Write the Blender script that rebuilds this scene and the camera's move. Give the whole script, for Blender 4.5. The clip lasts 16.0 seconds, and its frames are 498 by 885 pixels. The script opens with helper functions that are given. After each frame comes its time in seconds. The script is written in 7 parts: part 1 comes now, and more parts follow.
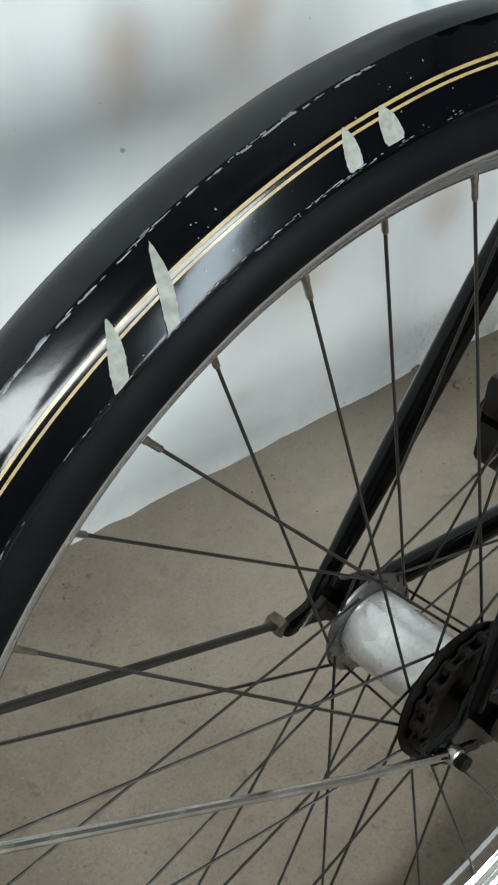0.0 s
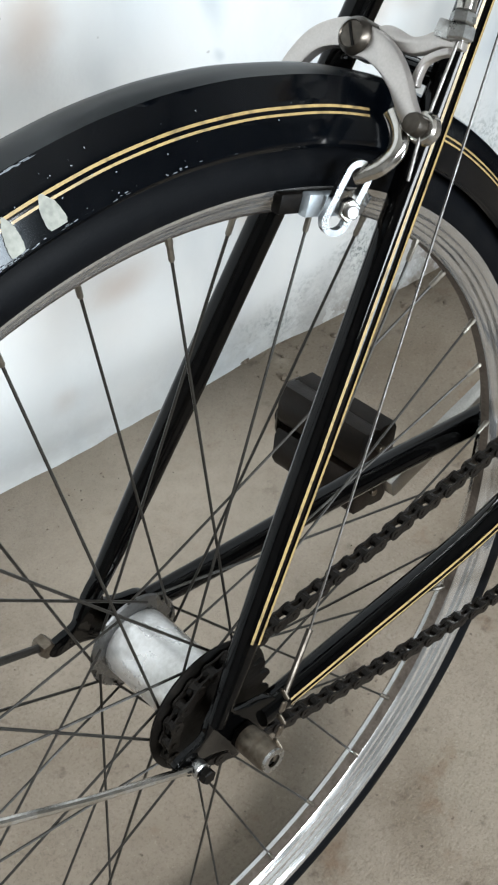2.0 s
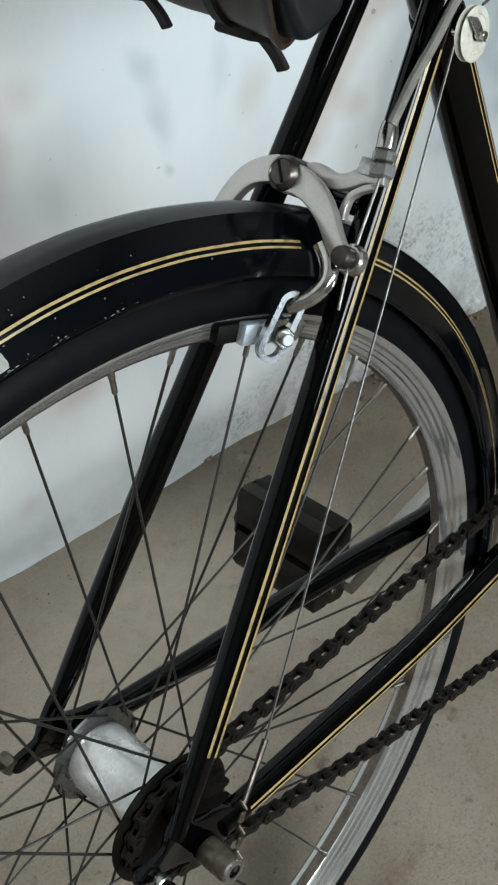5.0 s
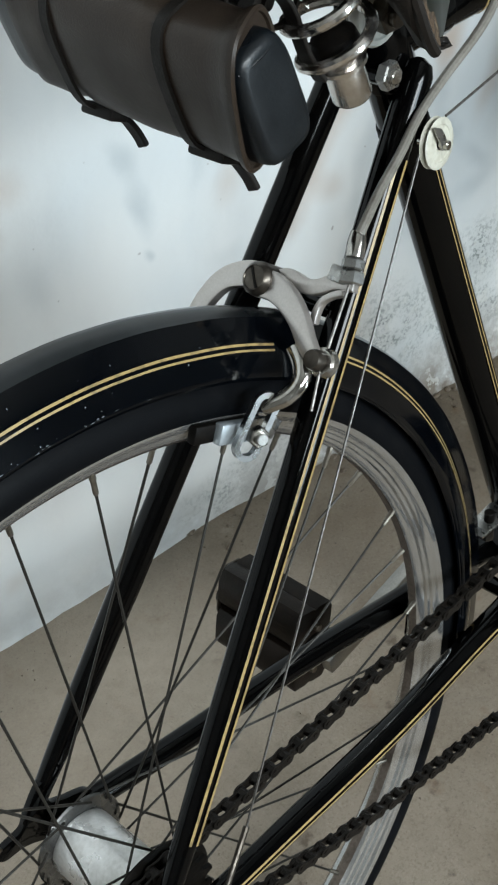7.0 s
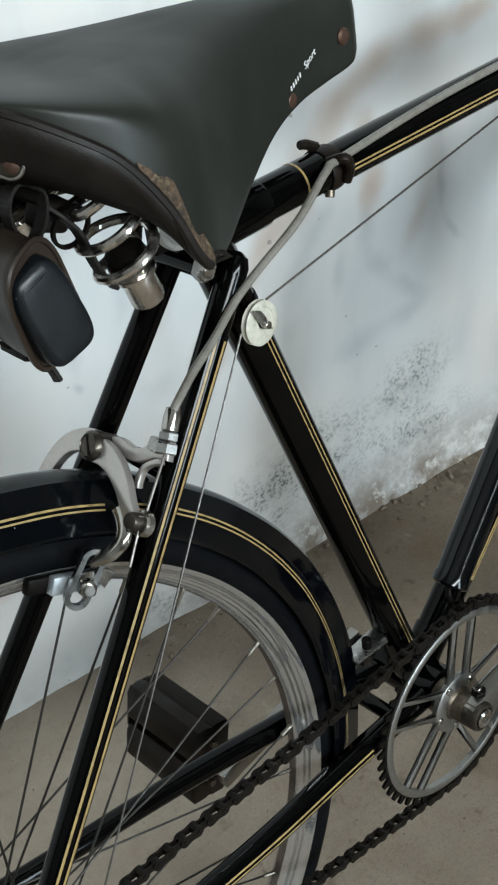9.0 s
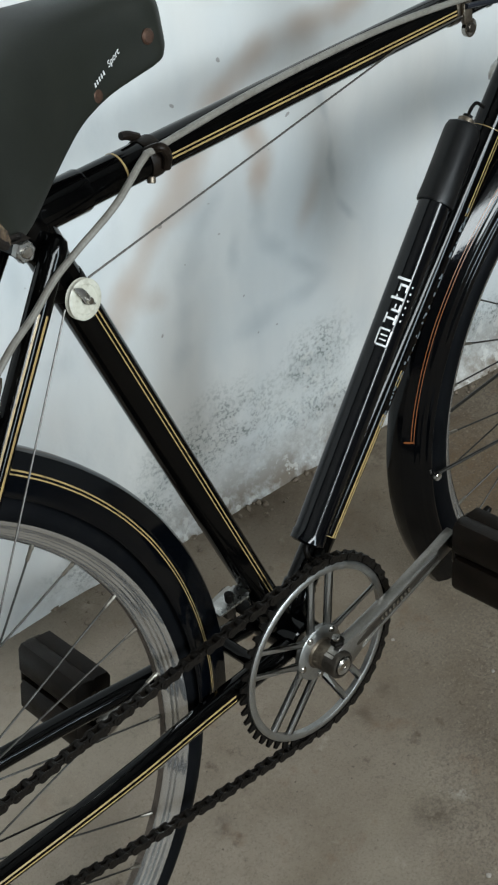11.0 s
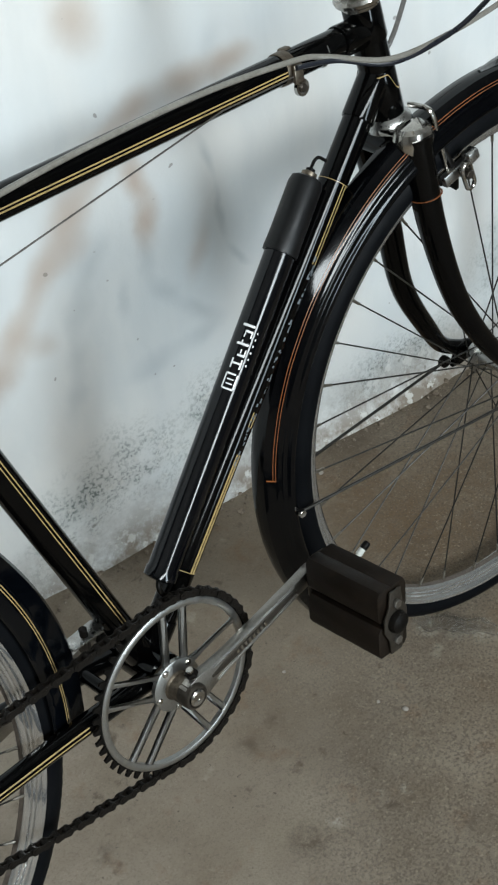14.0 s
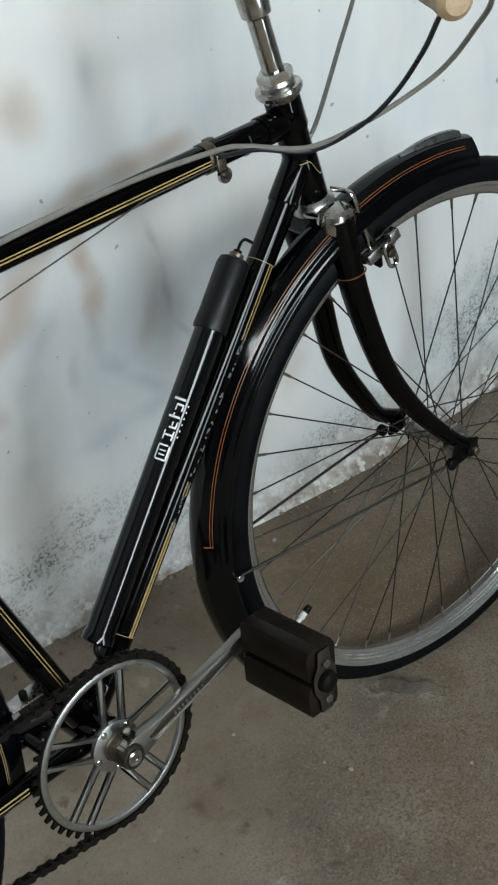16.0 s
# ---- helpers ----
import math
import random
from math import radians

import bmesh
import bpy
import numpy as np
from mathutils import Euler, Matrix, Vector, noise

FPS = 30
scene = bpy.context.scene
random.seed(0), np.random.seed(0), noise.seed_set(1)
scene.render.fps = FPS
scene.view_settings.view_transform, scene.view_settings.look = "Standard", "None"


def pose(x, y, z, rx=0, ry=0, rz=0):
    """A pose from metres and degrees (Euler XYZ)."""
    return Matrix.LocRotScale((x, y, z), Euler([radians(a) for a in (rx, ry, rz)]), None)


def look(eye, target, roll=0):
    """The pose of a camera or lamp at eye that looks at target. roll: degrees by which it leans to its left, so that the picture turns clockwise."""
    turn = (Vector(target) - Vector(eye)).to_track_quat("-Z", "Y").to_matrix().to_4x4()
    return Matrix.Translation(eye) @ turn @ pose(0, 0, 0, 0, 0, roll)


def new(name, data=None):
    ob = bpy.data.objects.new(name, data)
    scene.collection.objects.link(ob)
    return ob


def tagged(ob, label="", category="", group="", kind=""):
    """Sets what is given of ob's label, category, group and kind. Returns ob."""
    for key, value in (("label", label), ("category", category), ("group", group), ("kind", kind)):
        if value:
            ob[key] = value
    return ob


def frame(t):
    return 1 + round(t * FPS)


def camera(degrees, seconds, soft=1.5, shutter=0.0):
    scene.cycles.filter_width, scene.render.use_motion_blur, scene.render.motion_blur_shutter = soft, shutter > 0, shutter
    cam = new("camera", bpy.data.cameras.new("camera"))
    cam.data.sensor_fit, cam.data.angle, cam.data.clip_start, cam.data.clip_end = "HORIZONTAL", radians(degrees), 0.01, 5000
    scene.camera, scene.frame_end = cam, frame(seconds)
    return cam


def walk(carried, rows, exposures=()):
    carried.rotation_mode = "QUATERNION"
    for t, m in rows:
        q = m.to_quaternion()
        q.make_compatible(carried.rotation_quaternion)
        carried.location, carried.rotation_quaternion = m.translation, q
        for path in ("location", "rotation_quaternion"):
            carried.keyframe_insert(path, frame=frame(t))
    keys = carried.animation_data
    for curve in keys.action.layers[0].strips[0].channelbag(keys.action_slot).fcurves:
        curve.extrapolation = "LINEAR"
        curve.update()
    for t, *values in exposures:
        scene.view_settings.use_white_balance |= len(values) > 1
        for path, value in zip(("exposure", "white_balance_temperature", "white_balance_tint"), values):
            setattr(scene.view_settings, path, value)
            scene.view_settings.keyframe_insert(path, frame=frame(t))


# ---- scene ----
cam = camera(22.034, 16.0, soft=2.2)
PATH = [
    (0, -0.3335, -0.2397, 0.9647, 43.876, 1.884, -40.066),
    (0.5, -0.3047, -0.2494, 0.9773, 42.725, 1.439, -40.431),
    (1, -0.2897, -0.2693, 0.9974, 41.999, 1.290, -41.132),
    (1.5, -0.2667, -0.2891, 1.0064, 41.524, 1.026, -41.971),
    (2, -0.2501, -0.3014, 1.0199, 41.687, 0.491, -43.490),
    (2.5, -0.2436, -0.3063, 1.0331, 42.449, 0.395, -44.523),
    (3, -0.2425, -0.3063, 1.0365, 42.868, 0.417, -45.017),
    (3.5, -0.2417, -0.3109, 1.0406, 43.624, 0.662, -45.379),
    (4, -0.2364, -0.3144, 1.0441, 44.197, 1.044, -45.446),
    (6.5, -0.2356, -0.3120, 1.0761, 46.655, 0.960, -45.988),
    (7, -0.2318, -0.3174, 1.0852, 47.407, 1.170, -46.395),
    (7.5, -0.1834, -0.3373, 1.0987, 47.712, 2.118, -45.431),
    (8, -0.1376, -0.3723, 1.1334, 48.671, 2.761, -42.663),
    (8.5, -0.1626, -0.4220, 1.1593, 49.936, 2.717, -43.429),
    (9, -0.1588, -0.4353, 1.1702, 50.892, 2.513, -44.384),
    (9.5, -0.1691, -0.4517, 1.1777, 51.237, 2.741, -44.859),
    (10, -0.1738, -0.4887, 1.1953, 51.081, 2.875, -45.699),
    (10.2, -0.1655, -0.5092, 1.1984, 50.988, 3.003, -45.927),
    (12.3, -0.0748, -0.6302, 1.2054, 49.258, 4.209, -43.035),
    (12.5, -0.0715, -0.6362, 1.2083, 49.411, 4.158, -43.321),
    (13, -0.0664, -0.6591, 1.2148, 50.082, 4.157, -44.170),
    (13.5, -0.0511, -0.6819, 1.2237, 50.850, 4.148, -44.850),
    (14, -0.0392, -0.7043, 1.2300, 51.733, 4.165, -44.945),
    (14.5, -0.0289, -0.7433, 1.2320, 52.496, 4.194, -44.813),
    (15, -0.0220, -0.7602, 1.2389, 53.398, 4.521, -45.019),
    (15.5, -0.0213, -0.7682, 1.2429, 54.172, 4.695, -45.377),
    (16, -0.0272, -0.7830, 1.2584, 54.827, 4.654, -45.617),
]
EXPOSE = [(0, 0.05, 6600, 10), (0.5, 0.35, 6570, 14), (1, 0.22, 6520, 14), (1.5, 0.52, 6520, 14), (2, 0.52, 6570, 14), (2.5, 0.42, 6470, 14), (3, 0.28, 6550, 10), (4, 0.02, 6500, 10), (6.5, -0.03, 6500, 10), (7, 0.02, 6500, 10), (7.5, -0.13, 6500, 10), (8, 0.31, 6750, 15), (8.5, -0.15, 6550, 10), (9, -0.16, 6550, 10), (10, -0.25, 6550, 10), (12.5, -0.18, 6500, 10), (13, -0.06, 6550, 10), (14, -0.11, 6550, 10), (15.5, -0.31, 6550, 10), (16, -0.43, 6550, 10)]
walk(cam, [(t, pose(*r)) for t, *r in PATH], EXPOSE)

# ---- world and lights ----
world = bpy.data.worlds.new("world")
scene.world = world
world.use_nodes = True
wn = world.node_tree
sky = wn.nodes.new("ShaderNodeTexSky")
sky.sky_type, sky.sun_disc = "NISHITA", False
sky.sun_elevation, sky.sun_rotation = radians(48), radians(160)
wn.links.new(sky.outputs[0], wn.nodes["Background"].inputs[0])
wn.nodes["Background"].inputs[1].default_value = 0.12


def area_lamp(name, m, sx, sy, watts, colour):
    data = bpy.data.lights.new(name, "AREA")
    data.shape, data.size, data.size_y, data.energy, data.color = "RECTANGLE", sx, sy, watts, colour
    ob = new(name, data)
    ob.matrix_world = m
    return ob


# daylight: a long high window band and a door standing ajar behind the camera
area_lamp("window_daylight", look((-0.20, -3.14, 2.40), (0.55, 0.2, 0.60)), 3.0, 0.62, 196, (0.880, 0.968, 1.0))
area_lamp("doorway_daylight", look((0.85, -3.14, 1.10), (0.65, 0.2, 0.60)), 0.42, 1.90, 56, (0.74, 0.90, 1.0))


# ---- materials ----
def material(name, c1, c2=None, rough=0.5, metal=0.0, scale=30.0, fine=300.0, bump=0.0, rvar=0.1, coat=0.0, spec=0.5, grime=0.0, depth=0.001, gcol=(0.12, 0.09, 0.06)):
    """A procedural surface: two colours mixed by noise at two scales, uneven gloss, fine relief, and thin grime."""
    m = bpy.data.materials.new(name)
    m.use_nodes = True
    nt = m.node_tree
    N, L = nt.nodes, nt.links
    bsdf = N["Principled BSDF"]
    co = N.new("ShaderNodeTexCoord")
    n1, n2 = N.new("ShaderNodeTexNoise"), N.new("ShaderNodeTexNoise")
    for n, s, d in ((n1, scale, 5), (n2, fine, 3)):
        n.inputs["Scale"].default_value, n.inputs["Detail"].default_value = s, d
        L.new(co.outputs["Object"], n.inputs["Vector"])
    mix = N.new("ShaderNodeMix")
    mix.data_type = "RGBA"
    c2 = c2 or tuple(v * 0.75 for v in c1)
    mix.inputs[6].default_value, mix.inputs[7].default_value = (*c1, 1), (*c2, 1)
    add = N.new("ShaderNodeMath")
    add.operation = "MULTIPLY_ADD"
    add.inputs[1].default_value = 0.5
    L.new(n2.outputs["Fac"], add.inputs[0])
    half = N.new("ShaderNodeMath")
    half.operation = "MULTIPLY"
    half.inputs[1].default_value = 0.5
    L.new(n1.outputs["Fac"], half.inputs[0])
    L.new(half.outputs[0], add.inputs[2])
    ramp = N.new("ShaderNodeMapRange")
    ramp.inputs["From Min"].default_value, ramp.inputs["From Max"].default_value = 0.35, 0.65
    L.new(add.outputs[0], ramp.inputs["Value"])
    L.new(ramp.outputs[0], mix.inputs[0])
    colour = mix.outputs[2]
    rr = N.new("ShaderNodeMapRange")
    rr.inputs["To Min"].default_value, rr.inputs["To Max"].default_value = max(0.02, rough - rvar), min(1, rough + rvar)
    L.new(n1.outputs["Fac"], rr.inputs["Value"])
    rr.inputs["From Min"].default_value, rr.inputs["From Max"].default_value = 0.3, 0.7
    L.new(rr.outputs[0], bsdf.inputs["Roughness"])
    if grime:
        n3 = N.new("ShaderNodeTexNoise")
        n3.inputs["Scale"].default_value, n3.inputs["Detail"].default_value = scale * 2.3, 8
        L.new(co.outputs["Object"], n3.inputs["Vector"])
        g = N.new("ShaderNodeMapRange")
        g.inputs["From Min"].default_value, g.inputs["From Max"].default_value = 0.52, 0.72
        g.inputs["To Max"].default_value = grime
        L.new(n3.outputs["Fac"], g.inputs["Value"])
        gm = N.new("ShaderNodeMix")
        gm.data_type = "RGBA"
        gm.inputs[7].default_value = (*gcol, 1)
        L.new(g.outputs[0], gm.inputs[0])
        L.new(colour, gm.inputs[6])
        colour = gm.outputs[2]
        if metal:
            mm = N.new("ShaderNodeMapRange")
            mm.inputs["To Min"].default_value, mm.inputs["To Max"].default_value = metal, 0.2 * metal
            L.new(g.outputs[0], mm.inputs["Value"])
            L.new(mm.outputs[0], bsdf.inputs["Metallic"])
    L.new(colour, bsdf.inputs["Base Color"])
    if not (grime and metal):
        bsdf.inputs["Metallic"].default_value = metal
    bsdf.inputs["Specular IOR Level"].default_value = spec
    bsdf.inputs["Coat Weight"].default_value = coat
    bsdf.inputs["Coat Roughness"].default_value = 0.06
    if bump:
        b = N.new("ShaderNodeBump")
        b.inputs["Strength"].default_value, b.inputs["Distance"].default_value = bump, depth
        L.new(n2.outputs["Fac"], b.inputs["Height"])
        L.new(b.outputs[0], bsdf.inputs["Normal"])
    return m


BLACK = material("black_enamel", (0.0006, 0.0006, 0.0007), (0.0010, 0.0010, 0.0010), 0.075, scale=14, fine=420, rvar=0.05, spec=0.17, grime=0.02, gcol=(0.045, 0.034, 0.022), bump=0.03, depth=0.0004)
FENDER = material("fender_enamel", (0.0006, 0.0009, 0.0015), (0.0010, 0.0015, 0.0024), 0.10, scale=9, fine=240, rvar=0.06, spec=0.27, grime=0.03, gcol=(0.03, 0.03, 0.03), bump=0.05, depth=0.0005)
ENAMEL = material("front_fender_enamel", (0.0006, 0.0007, 0.0010), (0.0010, 0.0012, 0.0016), 0.09, scale=9, fine=240, rvar=0.06, spec=0.25, grime=0.02, gcol=(0.03, 0.03, 0.03), bump=0.05, depth=0.0005)
BED_BROWN = material("rim_bed_brown", (0.055, 0.040, 0.030), (0.13, 0.105, 0.085), 0.6, 0.2, scale=60, fine=400, bump=0.2)
GOLD = material("gold_line_paint", (0.37, 0.262, 0.108), (0.25, 0.168, 0.066), 0.35, scale=60, fine=700, coat=0.2, grime=0.6, gcol=(0.03, 0.025, 0.02))
ORANGE = material("orange_line_paint", (0.24, 0.075, 0.02), (0.15, 0.045, 0.014), 0.35, scale=60, fine=700, coat=0.2, grime=0.45, gcol=(0.02, 0.016, 0.012))
CHROME = material("worn_chrome", (0.50, 0.485, 0.455), (0.36, 0.335, 0.30), 0.18, 1.0, scale=40, fine=500, rvar=0.09, grime=0.4, gcol=(0.07, 0.05, 0.035))
ALLOY = material("dull_alloy", (0.43, 0.43, 0.415), (0.33, 0.32, 0.305), 0.30, 1.0, scale=140, fine=900, rvar=0.08, bump=0.05, grime=0.2, depth=0.0003, gcol=(0.09, 0.075, 0.06))
CAST = material("cast_alloy", (0.52, 0.485, 0.46), (0.44, 0.41, 0.385), 0.34, 0.8, scale=30, fine=800, rvar=0.05, bump=0.04, depth=0.0003, grime=0.10)
RIM = material("steel_rim", (0.62, 0.62, 0.615), (0.50, 0.49, 0.475), 0.17, 0.90, scale=34, fine=500, rvar=0.07, grime=0.06, gcol=(0.26, 0.23, 0.20), bump=0.04, depth=0.0003)
HUB = material("hub_shell", (0.78, 0.77, 0.76), (0.60, 0.59, 0.57), 0.34, 0.65, scale=45, fine=400, rvar=0.18, bump=0.15, grime=0.3, gcol=(0.42, 0.39, 0.35))
SPOKE = material("tarnished_spoke", (0.034, 0.031, 0.027), (0.018, 0.016, 0.013), 0.40, 0.5, scale=90, fine=500, spec=0.3)
NIPPLE = material("brass_nipple", (0.20, 0.18, 0.15), (0.11, 0.095, 0.075), 0.36, 0.8, scale=200)
TYRE = material("tyre_rubber", (0.0016, 0.0019, 0.0025), (0.0030, 0.0034, 0.0042), 0.55, scale=25, fine=650, bump=0.2, depth=0.0005, grime=0.08, gcol=(0.02, 0.018, 0.016), spec=0.06)
RUBBER = material("pedal_rubber", (0.0060, 0.0042, 0.0030), (0.0105, 0.0072, 0.0050), 0.42, scale=45, fine=700, bump=0.3, depth=0.0006, grime=0.25, gcol=(0.026, 0.016, 0.010), spec=0.12)
LEATHER = material("saddle_leather", (0.0120, 0.0138, 0.0104), (0.0062, 0.0070, 0.0052), 0.50, scale=9, fine=1100, rvar=0.14, bump=0.12, depth=0.0004, grime=0.22, gcol=(0.028, 0.027, 0.02), spec=0.33)
SKIRT = material("leather_edge", (0.0068, 0.0052, 0.0042), (0.011, 0.0086, 0.007), 0.5, scale=40, fine=800, bump=0.25, depth=0.0006, grime=0.2, gcol=(0.03, 0.021, 0.015), spec=0.2)
WORN = material("bare_worn_leather", (0.085, 0.050, 0.025), (0.008, 0.006, 0.004), 0.8, scale=130, fine=420, bump=0.9, depth=0.0015, grime=0.35, gcol=(0.24, 0.185, 0.11))
VINYL = material("bag_vinyl", (0.0270, 0.0185, 0.0128), (0.0165, 0.0112, 0.0078), 0.42, scale=18, fine=900, rvar=0.1, bump=0.3, depth=0.0005, grime=0.25, gcol=(0.045, 0.034, 0.025), spec=0.24)
CAPV = material("bag_end_plastic", (0.0030, 0.0042, 0.0056), (0.0058, 0.0078, 0.0095), 0.36, scale=30, fine=700, rvar=0.1, bump=0.2, depth=0.0005, spec=0.35)
STRAP = material("strap_leather", (0.0052, 0.0042, 0.0034), (0.0095, 0.0075, 0.006), 0.55, scale=60, fine=700, bump=0.2, spec=0.16)
HOUSING = material("grey_cable_housing", (0.20, 0.188, 0.165), (0.13, 0.12, 0.102), 0.36, scale=50, fine=500, rvar=0.08, grime=0.4, gcol=(0.09, 0.075, 0.055))
BLACKCABLE = material("black_cable_housing", (0.008, 0.010, 0.016), None, 0.32, scale=50)
WIRE = material("steel_wire", (0.16, 0.15, 0.14), (0.10, 0.09, 0.08), 0.4, 0.8, scale=300)
PULLEY = material("white_nylon", (0.50, 0.49, 0.42), (0.40, 0.38, 0.31), 0.4, scale=80, grime=0.35)
PUMP = material("pump_gloss_black", (0.0018, 0.002, 0.0026), None, 0.11, scale=20, rvar=0.05, spec=0.3)
SLEEVE = material("pump_handle_black", (0.003, 0.003, 0.0032), (0.005, 0.005, 0.005), 0.42, scale=60, bump=0.12, spec=0.22)
PRINT = material("white_print", (0.75, 0.75, 0.74), (0.5, 0.5, 0.5), 0.4, scale=200, grime=0.35, gcol=(0.02, 0.02, 0.02))
CHAIN = material("oily_chain_steel", (0.014, 0.0112, 0.0090), (0.006, 0.0048, 0.0038), 0.44, 0.5, scale=150, fine=800, bump=0.2, spec=0.25)
DARKSTEEL = material("black_greasy_steel", (0.0024, 0.0021, 0.0019), (0.0060, 0.0049, 0.0039), 0.48, 0.1, scale=80, bump=0.2, grime=0.07, gcol=(0.03, 0.022, 0.015), spec=0.09)
BRONZE = material("old_bolt_steel", (0.16, 0.135, 0.105), (0.08, 0.062, 0.045), 0.4, 0.85, scale=120, grime=0.4)
RIVET = material("copper_rivet", (0.12, 0.066, 0.046), (0.06, 0.036, 0.026), 0.5, 0.7, scale=200)
FLAKE = material("bare_flaked_filler", (0.27, 0.275, 0.24), (0.18, 0.185, 0.165), 0.75, scale=150, bump=0.4)
GRIP = material("tan_grip", (0.42, 0.30, 0.18), (0.3, 0.2, 0.12), 0.5, scale=60)
PALE = material("pale_plastic_cap", (0.55, 0.56, 0.52), (0.42, 0.42, 0.39), 0.4, scale=60, grime=0.2)
SHOE = material("blue_grey_shoe_metal", (0.42, 0.47, 0.50), (0.33, 0.36, 0.38), 0.35, 0.5, scale=80, grime=0.2)
BOLT = material("dark_bolt_steel", (0.085, 0.074, 0.062), (0.05, 0.042, 0.034), 0.38, 0.85, scale=120, grime=0.3, gcol=(0.03, 0.024, 0.018))
SLOT = material("nickel_plate", (0.27, 0.275, 0.275), (0.20, 0.20, 0.20), 0.28, 1.0, scale=90, grime=0.2, gcol=(0.06, 0.05, 0.04))
DARKHOUSING = material("dark_cable_housing", (0.12, 0.112, 0.105), (0.075, 0.07, 0.065), 0.36, scale=50, grime=0.3, gcol=(0.16, 0.14, 0.12))
CRANK = material("worn_crank_steel", (0.34, 0.325, 0.30), (0.25, 0.235, 0.215), 0.34, 1.0, scale=25, fine=600, rvar=0.07, bump=0.05, grime=0.10, depth=0.0003, gcol=(0.12, 0.10, 0.08))
RINGMETAL = material("polished_ring_steel", (0.42, 0.42, 0.405), (0.32, 0.315, 0.30), 0.36, 1.0, scale=90, fine=900, rvar=0.07, bump=0.03, grime=0.18, depth=0.0003, gcol=(0.10, 0.08, 0.06))
SPRING = material("spring_chrome", (0.72, 0.70, 0.67), (0.55, 0.50, 0.45), 0.2, 1.0, scale=50, rvar=0.06, grime=0.3, gcol=(0.12, 0.07, 0.04))
SCUFF = material("bare_scuffed_metal", (0.17, 0.19, 0.205), (0.07, 0.08, 0.088), 0.5, 0.2, scale=300)
PEBBLE = material("floor_grit", (0.22, 0.175, 0.13), (0.09, 0.066, 0.046), 0.85, scale=120, bump=0.4)
CHIP = material("plaster_chip", (0.30, 0.27, 0.235), (0.22, 0.19, 0.16), 0.85, scale=200, bump=0.4)
PLAIN = material("room_paint", (0.25, 0.243, 0.228), (0.20, 0.194, 0.182), 0.8, scale=3, fine=60, bump=0.1)
CEIL = material("ceiling_paint", (0.52, 0.512, 0.49), (0.44, 0.432, 0.415), 0.85, scale=3, fine=60)
PLASTIC = material("clear_film", (0.80, 0.78, 0.74), (0.66, 0.64, 0.60), 0.14, scale=60, rvar=0.08, bump=0.3, depth=0.0006)
PLASTIC.node_tree.nodes["Principled BSDF"].inputs["Transmission Weight"].default_value = 0.96
PLASTIC.node_tree.nodes["Principled BSDF"].inputs["IOR"].default_value = 1.2
PLASTIC.node_tree.nodes["Principled BSDF"].inputs["Alpha"].default_value = 0.45


def paler_on_top(m, colour, rough, lo=0.80, hi=0.93):
    """Unevenly paler and rougher on what faces up."""
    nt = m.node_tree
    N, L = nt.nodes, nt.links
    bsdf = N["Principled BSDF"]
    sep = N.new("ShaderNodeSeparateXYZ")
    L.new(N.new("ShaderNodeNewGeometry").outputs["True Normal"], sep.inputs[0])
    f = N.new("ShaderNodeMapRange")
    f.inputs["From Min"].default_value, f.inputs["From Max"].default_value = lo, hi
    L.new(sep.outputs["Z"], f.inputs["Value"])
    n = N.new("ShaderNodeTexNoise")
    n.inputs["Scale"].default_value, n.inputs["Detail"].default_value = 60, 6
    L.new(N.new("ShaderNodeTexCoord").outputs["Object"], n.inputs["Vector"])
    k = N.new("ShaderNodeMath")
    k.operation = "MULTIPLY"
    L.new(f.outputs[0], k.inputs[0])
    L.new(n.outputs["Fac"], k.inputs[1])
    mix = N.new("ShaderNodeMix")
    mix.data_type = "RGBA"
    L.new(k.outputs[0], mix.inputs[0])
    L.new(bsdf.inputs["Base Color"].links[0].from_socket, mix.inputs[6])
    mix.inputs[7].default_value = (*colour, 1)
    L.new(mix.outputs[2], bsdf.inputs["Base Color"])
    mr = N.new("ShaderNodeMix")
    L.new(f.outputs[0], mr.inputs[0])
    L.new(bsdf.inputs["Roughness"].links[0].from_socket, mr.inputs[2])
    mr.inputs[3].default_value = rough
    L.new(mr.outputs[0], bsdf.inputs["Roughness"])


# the fender's crown gets a paler, rougher colour than its sides
paler_on_top(FENDER, (0.020, 0.023, 0.024), 0.40)


# ---- mesh helpers ----
def V(*a):
    return Vector(a)


def finish(name, bm, mat, parent=None, label="", sharp=35, keep=False):
    if not keep:
        bmesh.ops.recalc_face_normals(bm, faces=bm.faces)
    me = bpy.data.meshes.new(name)
    bm.to_mesh(me)
    bm.free()
    me.materials.append(mat)
    for p in me.polygons:
        p.use_smooth = True
    me.set_sharp_from_angle(angle=radians(sharp))
    ob = new(name, me)
    if parent:
        ob.parent = parent
    if label:
        ob["label"] = label
    return ob


def part(name, bm, mat, parent, label="", sharp=35):
    return finish(name, bm, mat, parent, label, sharp)


def smooth_path(pts, per=8):
    """Catmull-Rom through the points."""
    pts = [Vector(p) for p in pts]
    out = []
    for i in range(len(pts) - 1):
        a, b, c, d = pts[max(i - 1, 0)], pts[i], pts[i + 1], pts[min(i + 2, len(pts) - 1)]
        for k in range(per):
            t = k / per
            out.append(0.5 * (2 * b + (c - a) * t + (2 * a - 5 * b + 4 * c - d) * t * t + (3 * b - a - 3 * c + d) * t ** 3))
    out.append(pts[-1])
    return out


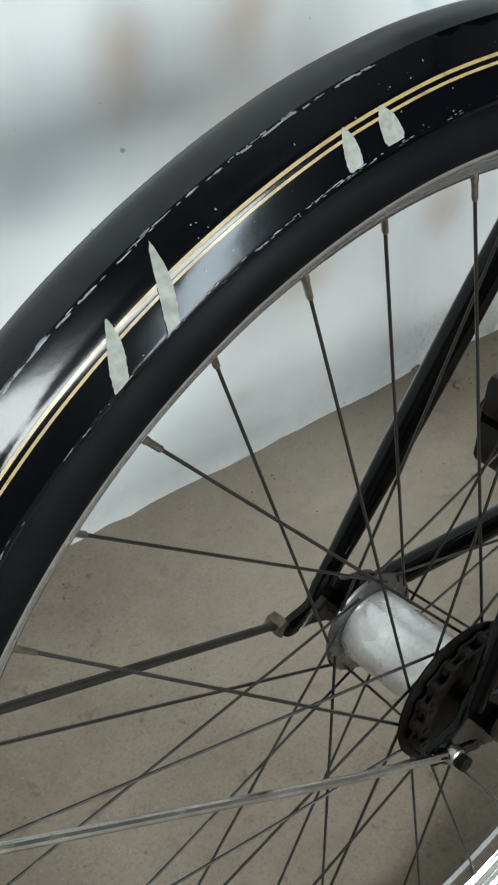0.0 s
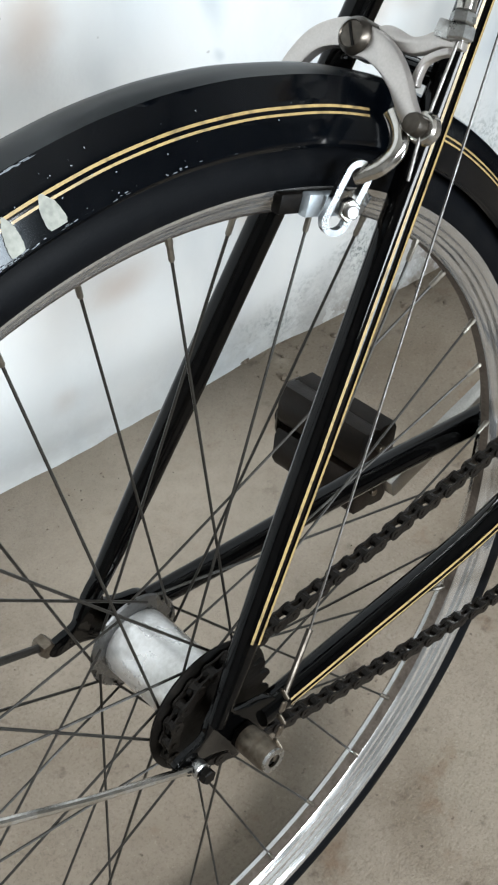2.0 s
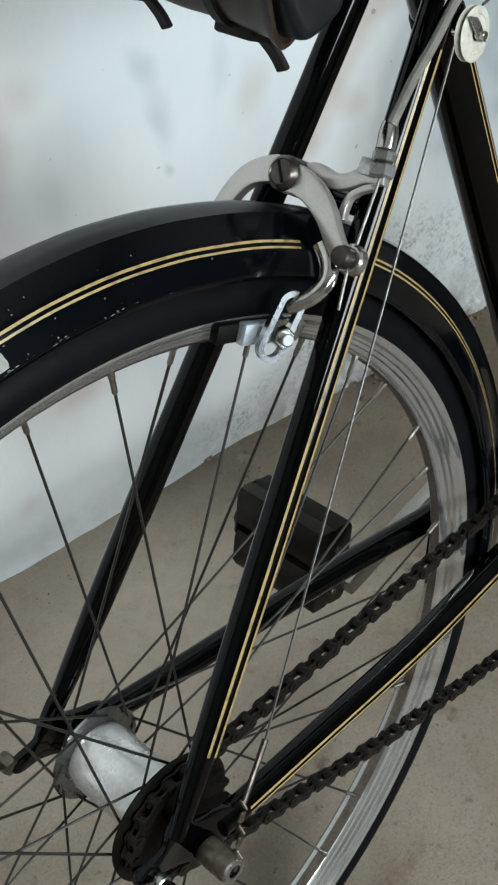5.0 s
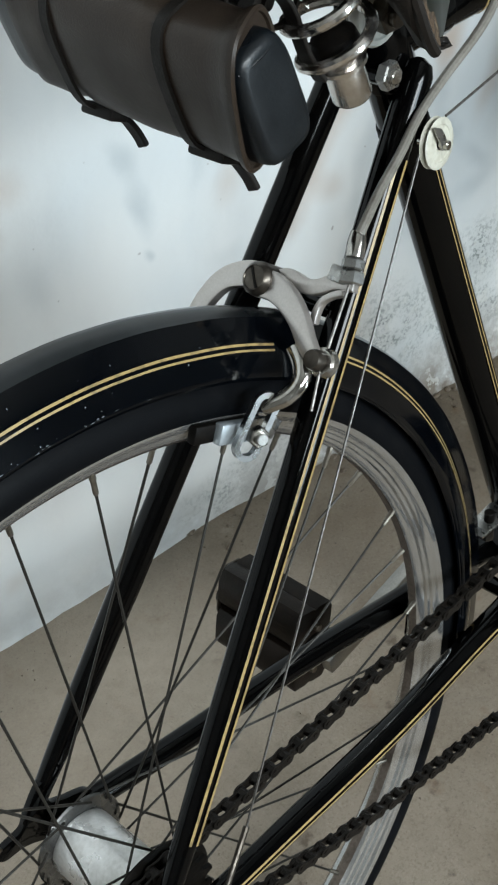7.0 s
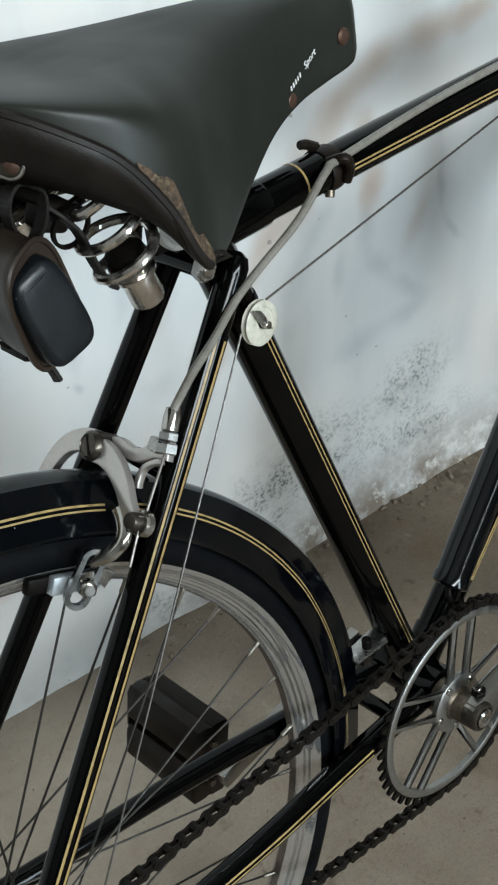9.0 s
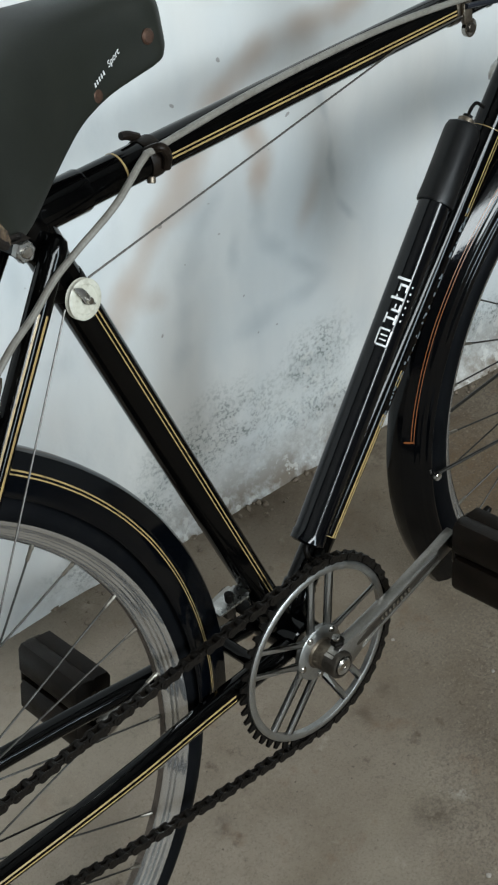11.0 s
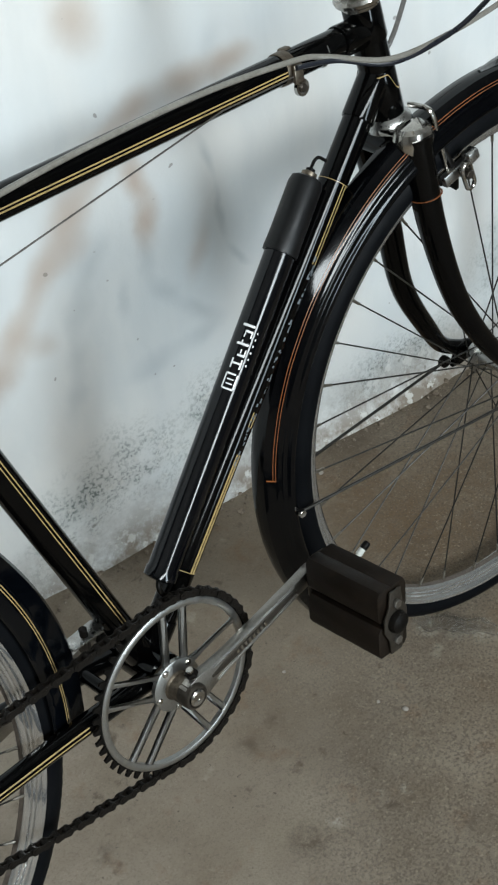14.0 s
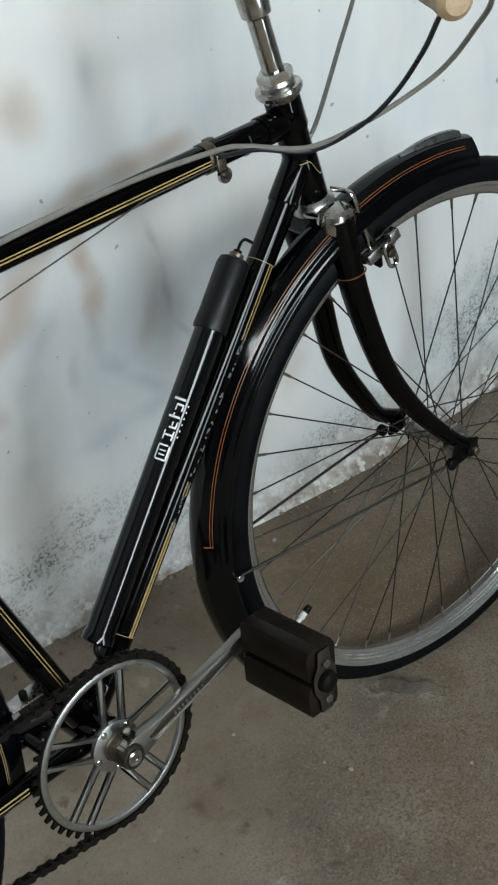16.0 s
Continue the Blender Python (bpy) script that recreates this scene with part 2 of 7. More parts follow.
def sweep(bm, pts, radius, segs=12, flat=None, up=None, caps=True):
    """A tube along points; radius: one number or one per point; flat: ratio of the second half axis, which lies along up."""
    pts = [Vector(p) for p in pts]
    n = len(pts)
    rad = radius if isinstance(radius, (list, tuple)) else [radius] * n
    if len(rad) != n:
        rad = [rad[0] + (rad[-1] - rad[0]) * i / (n - 1) for i in range(n)]
    tang = [(pts[min(i + 1, n - 1)] - pts[max(i - 1, 0)]).normalized() for i in range(n)]
    ref = Vector(up) if up else (V(0, 0, 1) if abs(tang[0].z) < 0.9 else V(0, 1, 0))
    rings = []
    for i in range(n):
        if up:
            ref = Vector(up)
        u = (ref - tang[i] * ref.dot(tang[i])).normalized()
        w = tang[i].cross(u)
        ref = u
        rings.append([bm.verts.new(pts[i] + rad[i] * (math.cos(a) * w + math.sin(a) * u * (flat or 1))) for a in (2 * math.pi * k / segs for k in range(segs))])
    for r0, r1 in zip(rings, rings[1:]):
        for k in range(segs):
            bm.faces.new((r0[k], r0[(k + 1) % segs], r1[(k + 1) % segs], r1[k]))
    if caps:
        bm.faces.new(rings[0])
        bm.faces.new(rings[-1])
    return bm


def tube(pts, radius, segs=14, **kw):
    return sweep(bmesh.new(), pts, radius, segs, **kw)


def lathe(bm, profile, m, segs=20, closed=False):
    """Profile of (radius, height) turned round the z axis of the pose m."""
    rows = []
    for r, h in profile:
        if r < 1e-6:
            rows.append([bm.verts.new(m @ V(0, 0, h))])
        else:
            rows.append([bm.verts.new(m @ V(r * math.cos(a), r * math.sin(a), h)) for a in (2 * math.pi * k / segs for k in range(segs))])
    pairs = list(zip(rows, rows[1:]))
    if closed:
        pairs.append((rows[-1], rows[0]))
    for a, b in pairs:
        if len(a) == 1 and len(b) == 1:
            continue
        for k in range(segs):
            j = (k + 1) % segs
            if len(a) == 1:
                bm.faces.new((a[0], b[k], b[j]))
            elif len(b) == 1:
                bm.faces.new((a[k], a[j], b[0]))
            else:
                bm.faces.new((a[k], a[j], b[j], b[k]))
    return bm


def axis_pose(p, d):
    """A pose at p whose z axis points along d."""
    return Matrix.Translation(Vector(p)) @ Vector(d).to_track_quat("Z", "Y").to_matrix().to_4x4()


def round_bar(p0, p1, r, segs=16, bevel=0.15):
    """A short bar between two points with eased ends."""
    p0, p1 = Vector(p0), Vector(p1)
    h = (p1 - p0).length
    b = min(bevel * r, h * 0.3)
    return lathe(bmesh.new(), [(0, 0), (r - b, 0), (r, b), (r, h - b), (r - b, h), (0, h)], axis_pose(p0, p1 - p0), segs)


def hexbar(p0, p1, r):
    return round_bar(p0, p1, r, 6, 0.12)


def slab(outline, thick, m, bevel=0.0):
    """A flat outline of (x, y) in the pose m, given thickness along its z, centred, with eased edges."""
    bm = bmesh.new()
    vs = [bm.verts.new((x, y, -thick / 2)) for x, y in outline]
    f = bm.faces.new(vs)
    r = bmesh.ops.extrude_face_region(bm, geom=[f])
    bmesh.ops.translate(bm, verts=[v for v in r["geom"] if isinstance(v, bmesh.types.BMVert)], vec=(0, 0, thick))
    if bevel:
        flat = [e for e in bm.edges if abs(e.verts[0].co.z - e.verts[1].co.z) < 1e-9]
        bmesh.ops.bevel(bm, geom=flat, offset=bevel, segments=2, affect="EDGES", profile=0.5)
    bmesh.ops.transform(bm, matrix=m, verts=bm.verts)
    return bm


def block(m, sx, sy, sz, bevel=0.001, segs=2):
    bm = bmesh.new()
    bmesh.ops.create_cube(bm, size=1, matrix=Matrix.Diagonal((sx, sy, sz, 1)))
    if bevel:
        bmesh.ops.bevel(bm, geom=bm.edges[:], offset=bevel, segments=segs, affect="EDGES", profile=0.5)
    bmesh.ops.transform(bm, matrix=m, verts=bm.verts)
    return bm


def frame_pose(o, ex, ey):
    ex, ey = Vector(ex).normalized(), Vector(ey).normalized()
    ez = ex.cross(ey)
    m = Matrix((ex, ey, ez)).transposed().to_4x4()
    m.translation = Vector(o)
    return m


def hoop(profile, wheel, a0=0.0, a1=360.0, n=120, closed=True, wobble=None, bm=None):
    """A profile of (along the axle, radius) carried round a wheel's axle."""
    bm = bm or bmesh.new()
    full = abs(a1 - a0) > 359.9
    rows = []
    for i in range(n if full else n + 1):
        a = radians(a0 + (a1 - a0) * i / n)
        rows.append([bm.verts.new(wheel @ V(r * math.cos(a), y, r * math.sin(a))) for y, r in (wobble(profile, i / n, a) if wobble else profile)])
    k = len(profile)
    for i in range(n):
        a, b = rows[i], rows[(i + 1) % len(rows)]
        for j in range(k if closed else k - 1):
            bm.faces.new((a[j], a[(j + 1) % k], b[(j + 1) % k], b[j]))
    if closed and not full:
        bm.faces.new(rows[0])
        bm.faces.new(rows[-1])
    return bm


def line_on_tube(p0, p1, r0, r1, turn, width, a=0.0, b=1.0, n=24, bm=None):
    """A painted line laid along a tube, on the side that faces -y, turned by some degrees."""
    bm = bm or bmesh.new()
    p0, p1 = Vector(p0), Vector(p1)
    d = (p1 - p0).normalized()
    side = (V(0, -1, 0) - d * d.dot(V(0, -1, 0))).normalized()
    other = d.cross(side)
    rows = []
    for i in range(n + 1):
        t = a + (b - a) * i / n
        r = r0 + (r1 - r0) * t + 0.00035
        c = p0.lerp(p1, t)
        row = []
        for k in (-1, 0, 1):
            w = radians(turn) + k * width / 2 / r
            row.append(bm.verts.new(c + r * (math.cos(w) * side + math.sin(w) * other)))
        rows.append(row)
    for x, y in zip(rows, rows[1:]):
        for k in (0, 1):
            bm.faces.new((x[k], x[k + 1], y[k + 1], y[k]))
    return bm


def arc_plate(pts2, widths, thick, m, per=6, bevel=0.0008):
    """A flat curved arm: a centre line of (x, y) with widths, given thickness."""
    path = smooth_path([(x, y, 0) for x, y in pts2], per)
    n = len(path)
    ws = [float(np.interp(i / (n - 1), np.linspace(0, 1, len(widths)), widths)) for i in range(n)]
    left, right = [], []
    for i, p in enumerate(path):
        t = (path[min(i + 1, n - 1)] - path[max(i - 1, 0)]).normalized()
        q = V(-t.y, t.x, 0)
        left.append((p + q * ws[i] / 2)[:2])
        right.append((p - q * ws[i] / 2)[:2])
    return slab(left + right[::-1], thick, m, bevel)


# ---- the room ----
WALL_TURN, WALL_AT = -6.317, 0.4990


def node_blob(nt, vec, x0, z0, x1, z1, w, power=1.0):
    """A soft brush mark on the wall between two places, of that half width."""
    N, L = nt.nodes, nt.links
    mp = N.new("ShaderNodeMapping")
    mp.vector_type = "TEXTURE"
    mp.inputs["Location"].default_value = ((x0 + x1) / 2, 0, (z0 + z1) / 2)
    mp.inputs["Rotation"].default_value = (0, math.atan2(x1 - x0, z1 - z0), 0)
    mp.inputs["Scale"].default_value = (w, 1000, math.hypot(x1 - x0, z1 - z0) / 2 + w * 0.8)
    L.new(vec, mp.inputs["Vector"])
    ln = N.new("ShaderNodeVectorMath")
    ln.operation = "LENGTH"
    L.new(mp.outputs[0], ln.inputs[0])
    mr = N.new("ShaderNodeMapRange")
    mr.interpolation_type = "SMOOTHSTEP"
    mr.inputs["From Min"].default_value, mr.inputs["From Max"].default_value = 1.0, 0.0
    mr.inputs["To Max"].default_value = power
    L.new(ln.outputs["Value"], mr.inputs["Value"])
    return mr.outputs[0]


def math_node(nt, op, a, b):
    n = nt.nodes.new("ShaderNodeMath")
    n.operation = op
    for i, v in enumerate((a, b)):
        if isinstance(v, (int, float)):
            n.inputs[i].default_value = v
        else:
            nt.links.new(v, n.inputs[i])
    return n.outputs[0]


def noise_node(nt, vec, scale, detail=4, rough=0.5, lo=0.4, hi=0.6):
    n = nt.nodes.new("ShaderNodeTexNoise")
    n.inputs["Scale"].default_value, n.inputs["Detail"].default_value, n.inputs["Roughness"].default_value = scale, detail, rough
    nt.links.new(vec, n.inputs["Vector"])
    r = nt.nodes.new("ShaderNodeMapRange")
    r.inputs["From Min"].default_value, r.inputs["From Max"].default_value = lo, hi
    nt.links.new(n.outputs["Fac"], r.inputs["Value"])
    return r.outputs[0]


def mix_node(nt, fac, a, b):
    n = nt.nodes.new("ShaderNodeMix")
    n.data_type = "RGBA"
    nt.links.new(fac, n.inputs[0]) if not isinstance(fac, float) else None
    for i, v in ((6, a), (7, b)):
        if isinstance(v, tuple):
            n.inputs[i].default_value = (*v, 1)
        else:
            nt.links.new(v, n.inputs[i])
    return n.outputs[2]


def marks(nt, vec, *groups):
    """Brush marks and patches laid over one another: lists of (half width, strength, places along the mark)."""
    left = None
    for group in groups:
        for w, power, *pts in group:
            pts = pts if len(pts) > 1 else pts * 2
            for (x0, z0), (x1, z1) in zip(pts, pts[1:]):
                b = math_node(nt, "SUBTRACT", 1.0, node_blob(nt, vec, x0, z0, x1, z1, w, power))
                left = b if left is None else math_node(nt, "MULTIPLY", left, b)
    return math_node(nt, "SUBTRACT", 1.0, left)


def wall_material():
    """Old whitewash: brown runs, blue-grey smears, a painted shadow streak, speckled mould near the floor, peeled
    patches.
    """
    m = bpy.data.materials.new("stained_whitewash")
    m.use_nodes = True
    nt = m.node_tree
    bsdf = nt.nodes["Principled BSDF"]
    co = nt.nodes.new("ShaderNodeTexCoord")
    vec = co.outputs["Object"]
    warp = nt.nodes.new("ShaderNodeTexNoise")
    warp.inputs["Scale"].default_value, warp.inputs["Detail"].default_value = 9, 4
    nt.links.new(vec, warp.inputs["Vector"])
    w2 = nt.nodes.new("ShaderNodeVectorMath")
    w2.operation = "MULTIPLY_ADD"
    w2.inputs[1].default_value = (0.05, 0, 0.05)
    nt.links.new(warp.outputs["Color"], w2.inputs[0])
    nt.links.new(vec, w2.inputs[2])
    shift = nt.nodes.new("ShaderNodeVectorMath")
    shift.inputs[1].default_value = (-0.025, 0, -0.025)
    nt.links.new(w2.outputs[0], shift.inputs[0])
    bent = shift.outputs[0]
    base = mix_node(nt, noise_node(nt, vec, 3.2, 3, 0.5, 0.35, 0.65), (0.610, 0.640, 0.648), (0.705, 0.695, 0.668))
    # long soft brush runs of the limewash
    drawn = nt.nodes.new("ShaderNodeMapping")
    drawn.inputs["Rotation"].default_value = (0, radians(-24), 0)
    drawn.inputs["Scale"].default_value = (10.0, 1, 1.9)
    nt.links.new(bent, drawn.inputs["Vector"])
    brush = noise_node(nt, drawn.outputs[0], 1.0, 4, 0.55, 0.50, 0.74)
    base = mix_node(nt, math_node(nt, "MULTIPLY", brush, 0.34), base, (0.44, 0.48, 0.50))
    base = mix_node(nt, marks(nt, bent, SMEARS, SMEARS_AND_SHADOW), base, (0.400, 0.440, 0.460))
    stretched = nt.nodes.new("ShaderNodeMapping")
    stretched.inputs["Scale"].default_value = (7.0, 1, 1.6)
    nt.links.new(bent, stretched.inputs["Vector"])
    runs = noise_node(nt, stretched.outputs[0], 1.0, 3, 0.5, 0.55, 0.80)
    brown_marks = math_node(nt, "ADD", marks(nt, bent, BROWN_MARKS, BROWN_MARKS_BEHIND), math_node(nt, "MULTIPLY", runs, 0.14))
    col = mix_node(nt, brown_marks, base, (0.410, 0.300, 0.225))
    # mould: clouds made of fine dark specks
    grey = marks(nt, bent, MOULD)
    mott = noise_node(nt, vec, 26, 7, 0.68, 0.40, 0.57)
    soft = noise_node(nt, vec, 8, 4, 0.55, 0.36, 0.66)
    fine = noise_node(nt, vec, 180, 3, 0.64, 0.49, 0.56)
    cloud = math_node(nt, "ADD", math_node(nt, "MULTIPLY", soft, 0.42), math_node(nt, "MULTIPLY", mott, math_node(nt, "ADD", math_node(nt, "MULTIPLY", fine, 0.72), 0.18)))
    gfac = math_node(nt, "MULTIPLY", grey, cloud)
    col = mix_node(nt, gfac, col, (0.150, 0.172, 0.162))
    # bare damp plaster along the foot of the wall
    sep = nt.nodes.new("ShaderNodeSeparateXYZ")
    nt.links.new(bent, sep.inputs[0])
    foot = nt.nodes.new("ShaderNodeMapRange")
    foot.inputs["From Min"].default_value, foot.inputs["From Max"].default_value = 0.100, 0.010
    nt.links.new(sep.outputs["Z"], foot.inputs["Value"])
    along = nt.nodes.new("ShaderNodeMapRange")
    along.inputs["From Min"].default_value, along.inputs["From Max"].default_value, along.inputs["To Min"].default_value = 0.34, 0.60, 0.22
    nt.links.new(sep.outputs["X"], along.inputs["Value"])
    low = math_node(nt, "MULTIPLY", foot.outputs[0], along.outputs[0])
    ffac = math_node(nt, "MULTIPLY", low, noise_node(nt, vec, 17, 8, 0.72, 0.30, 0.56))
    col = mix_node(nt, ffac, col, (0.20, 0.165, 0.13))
    peel = math_node(nt, "MULTIPLY", math_node(nt, "MAXIMUM", grey, low), noise_node(nt, vec, 44, 5, 0.62, 0.56, 0.59))
    col = mix_node(nt, math_node(nt, "MULTIPLY", peel, 0.65), col, (0.64, 0.63, 0.59))
    specks = noise_node(nt, vec, 62, 1, 0.4, 0.775, 0.80)
    col = mix_node(nt, math_node(nt, "MULTIPLY", specks, 0.6), col, (0.16, 0.14, 0.12))
    nt.links.new(col, bsdf.inputs["Base Color"])
    bsdf.inputs["Roughness"].default_value = 0.72
    bump = nt.nodes.new("ShaderNodeBump")
    bump.inputs["Strength"].default_value, bump.inputs["Distance"].default_value = 0.5, 0.004
    h = math_node(nt, "ADD", math_node(nt, "MULTIPLY", math_node(nt, "ADD", mott, peel), grey), noise_node(nt, vec, 11, 5, 0.55, 0.2, 0.8))
    nt.links.new(h, bump.inputs["Height"])
    nt.links.new(bump.outputs[0], bsdf.inputs["Normal"])
    return m


# marks on the wall, along it and up it: half width, strength, then the places that each one passes
BROWN_MARKS = [(0.036, 0.62, (0.800, 0.640), (0.745, 0.622), (0.694, 0.570), (0.640, 0.505), (0.592, 0.437), (0.550, 0.385), (0.520, 0.335)),
        (0.032, 0.60, (0.940, 0.645), (0.880, 0.642), (0.820, 0.640)), (0.030, 0.72, (0.752, 0.575), (0.764, 0.515), (0.764, 0.450)),
        (0.046, 0.60, (0.712, 0.780), (0.712, 0.725)), (0.026, 0.36, (0.850, 0.465), (0.826, 0.372)), (0.040, 0.32, (1.105, 0.290), (1.075, 0.205)), (0.036, 0.42, (0.672, 0.520), (0.640, 0.470))]
BROWN_MARKS_BEHIND = [(0.045, 0.62, (0.077, 0.510), (0.077, 0.450)), (0.042, 0.55, (0.192, 0.530), (0.180, 0.455)), (0.032, 0.30, (0.228, 0.525)), (0.042, 0.52, (0.412, 0.235), (0.418, 0.190)),
               (0.036, 0.40, (0.280, 0.200), (0.215, 0.186)), (0.030, 0.30, (0.475, 0.480), (0.465, 0.430)), (0.034, 0.32, (0.604, 0.390)), (0.030, 0.22, (0.170, 0.085))]
SMEARS = [(0.024, 0.42, (0.700, 0.490), (0.668, 0.435), (0.650, 0.378), (0.638, 0.316), (0.620, 0.256)), (0.018, 0.42, (0.731, 0.430), (0.722, 0.365)),
          (0.020, 0.44, (0.757, 0.460), (0.768, 0.405), (0.800, 0.345), (0.872, 0.304)), (0.024, 0.42, (0.872, 0.300), (0.800, 0.286), (0.705, 0.270)),
          (0.011, 0.50, (0.855, 0.565), (0.868, 0.500), (0.889, 0.418), (0.925, 0.360)), (0.022, 0.42, (0.812, 0.805), (0.810, 0.735)), (0.024, 0.30, (0.888, 0.700), (0.884, 0.655))]
# smears; the first streak is a soft cast shadow put into the colour
SMEARS_AND_SHADOW = [(0.018, 0.55, (0.332, 0.540), (0.352, 0.485), (0.372, 0.418)), (0.018, 0.35, (0.430, 0.520), (0.420, 0.450)), (0.060, 0.50, (-0.010, 0.400)), (0.036, 0.45, (0.069, 0.540), (0.075, 0.500)),
                 (0.045, 0.35, (0.117, 0.435)), (0.028, 0.35, (0.240, 0.460), (0.258, 0.395)), (0.034, 0.35, (0.467, 0.355)), (0.055, 0.30, (1.170, 0.260)), (0.010, 0.55, (0.367, 0.404), (0.371, 0.397))]
MOULD = [(0.100, 1.00, (0.660, 0.150), (0.735, 0.125)), (0.080, 0.85, (0.790, 0.165), (0.900, 0.190)), (0.075, 1.00, (0.575, 0.120), (0.640, 0.140)), (0.060, 0.90, (0.520, 0.062), (0.620, 0.090)),
         (0.070, 0.85, (0.760, 0.090), (0.960, 0.085)), (0.160, 1.00, (1.420, 0.130), (1.560, 0.185)), (0.080, 0.90, (1.060, 0.070), (1.330, 0.085)), (0.055, 0.60, (0.390, 0.030), (0.500, 0.060)), (0.200, 0.90, (1.750, 0.150), (1.900, 0.150))]


def floor_material():
    """Worn cement floor: mottled, gritty, with dark stains."""
    m = bpy.data.materials.new("worn_cement")
    m.use_nodes = True
    nt = m.node_tree
    bsdf = nt.nodes["Principled BSDF"]
    vec = nt.nodes.new("ShaderNodeTexCoord").outputs["Object"]
    col = mix_node(nt, noise_node(nt, vec, 3.6, 5, 0.55, 0.36, 0.64), (0.112, 0.085, 0.058), (0.196, 0.158, 0.115))
    sep = nt.nodes.new("ShaderNodeSeparateXYZ")
    nt.links.new(vec, sep.inputs[0])
    # west side paler: dust, with the stronger light there put into the colour
    dust_and_light = nt.nodes.new("ShaderNodeMapRange")
    dust_and_light.interpolation_type = "SMOOTHSTEP"
    dust_and_light.inputs["From Min"].default_value, dust_and_light.inputs["From Max"].default_value, dust_and_light.inputs["To Max"].default_value = 1.02, 0.42, 0.85
    nt.links.new(math_node(nt, "ADD", sep.outputs["X"], math_node(nt, "MULTIPLY", noise_node(nt, vec, 4, 4, 0.6, 0.25, 0.75), 0.30)), dust_and_light.inputs["Value"])
    pale = mix_node(nt, noise_node(nt, vec, 5, 5, 0.6, 0.36, 0.64), (0.174, 0.141, 0.106), (0.250, 0.207, 0.160))
    col = mix_node(nt, dust_and_light.outputs[0], col, pale)
    col = mix_node(nt, math_node(nt, "MULTIPLY", noise_node(nt, vec, 8, 7, 0.66, 0.48, 0.70), 0.55), col, (0.120, 0.088, 0.055))
    col = mix_node(nt, math_node(nt, "MULTIPLY", noise_node(nt, vec, 6, 5, 0.6, 0.54, 0.72), 0.50), col, (0.250, 0.212, 0.158))
    col = mix_node(nt, math_node(nt, "MULTIPLY", noise_node(nt, vec, 330, 3, 0.7, 0.50, 0.66), 0.34), col, (0.070, 0.049, 0.032))
    col = mix_node(nt, math_node(nt, "MULTIPLY", noise_node(nt, vec, 120, 2, 0.6, 0.70, 0.76), 0.70), col, (0.050, 0.034, 0.022))
    col = mix_node(nt, math_node(nt, "MULTIPLY", noise_node(nt, vec, 300, 3, 0.7, 0.58, 0.72), 0.24), col, (0.370, 0.322, 0.250))
    col = mix_node(nt, math_node(nt, "MULTIPLY", noise_node(nt, vec, 34, 6, 0.62, 0.61, 0.72), 0.80), col, (0.070, 0.050, 0.032))
    col = mix_node(nt, math_node(nt, "MULTIPLY", noise_node(nt, vec, 14, 6, 0.66, 0.58, 0.70), 0.55), col, (0.135, 0.078, 0.040))
    col = mix_node(nt, math_node(nt, "MULTIPLY", noise_node(nt, vec, 24, 4, 0.55, 0.67, 0.74), 0.30), col, (0.348, 0.319, 0.258))
    for spots, lo, hi, tone in ((DARK_AREAS, 0.20, 0.62, (0.098, 0.060, 0.030)), (PALE_SPOTS, 0.46, 0.60, (0.348, 0.324, 0.272)), (SPOTS, 0.35, 0.60, (0.060, 0.043, 0.027)), (BROWN, 0.05, 0.66, (0.112, 0.070, 0.034)), (BRIGHT_FLOOR, -0.40, 0.60, (0.44, 0.375, 0.30))):
      dark = None
      for x, y, r, p in spots:
          mp = nt.nodes.new("ShaderNodeMapping")
          mp.inputs["Location"].default_value = (-x / r, -y / r, 0)
          mp.inputs["Scale"].default_value = (1 / r, 1 / r, 0)
          nt.links.new(vec, mp.inputs["Vector"])
          ln = nt.nodes.new("ShaderNodeVectorMath")
          ln.operation = "LENGTH"
          nt.links.new(mp.outputs[0], ln.inputs[0])
          mr = nt.nodes.new("ShaderNodeMapRange")
          mr.inputs["From Min"].default_value, mr.inputs["From Max"].default_value, mr.inputs["To Max"].default_value = 1.0, 0.1, p
          nt.links.new(ln.outputs["Value"], mr.inputs["Value"])
          dark = mr.outputs[0] if dark is None else math_node(nt, "MAXIMUM", dark, mr.outputs[0])
      col = mix_node(nt, math_node(nt, "MULTIPLY", dark, noise_node(nt, vec, 60, 5, 0.65, lo, hi)), col, tone)
    # the trowelled skin has worn off towards the east: bare sandy grain
    worn = nt.nodes.new("ShaderNodeMapRange")
    worn.interpolation_type = "SMOOTHSTEP"
    worn.inputs["From Min"].default_value, worn.inputs["From Max"].default_value = 0.55, 1.05
    nt.links.new(math_node(nt, "ADD", math_node(nt, "SUBTRACT", sep.outputs["X"], sep.outputs["Y"]), math_node(nt, "MULTIPLY", noise_node(nt, vec, 5, 4, 0.6, 0.2, 0.8), 0.25)), worn.inputs["Value"])
    sand = noise_node(nt, vec, 300, 3, 0.65, 0.49, 0.61)
    col = mix_node(nt, math_node(nt, "MULTIPLY", worn.outputs[0], math_node(nt, "MULTIPLY", sand, 0.62)), col, (0.055, 0.039, 0.025))
    col = mix_node(nt, math_node(nt, "MULTIPLY", worn.outputs[0], math_node(nt, "MULTIPLY", noise_node(nt, vec, 270, 2, 0.6, 0.60, 0.70), 0.40)), col, (0.330, 0.280, 0.205))
    nt.links.new(col, bsdf.inputs["Base Color"])
    bsdf.inputs["Roughness"].default_value = 0.85
